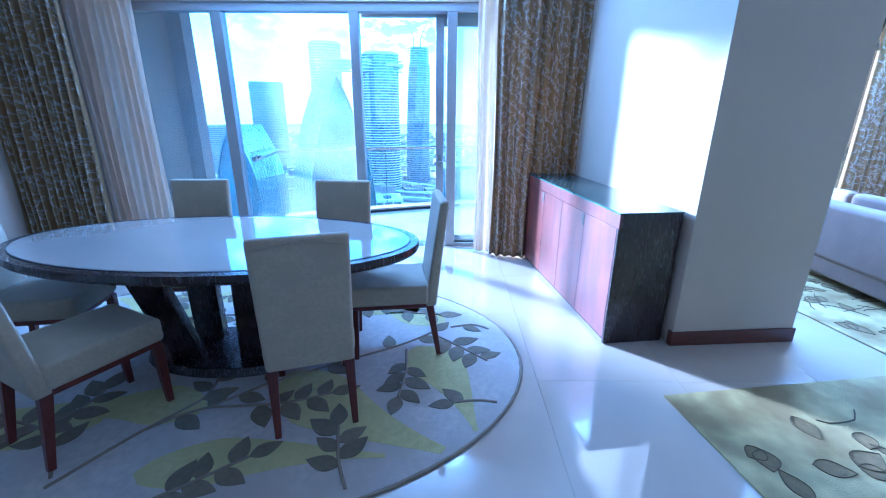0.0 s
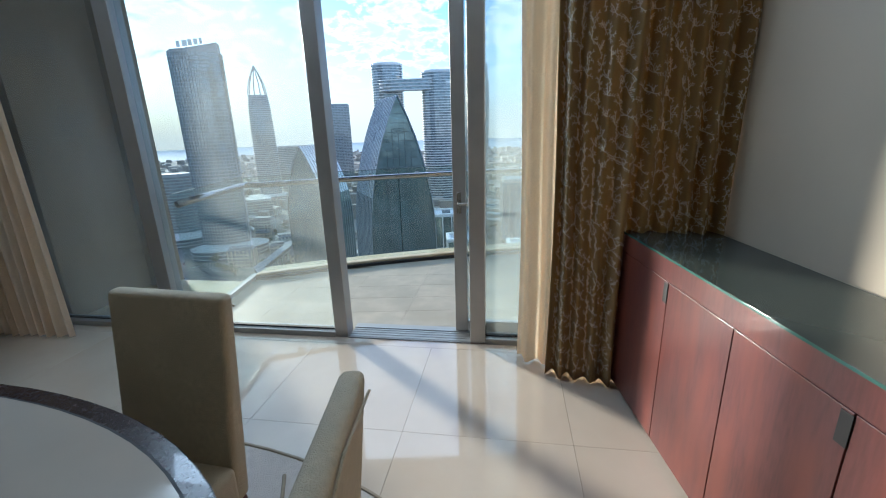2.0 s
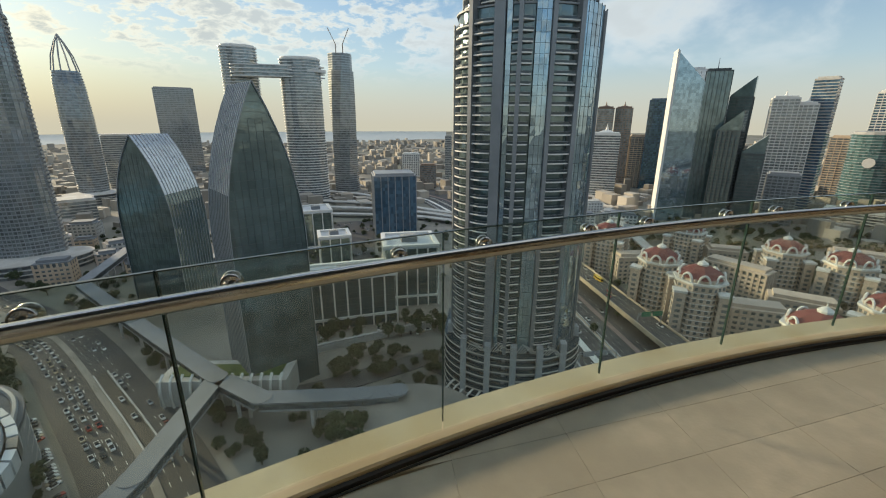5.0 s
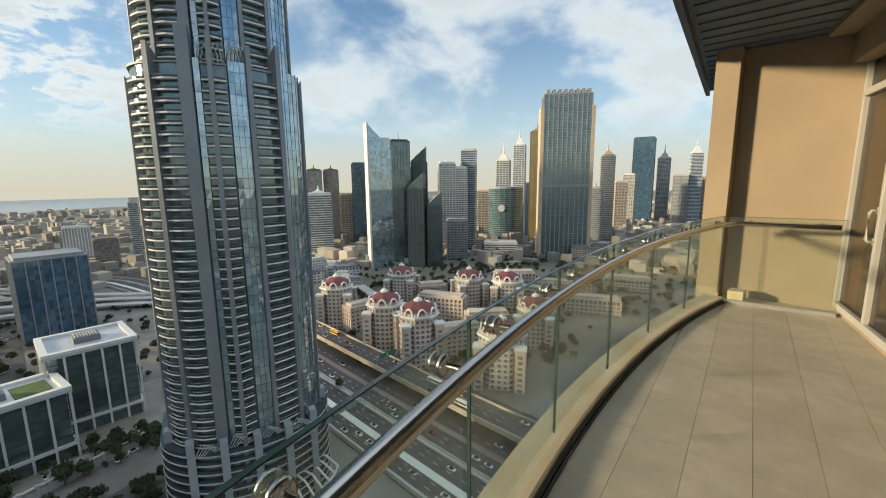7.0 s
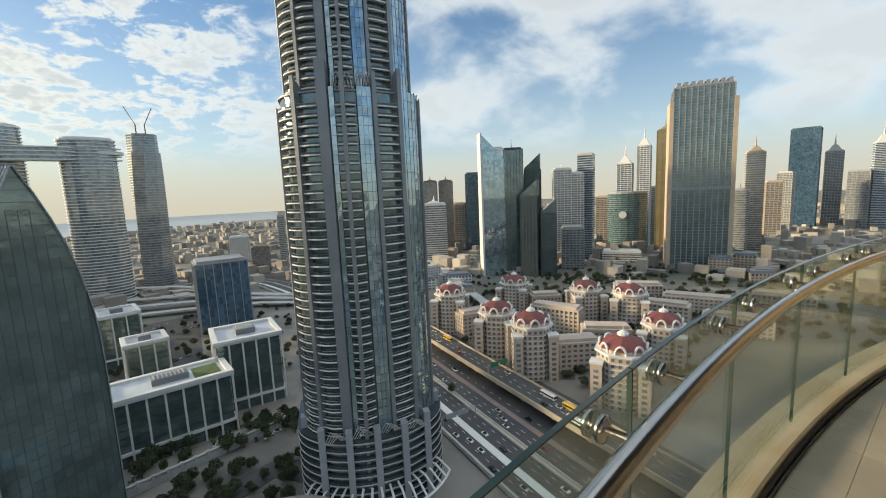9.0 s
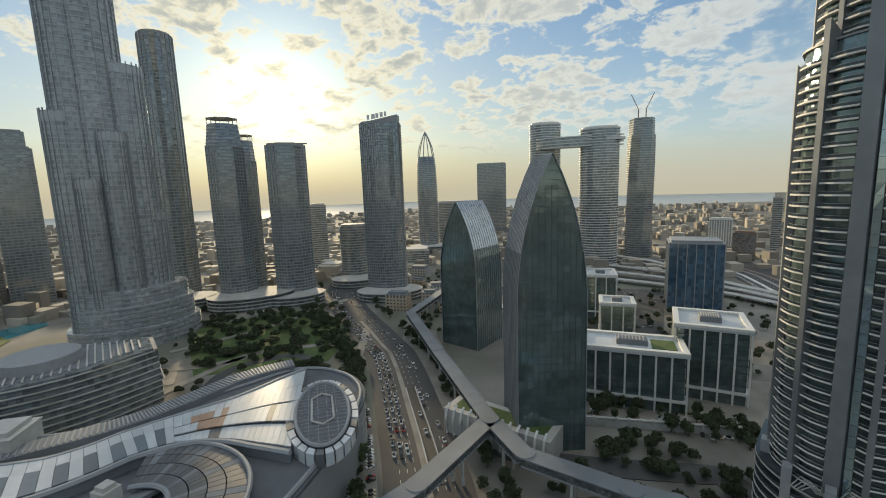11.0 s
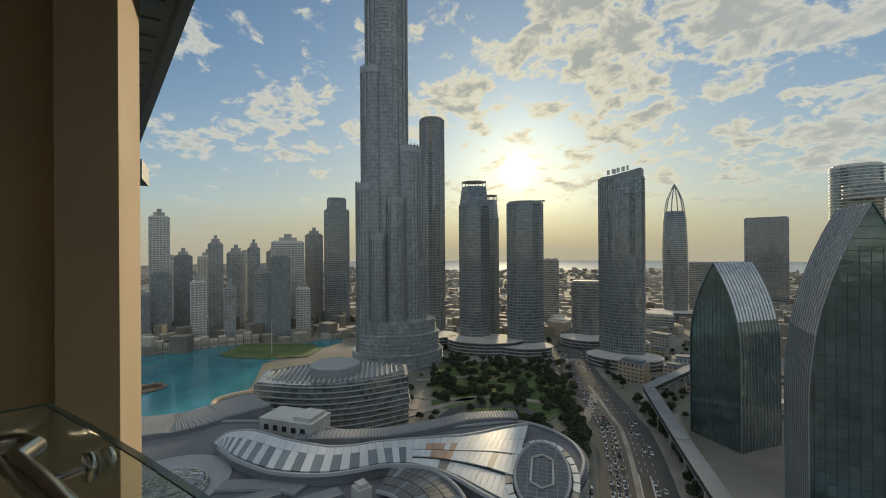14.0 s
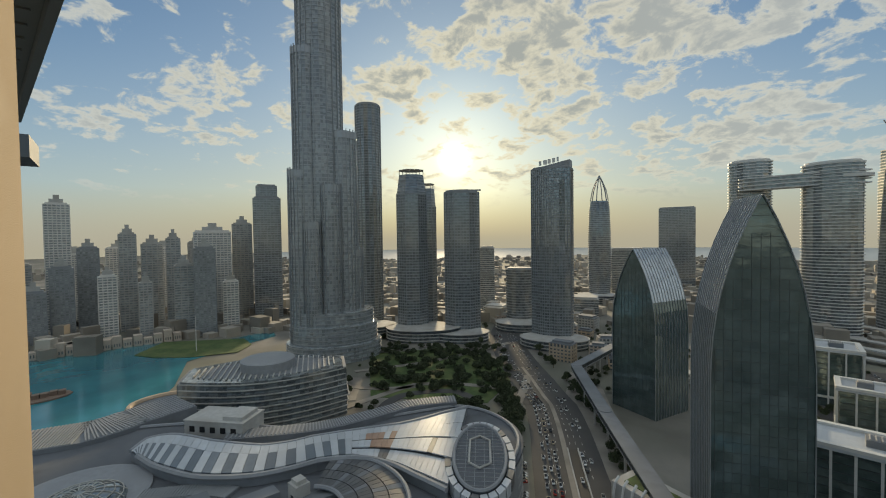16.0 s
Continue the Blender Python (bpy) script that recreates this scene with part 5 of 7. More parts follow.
for az, d, w, h in ((31.0, 385, 26, 36), (37.4, 318, 25, 37), (42.1, 290, 26, 37), (53.9, 262, 28, 33), (49.3, 410, 26, 34), (54.6, 402, 27, 34), (39.9, 455, 28, 29), (58.5, 330, 26, 30)):
    dome_house(az, d, w, h)
for az, d, w, h, dp, tn in ((34.5, 365, 34, 22, 14, 30), (45.5, 372, 44, 24, 16, -20), (47.8, 300, 34, 20, 16, 20), (58.0, 420, 50, 20, 16, -10), (51.8, 340, 36, 18, 16, 10), (62.0, 470, 60, 16, 18, 0), (55.5, 520, 50, 14, 18, 10), (44.0, 440, 30, 18, 16, 15), (66, 420, 50, 14, 16, 0), (70, 520, 50, 14, 20, 0)):
    tower("low_apartment_block", "low cream apartment wing among trees", az, d, w, h, dp, turn=tn, fm=M_PINK, gm=M_DGLASS, floor=3.6, band=1.8, step=4, fin=1.6, group="red-domed apartments")

# ---- roads ----
def band(sides, z, depth):
    """One solid strip between two edges, given pair by pair."""
    v, f = [], []
    for a, b in sides:
        v += [(a[0], a[1], z), (b[0], b[1], z), (b[0], b[1], z - depth), (a[0], a[1], z - depth)]
    for i in range(len(sides) - 1):
        k = 4 * i
        f += [(k + j, k + (j + 1) % 4, k + 4 + (j + 1) % 4, k + 4 + j) for j in range(4)]
    k = 4 * (len(sides) - 1)
    return Geo().add(v, f + [(3, 2, 1, 0), (k, k + 1, k + 2, k + 3)])


def ribbon(name, pts, w, z, material, label, depth=0.4):
    v = [Vector((x, y, 0)) for x, y in pts]
    sides = []
    for i, p in enumerate(v):
        t = (v[min(i + 1, len(v) - 1)] - v[max(i - 1, 0)]).normalized()
        n = Vector((-t.y, t.x, 0)) * w / 2
        sides.append((p + n, p - n))
    return structure(name, band(sides, z, depth), material, label)


def smooth_path(pts, n=10):
    """A rounded line through a few points of the plan."""
    v = [Vector((x, y, 0)) for x, y in pts]
    v = [v[0] * 2 - v[1]] + v + [v[-1] * 2 - v[-2]]
    res = []
    for i in range(1, len(v) - 2):
        p0, p1, p2, p3 = v[i - 1:i + 3]
        for k in range(n):
            t = k / n
            q = 0.5 * (2 * p1 + (p2 - p0) * t + (2 * p0 - 5 * p1 + 4 * p2 - p3) * t * t + (3 * p1 - p0 - 3 * p2 + p3) * t ** 2.2)
            res.append((q.x, q.y))
    return res + [(v[-2].x, v[-2].y)]


hw = smooth_path([(150, -900), (147, -200), (146, 150), (152, 420), (110, 700), (-60, 940), (-500, 1300)])
ribbon("road_highway", hw, 86, GZ + 0.35, M_ASPHALT, "wide multi-lane grey highway")
for off, wd, z, m, lab in ((-42, 1.2, 2.6, M_CONC, "pale parapet wall beside the highway"), (-29, 4.2, 0.62, M_MARK, "hatched island between the lanes"), (-16.2, 0.7, 1.3, M_CONC, "pale concrete barrier on the highway"), (-13.6, 0.7, 1.3, M_CONC, "pale concrete barrier on the highway"), (-14.9, 1.7, 0.7, M_BEIGE, "sandy strip between the barriers"), (0, 3.6, 0.7, M_BRICKPAVE, "reddish paved strip on the highway")):
    ribbon("road_divider", [(x + off, y) for x, y in hw], wd, GZ + z, m, lab, z - 0.3)
fly = [(x + 17, y) for x, y in hw[6:38]]
ribbon("road_flyover", fly, 16, GZ + 9.0, M_ASPHALT, "raised asphalt carriageway on columns", 1.4)
for off in (-8.3, 8.3):
    ribbon("road_flyover_parapet", [(x + off, y) for x, y in fly], 0.7, GZ + 10.2, M_PAVELIGHT, "sandy concrete parapet of the raised carriageway", 3.0)
for k in range(15):
    y = 40 + k * 26
    x = float(np.interp(y, [p[1] for p in hw[:41]], [p[0] for p in hw[:41]])) + 17
    col = thing("flyover_column", pose(x, y, GZ), "sandy concrete column carrying the raised carriageway", "column", "flyover columns")
    part("shaft", Geo().lathe([(1.3, 0), (1.2, 5.6), (1.6, 6.4)], 12), M_PAVELIGHT, col)
    part("crosshead", Geo().box(-7.2, 7.2, -1.0, 1.0, 6.4, 7.5), M_PAVELIGHT, col)
for y, x0, x1, z, face in ((197, 106, 128, 0.4, M_GREY), (222, 156, 172, 9.0, M_SIGNGREEN)):
    gan = thing("sign_gantry", pose(0, y, GZ + z), "steel gantry with road sign boards across the lanes", "gantry")
    for x in (x0, x1):
        part("post", Geo().tube([(x, 0, 0), (x, 0, 7.5)], 0.3, 8), M_GREY, gan)
    for zz in (6.2, 7.4):
        part("beam", Geo().tube([(x0, 0, zz), (x1, 0, zz)], 0.18, 6), M_GREY, gan)
    brace = int((x1 - x0) / 1.6)
    for k in range(brace):
        part("brace", Geo().tube([(x0 + k * 1.6, 0, 6.2 if k % 2 else 7.4), (x0 + k * 1.6 + 1.6, 0, 7.4 if k % 2 else 6.2)], 0.1, 5), M_GREY, gan)
    for k in range(2):
        part("sign_board", Geo().box(x0 + 2 + k * 7.5, x0 + 8.5 + k * 7.5, -0.5, -0.35, 5.0, 8.2), face, gan, "plain road sign board")
via = smooth_path([(252, 335), (278, 420), (318, 540), (360, 700), (420, 900)])
ribbon("rail_viaduct", via, 10, GZ + 9.5, M_CONC, "concrete railway viaduct beside the highway", 1.6)
for k in range(7):
    z = GZ + 5 + 2 * (k % 3)
    ribbon("road_ramp", smooth_path([(160 - 30 * k, 480 + 40 * k), (60 - 20 * k, 560 + 36 * k), (-80 - 30 * k, 600 + 46 * k)]), 11, z, M_CONC, "concrete flyover ramp of the interchange", 1.5)
BLVD = smooth_path([(-470, 520), (-385, 412), (-250, 305), (-203, 271), (-142, 207), (-92, 150), (-30, 60)])
ribbon("road_boulevard", BLVD, 40, GZ + 0.35, M_ASPHALT, "busy boulevard full of slow cars")
ribbon("road_median", BLVD[18:-6], 3.0, GZ + 0.75, M_PAVE, "paved median of the boulevard")
# no recess is cut: the slot's shade is painted as a black strip
ribbon("road_underpass", [(x + 3.4, y + 3.4) for x, y in BLVD[38:-10]], 5.0, GZ + 0.5, M_BLACK, "black strip painted as the shaded slot of the boulevard underpass")
for off in (1.2, 5.6):
    ribbon("road_underpass_wall", [(x + off, y + off) for x, y in BLVD[38:-10]], 0.7, GZ + 1.5, M_CONC, "low concrete wall of the underpass", 1.1)
ribbon("pavement_parking", [(x - 22, y - 22) for x, y in BLVD[40:-9]], 17, GZ + 0.3, M_PAVE, "pale paved car park below the mall")
ribbon("road_side_street", smooth_path([(-140, 200), (-60, 190), (20, 215), (70, 120)]), 14, GZ + 0.4, M_ASPHALT, "side street below the towers")
# covered footbridge
fbz = GZ + 13


def footbridge(pts):
    """A roofed bridge with dark lattice sides on paired legs."""
    t = thing("footbridge", pose(0, 0, GZ), "enclosed footbridge with a grey roof and dark lattice sides", "bridge", "covered footbridges")
    z0 = fbz - GZ
    v = [Vector((*p, 0)) for p in pts]
    for a_, b_ in zip(v, v[1:]):
        d_ = b_ - a_
        m = pose(a_.x, a_.y, z0, 0, 0, math.degrees(math.atan2(d_.y, d_.x)))
        ln = d_.length
        part("roof", Geo().box(0.2, ln - 0.2, -4.4, 4.4, 4.0, 4.6, m), M_ROOFGREY, t, "dusty grey roof")
        part("roof_joint", Geo().lathe([(4.6, z0 + 3.9), (4.6, z0 + 4.7 + 0.05 * len(pts)), (0.5, z0 + 4.75 + 0.05 * len(pts))], 16, b_.x, b_.y), M_ROOFGREY, t)
        part("deck", Geo().box(0.1, ln - 0.1, -4, 4, 0, 0.7, m), M_GREY, t)
        part("glazing", Geo().box(0, ln, -3.6, 3.6, 0.7, 4.0, m), M_DGLASS, t)
        g_ = Geo()
        for i in range(int(ln / 2.4)):
            for y_ in (-3.9, 3.9):
                for za, zb in ((0.7, 4.0), (4.0, 0.7)):
                    g_.tube([m @ Vector((i * 2.4, y_, za)), m @ Vector((i * 2.4 + 2.4, y_, zb))], 0.16, 4)
        part("lattice", g_, M_MULL, t, "dark crossed lattice side", kind="stuff")
        for i in range(max(1, int(ln / 30))):
            for y_ in (-2.6, 2.6):
                part("leg", Geo().box(-0.6, 0.6, -0.6, 0.6, -z0, 0, m @ Matrix.Translation(((i + 0.5) * ln / max(1, int(ln / 30)), y_, 0))), M_CONC, t)
    return t


footbridge([pol(-29.5, 470), pol(-34.3, 385), pol(-30.8, 290), pol(-23.4, 196)])
footbridge([pol(-23.6, 195), pol(-34.5, 150), pol(-60, 120)])
footbridge([pol(-22.8, 193), pol(-18.5, 170), pol(-4, 158), pol(1.5, 158)])
# balustraded wall and planters of the plaza
bw = thing("plaza_wall", pose(0, 0, GZ), "pale balustraded retaining wall along the plaza", "wall")
pa, pb = Vector((*pol(-10.5, 228), 0)), Vector((*pol(9.5, 254), 0))
bm_ = pose(pa.x, pa.y, 0, 0, 0, math.degrees(math.atan2(pb.y - pa.y, pb.x - pa.x)))
bl = (pb - pa).length
part("wall", Geo().box(0, bl, -0.5, 0.5, 0, 3.4, bm_), M_CONC, bw)
part("coping", Geo().box(-0.3, bl + 0.3, -0.8, 0.8, 4.7, 5.1, bm_), M_CONC, bw)
for i in range(int(bl / 6) + 1):
    part("post", Geo().box(i * 6 - 0.6, i * 6 + 0.6, -0.9, 0.9, 0, 5.5, bm_), M_CONC, bw)
    for j in range(4):
        part("baluster", Geo().box(i * 6 + 1.2 + j * 1.1, i * 6 + 1.6 + j * 1.1, -0.3, 0.3, 3.4, 4.7, bm_), M_CONC, bw)
pr = random.Random(77)
for i in range(22):
    px_, py_ = pol(pr.uniform(-9.5, 9), pr.uniform(242, 268))
    pl = thing("planter", pose(px_, py_, GZ + 0.25, 0, 0, pr.choice([8, 52, 98])), "long low paved planter with dark shrubs", "planter", "plaza planters")
    lw_ = pr.uniform(3, 7)
    part("box", Geo().box(-lw_, lw_, -1.1, 1.1, 0, 0.6), M_PAVE, pl)
    hedge = Geo()
    for j in range(int(lw_ * 3)):
        cx_, cy_, r_ = pr.uniform(-lw_ + 0.4, lw_ - 0.4), pr.uniform(-0.7, 0.7), pr.uniform(0.4, 0.9)
        hedge.lathe([(r_ * 0.5, 0.5), (r_, 0.9 + r_ * 0.3), (r_ * 0.8, 1.1 + r_ * 0.8), (r_ * 0.2, 1.3 + r_)], 6, cx_, cy_)
    part("hedge", hedge, M_LEAF, pl, "dark green shrubs", kind="stuff")
part_sheets = [("plaza", [pol(-11, 235), pol(9, 260), pol(10, 330), pol(-12, 330)], M_PAVE, "paved plaza with planting between the offices"),
               ("garden", [pol(-62, 350), pol(-46, 330), pol(-41, 420), pol(-50, 500), pol(-62, 480)], M_GRASS, "dark green park below the towers"),
               ("car_park", [pol(-10, 395), pol(-1, 395), pol(-1, 560), pol(-10, 560)], M_ASPHALT, "car park full of cars")]
for nm, pts, m, lab in part_sheets:
    sheet(nm, pts, GZ + 0.25, m, lab)
lake = [(-383, -70), (-378, -3), (-410, 30), (-447, 47), (-530, 67), (-560, 120), (-590, 178), (-625, 185), (-610, 120), (-648, 60), (-665, 0), (-665, -110), (-560, -140), (-440, -120)]
sheet("water_lake", lake, GZ + 0.4, M_WATER, "turquoise lake water")
sheet("lawn", [(-597, 22), (-650, 55), (-600, 140), (-560, 140), (-532, 118), (-545, 70), (-570, 40)], GZ + 0.9, M_GRASS, "green lawn on a spit in the lake")
# paths, loop road and paved courts round the park
ribbon("road_loop", [(p[0], p[1]) for p in smooth_path([pol(-60, 300), pol(-52, 292), pol(-47.5, 320), pol(-50, 352), pol(-57, 350), pol(-60.5, 322), pol(-60, 300)], 8)], 9, GZ + 0.45, M_ASPHALT, "looping drive round a green court")
sheet("lawn_court", [pol(a, d) for a, d in ((-58, 308), (-53, 303), (-50, 322), (-52, 340), (-57, 338))], GZ + 0.4, M_GRASS, "oval green court inside the drive")
for k, (a, b, c) in enumerate((((-66, 330), (-56, 372), (-44, 362)), ((-64, 420), (-54, 440), (-43, 520)), ((-72, 420), (-63, 372), (-56, 368)), ((-46, 270), (-42, 330), (-40.5, 400)))):
    ribbon("pavement_path", smooth_path([pol(*a), pol(*b), pol(*c)], 8), 7, GZ + 0.5, M_PAVE, "pale curved paved path")
sheet("pavement_court", [pol(-72, 350), pol(-64, 345), pol(-63, 400), pol(-71, 420)], GZ + 0.3, M_PAVE, "pale paved forecourt")
sheet("pavement_strip", [pol(-34, 210), pol(-27, 260), pol(-31, 380), pol(-35, 420), pol(-36, 330)], GZ + 0.2, M_PAVE, "pale paved strip beside the boulevard")
ribbon("road_slip", [(x - 17, y + 21) for x, y in BLVD[20:-8]], 8, GZ + 0.3, M_ASPHALT, "slip road along the boulevard")
pool = thing("swimming_pool", at(2.0, 137, GZ + 14), "turquoise swimming pool on the podium terrace", "pool")
part("terrace", Geo().prism(oval(30, 26, 28, 4, 4), -14, 0), M_PAVE, pool)
part("water", Geo().prism([(-8, -13), (1.5, -15.5), (6, -5), (12, 3), (5, 6), (0, 2), (-4, -4)], 0.05, 0.4), M_WATER, pool)
part("pool_edge", Geo().tube([(x, y, 0.2) for x, y in [(-8, -13), (1.5, -15.5), (6, -5), (12, 3), (5, 6), (0, 2), (-4, -4), (-8, -13)]], 0.5, 6), M_CONC, pool, "pale pool edge")
for i in range(8):
    part("sunbed", Geo().box(0, 1.9, 0, 0.7, 0.3, 0.45).box(1.3, 1.9, 0, 0.7, 0.45, 0.8), M_WHITE, pool).matrix_basis = pose(10 + 0.4 * i, -12 + 2.2 * i, 0, 0, 0, 15)

# ---- mall roofs, stacked building ----
RZ = -101.0
mall = thing("shopping_mall", pose(0, 0, GZ), "huge low shopping mall with grey curved roofs", "mall")
out_line = smooth_path([(-300, -40), (-288, 6), (-268, 42), (-226, 82), (-206, 132), (-194, 168), (-166, 178), (-140, 166), (-122, 132), (-108, 80), (-100, 0), (-120, -120), (-290, -120), (-300, -40)], 6)[:-1]
part("wall", Geo().prism(out_line, 0, RZ - GZ - 1.5), M_GREY, mall)
part("roof_deck", Geo().prism([(x * 0.995, y) for x, y in out_line], RZ - GZ - 1.5, RZ - GZ), M_DECK, mall, "flat grey roof deck")
g = Geo()
for i in range(5):
    g.prism(grow(out_line, 0.8), 4 + 5 * i, 5.2 + 5 * i)
part("facade_banding", g, M_CONC, mall, "pale curved facade bands")


def on_mall(geo, nm, m, lab=""):
    return part(nm, geo, m, mall, lab)


R0 = RZ - GZ
# the winding roof of white and slate panels, between its two edges
rim_a = smooth_path([(-243, 11), (-252, 17), (-250, 28), (-230, 42), (-209, 60), (-202, 82), (-194, 104), (-186, 124), (-183, 147), (-180, 164)], 6)
rim_b = smooth_path([(-236, 13), (-234, 14), (-222, 18), (-201, 30), (-185, 50), (-179, 75), (-170, 90), (-159, 98), (-144, 102), (-126, 106)], 6)
rp = random.Random(44)
for i in range(len(rim_a) - 1):
    a0, a1, b0, b1 = (Vector((*q, 0)) for q in (rim_a[i], rim_a[i + 1], rim_b[i], rim_b[i + 1]))
    late = i > 34
    edges = (0.03, 0.36, 0.97) if not late else (0.03, 0.27, 0.50, 0.74, 0.97)
    for c in range(len(edges) - 1):
        u0, u1 = edges[c] + 0.008, edges[c + 1] - 0.008
        q = [a0.lerp(b0, u0), a1.lerp(b1, u0), a1.lerp(b1, u1), a0.lerp(b0, u1)]
        mid = (q[0] + q[1] + q[2] + q[3]) / 4
        q = [mid + (p - mid) * 0.96 for p in q]
        if late:
            m = M_ROOFCOPPER if 36 < i < 42 and c in (1, 2) and rp.random() < 0.75 else (M_ROOFWHITE if rp.random() < 0.9 else M_ROOFDARK)
        else:
            m = M_ROOFSLATE if c == 1 and i % 2 else M_ROOFWHITE
        z = R0 + 4.6 + 1.4 * math.sin(math.pi * (u0 + u1) / 2)
        part("roof_panel", Geo().slab(*[(p.x, p.y, z) for p in q], 0.5), m, mall)
under = band(list(zip(rim_a, rim_b)), R0 + 4.4, 4.3)
on_mall(under, "roof_base", M_ROOFGREY, "grey body of the winding roof")
for ed, off in ((rim_a, 0), (rim_b, 0)):
    on_mall(Geo().tube([(x, y, R0 + 4.6) for x, y in ed], 1.2, 6), "roof_rim", M_PAVEGREY, "grey rounded rim of the roof")
# the oval end roof in its ring
OV = pose(-136, 133, R0, 0, 0, 136.5)
on_mall(Geo().prism([tuple((OV @ Vector((x, y, 0)))[:2]) for x, y in oval(28, 11.5, 44)], R0, R0 + 6.0), "oval_roof", M_DECK, "grey oval roof")
on_mall(Geo().tube([OV @ Vector((x, y, 6.2)) for x, y in oval(28, 11.5, 44) + [(28, 0)]], 0.8, 6), "roof_rim", M_PAVEGREY)
for k in range(26):
    t0, t1 = 2 * math.pi * k / 26 + 0.02, 2 * math.pi * (k + 1) / 26 - 0.02
    q = [OV @ Vector((a * math.cos(t), b * math.sin(t), 5.6)) for a, b, t in ((33, 15.5, t0), (33, 15.5, t1), (29.5, 12.8, t1), (29.5, 12.8, t0))]
    part("roof_panel", Geo().slab(*q, 5.4), M_ROOFDARK if k % 5 == 2 else M_ROOFWHITE, mall)
for k in range(17):
    x = -25 + k * 3.1
    y = 11 * math.sqrt(max(0.0, 1 - (x / 28) ** 2))
    part("oval_rib", Geo().box(x - 0.12, x + 0.12, -y, y, 6.0, 6.25, OV), M_GREY, mall)
for y in (-6, -2, 2, 6):
    x = 26 * math.sqrt(1 - (y / 11.5) ** 2)
    part("oval_rib", Geo().box(-x, x, y - 0.1, y + 0.1, 6.0, 6.22, OV), M_GREY, mall)
on_mall(Geo().tube([OV @ Vector((x, y, 6.6)) for x, y in ((15, 0), (11, 4.6), (-9, 4.6), (-13, 0), (-9, -4.6), (11, -4.6), (15, 0))], 0.55, 5), "roof_hatch_rim", M_CONC)
# slatted strips along the lake side and above the winding roof
for pts, w, h in ((((-300, -70), (-297, -34), (-291, -8), (-298, 14), (-306, 40)), 30, 2.2), (((-236, 50), (-218, 84), (-212, 108), (-210, 141), (-197, 170)), 11, 3.0), (((-206, 12), (-196, 30), (-184, 42)), 9, 1.0)):
    ln = smooth_path(list(pts), 9)
    sides = []
    for i in range(len(ln) - 1):
        (xa, ya), (xb, yb) = ln[i], ln[i + 1]
        t = Vector((xb - xa, yb - ya, 0)).normalized()
        n = Vector((-t.y, t.x, 0)) * w / 2
        a, b = Vector((xa, ya, 0)), Vector((xb, yb, 0))
        sides.append((a + n, a - n))
        if i == len(ln) - 2:
            sides.append((b + n, b - n))
        for k in range(2):
            c = a.lerp(b, k / 2 + 0.25)
            part("roof_slat", Geo().box(-0.35, 0.35, -w / 2 + 0.6, w / 2 - 0.6, R0 + h, R0 + h + 0.5, Matrix.Translation(c) @ Matrix.Rotation(math.atan2(t.y, t.x), 4, "Z")), M_GREY, mall)
    on_mall(band(sides, R0 + h, h + 8), "strip_roof", M_ROOFGREY, "curved slatted grey roof strip")
# pitched sheds over the roof-top parking
for x, y0, y1 in ((-186, 2, 34), (-173, -14, 24), (-173, 30, 56), (-160, -20, 30), (-158, 36, 74), (-146, -20, 40), (-144, 46, 76)):
    shed = Geo().add([(x - 4.6, y0, R0 + 1.6), (x + 4.6, y0, R0 + 1.6), (x + 4.6, y1, R0 + 1.6), (x - 4.6, y1, R0 + 1.6), (x - 4.6, y0, R0 + 2.0), (x + 4.6, y0, R0 + 3.4), (x + 4.6, y1, R0 + 3.4), (x - 4.6, y1, R0 + 2.0)], [(3, 2, 1, 0), (4, 5, 6, 7), (0, 1, 5, 4), (1, 2, 6, 5), (2, 3, 7, 6), (3, 0, 4, 7)])
    on_mall(shed, "parking_shed", M_ROOFGREY, "pitched grey roof over parking bays")
    for k in range(int((y1 - y0) / 5)):
        for dx_ in (-4, 4):
            part("shed_post", Geo().box(x + dx_ - 0.15, x + dx_ + 0.15, y0 + 2 + 5 * k, y0 + 2.3 + 5 * k, R0, R0 + 1.6), M_GREY, mall)
        part("bay_line", Geo().box(x + 5.0, x + 7.6, y0 + 2 + 5 * k, y0 + 2.2 + 5 * k, R0 + 0.01, R0 + 0.03), M_MARK, mall)
# fan of dark grid panels with pale ribs
for k in range(20):
    a0, a1 = radians(28 + k * 5.6), radians(28 + k * 5.6 + 5.2)
    for r0, r1 in ((15, 20), (20.4, 25.6), (26, 31.4), (31.8, 38)):
        q = [(-150 + r * math.cos(a), 58 + r * math.sin(a), R0 + 5.0 - abs(r - 26) * 0.05) for r, a in ((r0, a0), (r1, a0), (r1, a1), (r0, a1))]
        part("roof_panel", Geo().slab(*q, 0.8), M_ROOFDARK if (k * 3 + int(r0)) % 5 else M_ROOFGREY, mall)
for r in (14.4, 39):
    on_mall(Geo().tube([(-150 + r * math.cos(a), 58 + r * math.sin(a), R0 + 4.6) for a in (radians(26 + 4.6 * k) for k in range(26))], 0.9, 6), "roof_rim", M_PAVEGREY)
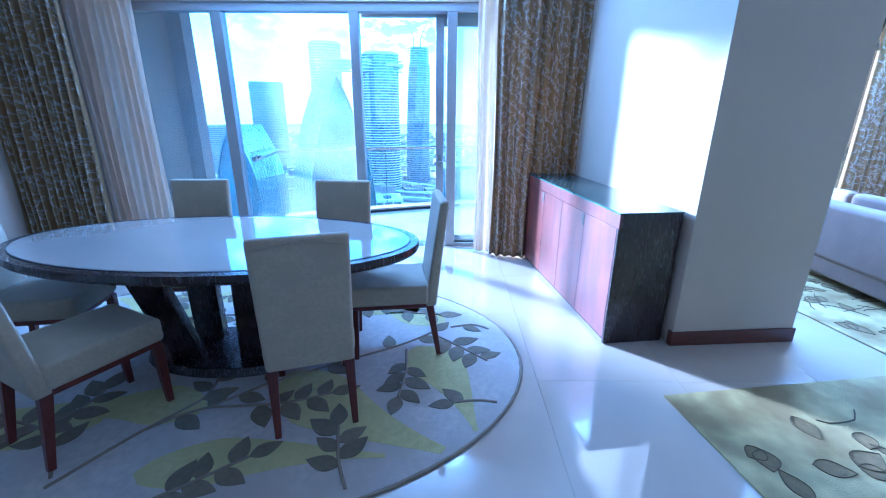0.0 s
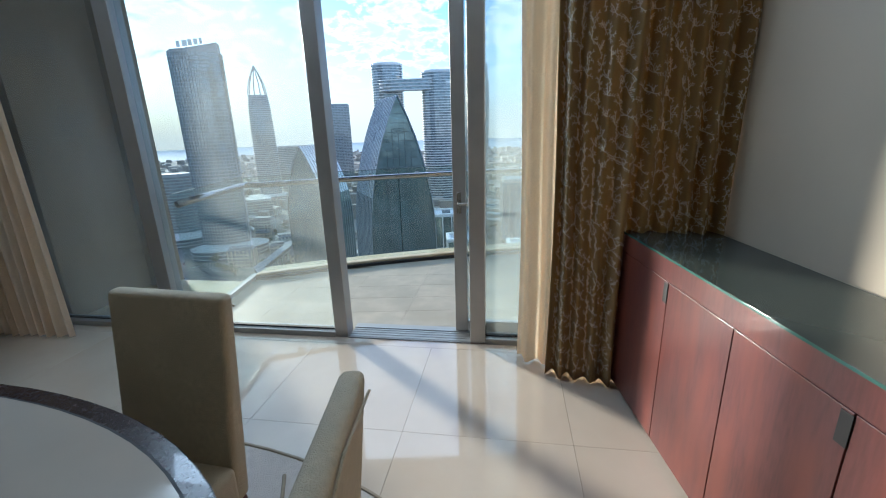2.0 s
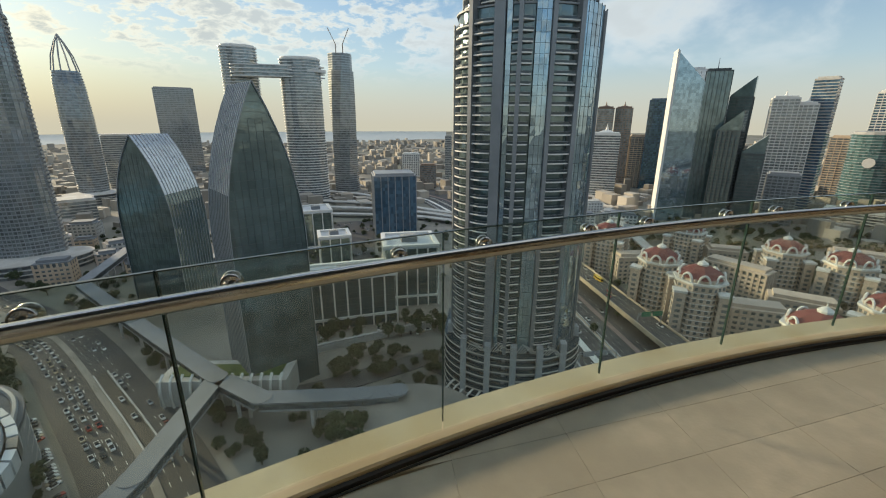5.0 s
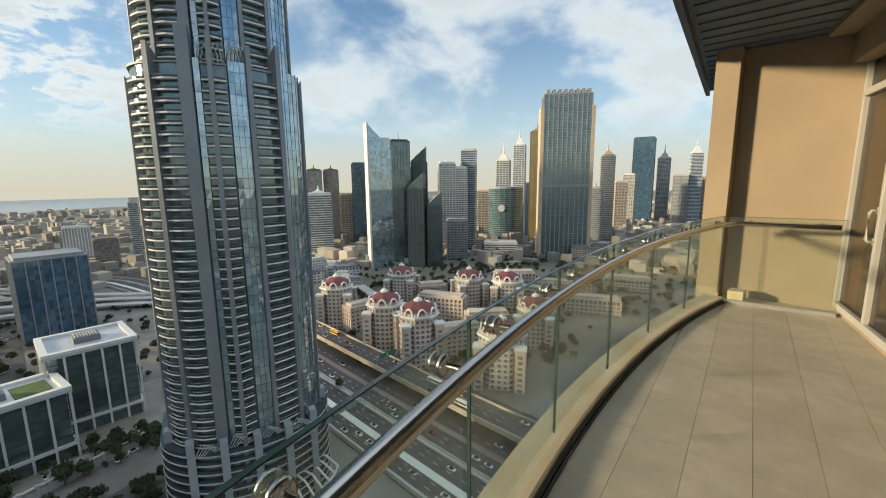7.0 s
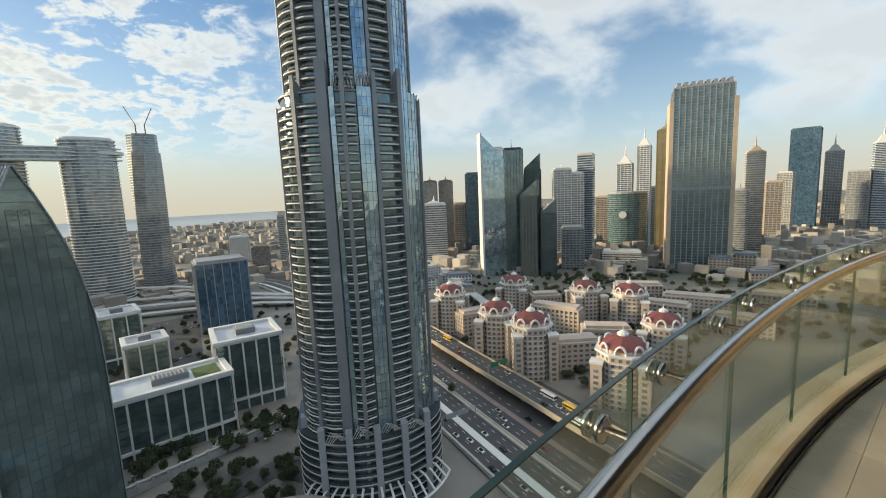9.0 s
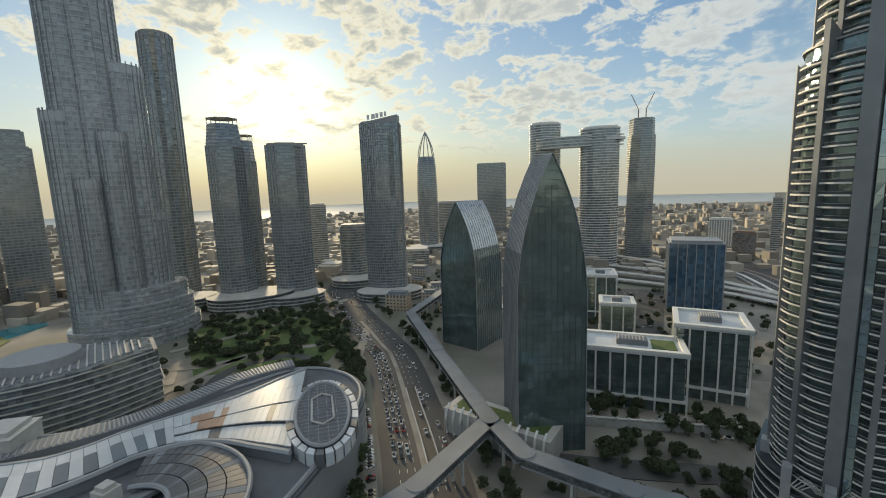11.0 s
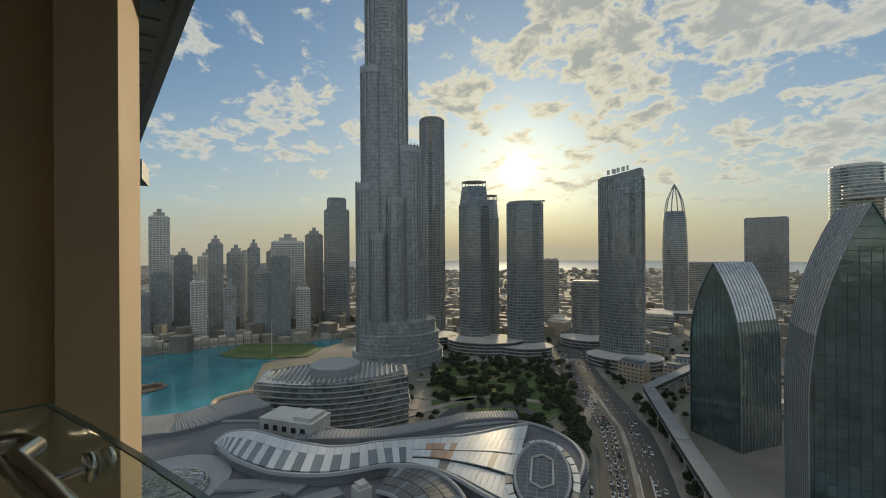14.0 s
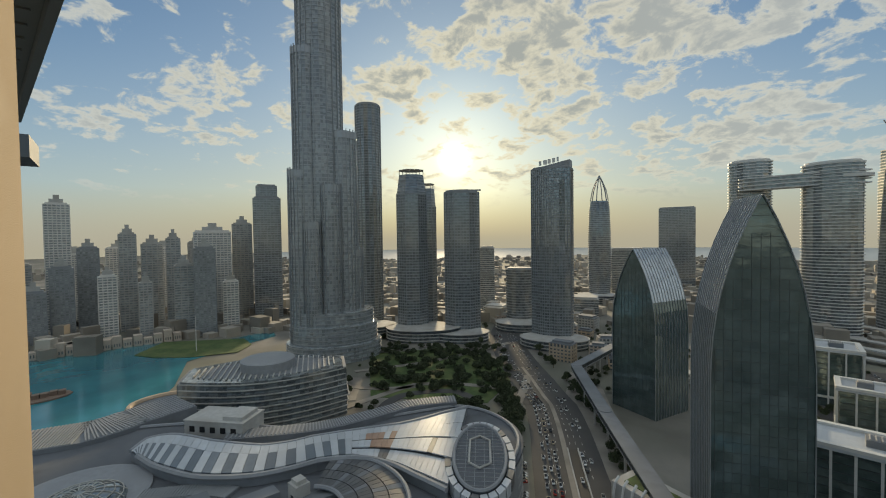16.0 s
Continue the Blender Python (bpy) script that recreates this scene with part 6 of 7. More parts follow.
# plant building with windows, stair tower, lattice dome, units
pb_ = pose(-250, 52, R0, 0, 0, 42)
plant = on_mall(Geo().box(-17, 17, -9, 9, 0, 8, pb_).box(-17.4, 17.4, -9.4, 9.4, 8, 8.6, pb_).box(4, 15, -7, 7, 8.6, 10.6, pb_), "plant_building", M_CONC, "pale roof-top plant building")
for k in range(5):
    part("vent_opening", Geo().box(-14 + k * 6, -11 + k * 6, -9.15, -8.9, 2.5, 5.5, pb_), M_BLACK, plant)
stair = on_mall(Geo().box(-3.2, 3.2, -3.0, 3.0, 0, 7, pose(-164, 62, R0, 0, 0, 10)).box(-2.2, 2.2, -2.0, 2.0, 7, 8.6, pose(-164, 62, R0, 0, 0, 10)), "stair_tower", M_CONC, "pale stair tower with a door")
part("door", Geo().box(-0.9, 0.9, -3.1, -2.9, 0.1, 3.0, pose(-164, 62, R0, 0, 0, 10)), M_BLACK, stair)
on_mall(Geo().lathe([(26, R0), (26, R0 + 0.9), (24.5, R0 + 1.1)], 40, -220, -8), "apron", M_PAVEGREY, "pale curved apron round the skylight")
on_mall(Geo().lathe([(15, R0 + 1.1), (15, R0 + 2.2), (12.8, R0 + 4.2), (8, R0 + 5.8), (2, R0 + 6.4)], 24, -212, -6), "skylight_dome", M_DGLASS, "round lattice skylight")
for j in range(16):
    a = 2 * math.pi * j / 16
    part("dome_rib", Geo().tube([(-212 + r * math.cos(a), -6 + r * math.sin(a), R0 + z) for r, z in ((15, 2.4), (12.8, 4.4), (8, 6.0), (2, 6.6))], 0.22, 5), M_CONC, mall)
for r, z in ((14, 3.5), (11.4, 5.0), (8, 6.0), (5, 6.4)):
    part("dome_rib", Geo().tube([(-212 + r * math.cos(a), -6 + r * math.sin(a), R0 + z) for a in (2 * math.pi * j / 24 for j in range(25))], 0.22, 5), M_CONC, mall)
pts = [(x * 0.985 - 3, y * 0.985 + 0.45, R0 + 0.6) for x, y in out_line]
on_mall(Geo().tube(pts + pts[:1], 1.0, 6), "parapet", M_PAVEGREY, "curved roof parapet")
rr = random.Random(3)
for i in range(46):
    x, y = rr.uniform(-235, -120), rr.uniform(-80, -24)
    part("roof_unit", Geo().box(-1.6, 1.6, -1.1, 1.1, 0, rr.uniform(1, 2.4), pose(x, y, R0, 0, 0, 38)), rr.choice([M_CONC, M_ROOFGREY, M_WHITE]), mall)

st = thing("stacked_oval_building", at(-74.8, 338, GZ, -6), "low oval building of stacked pale louvre floors with a drum", "building")
part("glazing", Geo().prism(foot("lens", 112, 60), 0, 34), M_DGLASS, st)
for i in range(9):
    w = 116 - abs(i - 3) * 1.4
    part("floor_slab", Geo().prism(foot("lens", w, 64), 4 * i + 2.2, 4 * i + 2.9), M_CONC, st)
    part("louvre_band", Geo().prism(foot("lens", w - 2, 62.6), 4 * i + 2.9, 4 * i + 4.2), M_DGLASS, st)
part("roof", Geo().prism(foot("lens", 112, 60), 35.4, 36.4, [(x * 0.7, y * 0.7) for x, y in foot("lens", 112, 60)]), M_ROOFGREY, st)
for i in range(26):
    sx_ = -48 + i * 3.8
    hw_ = 27 * (1 - (sx_ / 58) ** 2)
    part("roof_slat", Geo().box(sx_, sx_ + 0.9, -hw_, hw_, 36.4, 37.2), M_CONC, st)
part("drum", Geo().lathe([(19, 36.4), (19, 43), (17.5, 43.6), (2, 44)], 28), M_GREY, st, "pale round drum on the roof")
rg = thing("ring_terrace", at(-85.5, 372, GZ + 12), "round terrace with a sandstone ring wall", "terrace")
part("ring_wall", Geo().tube([(24 * math.cos(a), 18 * math.sin(a), 0) for a in (2 * math.pi * j / 40 for j in range(41))], 2.0, 6), M_BEIGE, rg)
part("floor", Geo().prism(oval(24, 18, 32), -12, -0.5), M_ROOFGREY, rg)
part("curved_roof", Geo().prism([(x, y - 44) for x, y in foot("lens", 120, 40)], -12, 2), M_ROOFGREY, rg)
for i in range(20):
    part("roof_slat", Geo().box(-45 + i * 4.6, -44 + i * 4.6, -58, -32, 2, 2.8), M_CONC, rg)
isl = thing("lake_platform", pose(-486, -48, GZ + 0.4), "small brown timber platform in the lake", "platform")
part("deck", Geo().prism(oval(14, 24, 12), 0, 1.2), M_BROWN, isl)
for i in range(7):
    part("hut", Geo().box(-3, 3, -2.4, 2.4, 1.2, 4.5, pose(rr.uniform(-7, 7), -16 + i * 5.5, 0)), M_BROWN, isl)

pole = thing("flagpole", pose(*pol(-82.6, 575), GZ + 0.9), "tall thin white flagpole on the lawn", "flagpole")
part("mast", Geo().tube([(0, 0, 0), (0, 0, 20), (0, 0, 42)], [0.5, 0.4, 0.2], 8), M_WHITE, pole)
# long arcade with white arches at the foot of the arched towers
ar = thing("arched_arcade", at(-21.8, 205, GZ, -28), "low terrace roof edged with white arched ribs", "building")
part("body", Geo().box(-30, 30, -9, 9, 0, 14), M_CONC, ar)
part("lawn", Geo().box(-26, 26, -5, 5, 14, 14.3), M_GRASS, ar)
for i in range(13):
    part("arch_rib", Geo().tube([(-28 + i * 4.6, -9.6, 0), (-28 + i * 4.6, -10.2, 9), (-28 + i * 4.6, -9, 14), (-28 + i * 4.6, -6, 16)], 0.7, 6), M_WHITE, ar)

# ---- rounded podiums at the feet of the towers ----
for az, d, w, dp, h in ((-54.6, 548, 96, 60, 12), (-37.0, 512, 78, 50, 10), (-49.5, 535, 70, 46, 9), (-62, 575, 70, 50, 12), (-41.3, 600, 70, 50, 10), (-31.3, 880, 80, 60, 12), (-24, 420, 40, 26, 9)):
    t = thing("podium_building", at(az, d, GZ), "low rounded podium with dark glazing and pale slabs", "building", "tower podiums")
    part("glazing", Geo().prism(oval(w / 2, dp / 2, 28), 0, h), M_DGLASS, t)
    for k in range(int(h / 4) + 1):
        part("slab", Geo().prism(oval(w / 2 + 1.6, dp / 2 + 1.6, 28), 4 * k + 2.6, 4 * k + 3.4), M_CONC, t)
    part("roof", Geo().prism(oval(w / 2 - 2, dp / 2 - 2, 28), h, h + 1.2), M_ROOFGREY, t)

# ---- small blocks between the towers ----
rb = random.Random(31)
for a0, a1, d0, d1, k in ((-36, -29, 430, 640, 9), (-21, -9, 430, 640, 14), (9, 27, 430, 640, 14), (-45, -38, 600, 700, 5), (62, 80, 560, 760, 10), (28, 36, 480, 640, 8)):
    for i in range(k):
        az, d = rb.uniform(a0, a1), rb.uniform(d0, d1)
        x, y = pol(az, d)
        if abs(x - 145) < 75 and y < 620:
            continue
        w = rb.uniform(16, 36)
        t = tower("low_building", "small low flat-roofed city building", az, d, w, rb.uniform(7, 22), w * rb.uniform(0.5, 0.9), turn=rb.uniform(-30, 30), fm=rb.choice([M_CONC, M_BEIGE, M_PINK, M_WHITE]), gm=M_DGLASS, floor=3.6, band=1.9, step=rb.choice([4, 5]), fin=1.5, group="low city buildings", roof_m=rb.choice([M_ROOFGREY, M_CONC]))

# ---- the low town far off ----
town = Geo()
rt = random.Random(11)
for i in range(5200):
    az = rt.uniform(-100, 85)
    d = 640 + 2300 * rt.random() ** 1.1
    if -62 < az < 12 and d > 2600:
        continue
    x, y = pol(az, d)
    if abs(x - 150) < 70 and y < 700:
        continue
    w, dp, h = rt.uniform(9, 26), rt.uniform(9, 22), rt.choice([6, 7, 8, 10, 12, 14, 22])
    town.box(-w / 2, w / 2, -dp / 2, dp / 2, 0, h, pose(x, y, GZ, 0, 0, rt.choice([20, 20, 65, 110])))
tagged(part("low_town", town, mat("town_walls", (0.36, 0.325, 0.275), 0.85, var=0.25, scale=0.02, second=(0.27, 0.25, 0.22), second_scale=0.01, island=0.4), None), "pale sandy low-rise town stretching to the sea", "town", kind="stuff")

# ---- trees ----
def tree_meshes(seed, r, h, palm=False):
    q = random.Random(seed)
    tr = Geo().tube([(0, 0, 0), (0.1, 0, h * 0.3), (0.0, 0.1, h * 0.6)], [0.35, 0.26, 0.16], 6)
    for k in range(4):
        a = q.uniform(0, 6.28)
        tr.tube([(0, 0, h * (0.3 + 0.07 * k)), (r * 0.5 * math.cos(a), r * 0.5 * math.sin(a), h * (0.55 + 0.06 * k))], [0.14, 0.05], 5)
    cr = Geo()
    for k in range(150):
        while True:
            p = Vector((q.uniform(-1, 1), q.uniform(-1, 1), q.uniform(-0.8, 1)))
            if 0.25 < p.length < 1:
                break
        lump = 0.8 + 0.35 * math.sin(3 * p.x + seed) * math.cos(2.5 * p.y)
        c = Vector((p.x * r * lump, p.y * r * lump, h * 0.68 + p.z * h * 0.32))
        s = q.uniform(0.35, 0.8)
        m = Matrix.Translation(c) @ Euler((q.uniform(0, 3), q.uniform(0, 3), q.uniform(0, 6))).to_matrix().to_4x4()
        cr.add([m @ Vector(v) for v in ((-s, -s * 0.6, 0), (s, -s * 0.6, 0.2 * s), (s * 0.9, s * 0.7, 0), (-s * 0.8, s * 0.6, -0.2 * s))], [(0, 1, 2, 3)])
        cr.add([m @ Vector(v) for v in ((0, -s * 0.6, -s), (0, s * 0.6, -s * 0.8), (0.2 * s, s * 0.6, s), (0, -s * 0.7, s * 0.8))], [(0, 1, 2, 3)])
    return tr.mesh("trunk"), cr.mesh("crown")


kinds = [tree_meshes(s, r, h) for s, r, h in ((1, 3.2, 7), (2, 2.6, 6), (3, 4.0, 8))]
ti = random.Random(5)


def tree(x, y, z=GZ + 0.3, s=1.0):
    tk, ck = kinds[ti.randrange(3)]
    t = thing("tree", pose(x, y, z, 0, 0, ti.uniform(0, 360)) @ Matrix.Scale(s * ti.uniform(0.8, 1.3), 4), "small round green street tree", "tree", "city trees")
    part("trunk", tk, M_TRUNK, t)
    part("crown", ck, M_LEAF, t)


for i in range(70):
    az = ti.uniform(-10, 9)
    d = ti.choice([ti.uniform(236, 262), ti.uniform(236, 262), ti.uniform(318, 345)])
    tree(*pol(az, d))
for k in range(12, 56, 1):
    x, y = BLVD[k]
    for s in (1, -1):
        if ti.random() < 0.75:
            tree(x + s * ti.uniform(20, 25), y + s * ti.uniform(18, 24), s=1.2)
for i in range(60):
    tree(*pol(ti.uniform(30, 64), ti.uniform(255, 520)), s=1.1)
for i in range(24):
    tree(*pol(ti.uniform(-9, -4), ti.uniform(120, 150)), z=GZ + 14, s=0.7)
# park: one mass of many crowns
park = Geo()
ck = kinds[2][1]
cv = [v.co.copy() for v in ck.vertices]
cf = [tuple(p.vertices) for p in ck.polygons]
for i in range(2050):
    if i >= 700:
        if i >= 1150:
            a_, d_ = ti.choice([((-66, -40), (300, 620)), ((-34, -19), (360, 640)), ((30, 66), (300, 560)), ((33, 62), (450, 640)), ((50, 82), (420, 720)), ((-12, 14), (330, 560))])
            x, y = pol(ti.uniform(*a_), ti.uniform(*d_))
            if min((x - bx) ** 2 + (y - by) ** 2 for bx, by in BLVD) < 760 or (100 < x < 190):
                continue
        elif i < 880:
            bx_, by_ = BLVD[ti.randrange(16, 54)]
            off = ti.choice([-1, -1, 1]) * ti.uniform(24, 33)
            x, y = bx_ + off * 0.75 + ti.uniform(-3, 3), by_ + off * 0.75 + ti.uniform(-3, 3)
            if abs(off) < 30 and by_ < 240 and off < 0:
                continue
        elif i < 1000:
            x, y = pol(ti.uniform(-8, 12), ti.uniform(196, 222))
            if ti.random() < 0.6:
                continue
        else:
            x, y = pol(ti.uniform(-16, 9), ti.uniform(118, 188))
            if ti.random() < 0.6 or abs(x - 145) < 48:
                continue
        m = pose(x, y, GZ - 0.6, 0, 0, ti.uniform(0, 360)) @ Matrix.Scale(ti.uniform(0.5, 1.05), 4)
        park.add([m @ v for v in cv], cf)
        continue
    if i < 150:
        x, y = pol(ti.uniform(-62, -43), ti.uniform(355, 500))
    elif i < 220:
        x, y = pol(ti.uniform(-50, -38), ti.uniform(255, 330))
        if min((x - bx) ** 2 + (y - by) ** 2 for bx, by in BLVD) < 700:
            continue
    elif i < 400:
        x, y = pol(ti.uniform(29, 62), ti.uniform(270, 520))
        if abs(x - 150) < 52:
            continue
    else:
        x, y = pol(ti.uniform(44, 84), ti.uniform(430, 760))
    m = pose(x, y, GZ - 1, 0, 0, ti.uniform(0, 360)) @ Matrix.Diagonal((ti.uniform(0.8, 1.7), ti.uniform(0.8, 1.7), ti.uniform(0.7, 1.1), 1))
    park.add([m @ v for v in cv], cf)
tagged(part("park_trees", park, M_LEAF, None), "dense dark green park trees", "trees", kind="stuff")

# ---- cars ----
car_body = Geo().prism([(-0.88, -2.2), (0.88, -2.2), (0.92, 0), (0.86, 2.1), (-0.86, 2.1), (-0.92, 0)], 0.28, 0.85).mesh("body")
car_cab = Geo().prism([(-0.8, -1.3), (0.8, -1.3), (0.8, 1.1), (-0.8, 1.1)], 0.85, 1.42, [(-0.62, -0.9), (0.62, -0.9), (0.62, 0.7), (-0.62, 0.7)]).mesh("cabin")
wheel_me = Geo().tube([(-0.1, 0, 0), (0.1, 0, 0)], 0.32, 8).mesh("wheel")
bodies = []
for m in M_CARS:
    me = car_body.copy()
    me.materials.append(m)
    bodies.append(me)
ci = random.Random(9)


def car(x, y, ang, z=GZ + 0.4):
    k = ci.choice([0, 0, 0, 0, 0, 0, 1, 1, 2, 3, 0, 4])
    c = thing("car", pose(x, y, z, 0, 0, ang), ("white", "silver", "black", "sand-coloured", "dark red")[k] + " car in traffic on the road", "car", "cars")
    part("body", bodies[k], None, c)
    part("cabin", car_cab, M_CARGLASS, c, "dark glazed cabin")
    for wx in (-0.82, 0.82):
        for wy in (-1.35, 1.3):
            part("wheel", wheel_me, M_TYRE, c).matrix_basis = pose(wx, wy, 0.32)


for k in range(40, len(BLVD) - 10):
    (xa, ya), (xb, yb) = BLVD[k], BLVD[k + 1]
    ang_ = math.degrees(math.atan2(yb - ya, xb - xa))
    for j in range(3):
        for off in (-26, -18):
            if ci.random() < 0.7:
                car(xa + (xb - xa) * j / 3 + off, ya + (yb - ya) * j / 3 + off, ang_ + 20, GZ + 0.31)
for k in range(10, len(BLVD) - 14):
    (xa, ya), (xb, yb) = BLVD[k], BLVD[k + 1]
    t = Vector((xb - xa, yb - ya, 0))
    n = Vector((-t.y, t.x, 0)).normalized()
    for lane in (-13.5, -10, -6.5, 5.5, 9.5, 13.5):
        rows_ = max(1, int(t.length / 9))
        for j in range(rows_):
            if ci.random() < (0.85 if lane < 0 else 0.25):
                p = Vector((xa, ya, 0)) + t * ((j + ci.uniform(0.2, 0.8)) / rows_) + n * lane
                car(p.x, p.y, math.degrees(math.atan2(t.y, t.x)) - 90 + (180 if lane > 0 else 0))
def hw_x(y):
    return float(np.interp(y, [p[1] for p in hw[:41]], [p[0] for p in hw[:41]]))


for i in range(85):
    y = ci.uniform(90, 470)
    off = ci.choice([-38, -34.5, -24.5, -20.5, -10.5, -7, -4, 4.5, 8, 10.5, 12.5, 17, 21.5])
    car(hw_x(y) + off, y, ci.choice([0, 180]), GZ + (9.01 if off > 11 else 0.36))


def bus(x, y, z, body_m, colour):
    b = thing("bus", pose(x, y, z), colour + " bus on the raised carriageway", "bus", "buses")
    part("body", Geo().prism([(-1.25, -5.6), (1.25, -5.6), (1.25, 5.6), (-1.25, 5.6)], 0.35, 3.0, [(-1.18, -5.5), (1.18, -5.5), (1.18, 5.5), (-1.18, 5.5)]), body_m, b, bevel=0.08)
    part("window_band", Geo().box(-1.27, 1.27, -5.2, 5.2, 1.5, 2.5), M_CARGLASS, b, "dark window band")
    part("windscreen", Geo().box(-1.1, 1.1, -5.64, -5.5, 1.2, 2.6), M_CARGLASS, b)
    for wx in (-1.15, 1.15):
        for wy in (-3.6, 3.4):
            part("wheel", wheel_me, M_TYRE, b).matrix_basis = pose(wx, wy, 0.48) @ Matrix.Scale(1.5, 4)


for y, off, m, cn in ((178, 20.5, M_WHITE, "white"), (160, 20.5, M_BUSYELLOW, "yellow"), (296, 20.5, M_BUSYELLOW, "yellow"), (150, 13.0, M_WHITE, "white")):
    bus(hw_x(y) + off, y, GZ + 9.01, m, cn)
for i in range(40):
    x, y = pol(ci.uniform(-9.5, -1.5), ci.uniform(400, 550))
    car(x, y, 5, GZ + 0.26)
for i in range(16):
    x, y = pol(ci.uniform(-10, 8), ci.uniform(240, 258))
    car(x, y, ci.choice([5, 95]), GZ + 0.26)
g = Geo()
for k in range(200):
    y = -200 + k * 4.5
    x0 = float(np.interp(y, [p[1] for p in hw[:41]], [p[0] for p in hw[:41]]))
    for off in (-36.2, -32.5, -22.5, -18.8, -9, -5.5, 6.2, 15, 19):
        if k % 2 == 0:
            z = 8.65 if off > 12 else 0.0
            g.box(x0 + off - 0.12, x0 + off + 0.12, y, y + 3, GZ + z + 0.354, GZ + z + 0.37)
tagged(part("lane_marking", g, M_MARK, None), "white dashed lane marks of the highway", "road marking", kind="stuff")
g = Geo()
for k in range(8, len(BLVD) - 8):
    (xa, ya), (xb, yb) = BLVD[k], BLVD[k + 1]
    t = Vector((xb - xa, yb - ya, 0))
    m0 = pose(xa, ya, 0, 0, 0, math.degrees(math.atan2(t.y, t.x)))
    for off in (-12, -8.2, -4.6, 4, 7.6, 11.6):
        for j in range(int(t.length / 6)):
            g.box(j * 6, j * 6 + 3, off - 0.1, off + 0.1, GZ + 0.354, GZ + 0.37, m0)
tagged(part("lane_marking", g, M_MARK, None), "white dashed lane marks of the boulevard", "road marking", kind="stuff")

# ---- glowing cylinder added as pale haze where the ground meets the sky ----
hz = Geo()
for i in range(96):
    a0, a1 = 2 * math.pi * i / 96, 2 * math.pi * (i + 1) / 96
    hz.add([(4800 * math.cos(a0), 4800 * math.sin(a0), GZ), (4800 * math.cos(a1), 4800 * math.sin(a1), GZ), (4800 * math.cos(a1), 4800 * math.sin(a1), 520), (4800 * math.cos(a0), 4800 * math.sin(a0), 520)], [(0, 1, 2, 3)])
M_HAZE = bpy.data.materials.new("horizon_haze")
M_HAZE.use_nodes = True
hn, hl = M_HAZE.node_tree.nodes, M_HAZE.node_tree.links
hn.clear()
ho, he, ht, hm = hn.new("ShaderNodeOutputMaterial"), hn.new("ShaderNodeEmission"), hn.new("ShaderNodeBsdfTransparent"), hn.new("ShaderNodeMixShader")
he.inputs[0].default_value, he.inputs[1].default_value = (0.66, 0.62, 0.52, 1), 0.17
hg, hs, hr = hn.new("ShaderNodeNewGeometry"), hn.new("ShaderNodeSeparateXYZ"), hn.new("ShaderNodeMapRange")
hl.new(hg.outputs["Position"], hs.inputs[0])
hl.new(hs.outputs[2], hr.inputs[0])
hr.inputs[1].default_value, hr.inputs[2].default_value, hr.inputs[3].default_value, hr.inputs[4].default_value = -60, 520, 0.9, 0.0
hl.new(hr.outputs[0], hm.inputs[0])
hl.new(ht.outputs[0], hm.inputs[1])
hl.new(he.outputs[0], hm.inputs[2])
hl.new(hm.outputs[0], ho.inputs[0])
structure("backdrop", hz, M_HAZE, "glowing cylinder painted as pale haze on the far horizon")

# ---- dining room ----
def rbox(x0, x1, y0, y1, z0, z1):
    return Geo().box(x0, x1, y0, y1, z0, z1)


def dining_chair(m):
    c = thing("dining_chair", m, "cream upholstered dining chair with reddish tapered wooden legs", "chair", "chairs round the table")
    part("seat", rbox(-0.205, 0.205, -0.20, 0.27, 0.36, 0.48), M_FABRIC, c, bevel=0.022)
    back = Geo().add([(-0.195, -0.245, 0.34), (0.195, -0.245, 0.34), (0.195, -0.175, 0.34), (-0.195, -0.175, 0.34), (-0.20, -0.315, 0.975), (0.20, -0.315, 0.975), (0.20, -0.265, 0.975), (-0.20, -0.265, 0.975)],
                     [(3, 2, 1, 0), (4, 5, 6, 7), (0, 1, 5, 4), (1, 2, 6, 5), (2, 3, 7, 6), (3, 0, 4, 7)])
    bk = part("backrest", back, M_FABRIC, c, bevel=0.018)
    part("piping", Geo().tube([(-0.19, -0.318, 0.93), (0, -0.316, 0.955), (0.19, -0.318, 0.93)], 0.003, 6), M_FABRIC, bk)
    part("seat_frame", rbox(-0.19, 0.19, -0.19, 0.25, 0.335, 0.362), M_LEG, c)
    for x, y, lx, ly in ((-0.175, 0.235, -0.175, 0.24), (0.175, 0.235, 0.175, 0.24), (-0.17, -0.205, -0.175, -0.26), (0.17, -0.205, 0.175, -0.26)):
        a, b = 0.023, 0.014
        part("leg", Geo().add([(lx - b, ly - b, 0.01), (lx + b, ly - b, 0.01), (lx + b, ly + b, 0.01), (lx - b, ly + b, 0.01), (x - a, y - a, 0.345), (x + a, y - a, 0.345), (x + a, y + a, 0.345), (x - a, y + a, 0.345)],
                              [(3, 2, 1, 0), (4, 5, 6, 7), (0, 1, 5, 4), (1, 2, 6, 5), (2, 3, 7, 6), (3, 0, 4, 7)]), M_LEG, c, bevel=0.003)
    return c


RUG_T = 0.010
first = dining_chair(pose(-0.355, 3.12, RUG_T - 0.009, 0, 0, 19))
for x, y, a in ((-1.36, 2.92, -25), (0.0, 3.68, 98.6), (-1.43, 3.95, 184), (-0.445, 3.96, 176), (-1.98, 3.42, -80)):
    copy_thing(first, pose(x, y, RUG_T - 0.009, 0, 0, a))

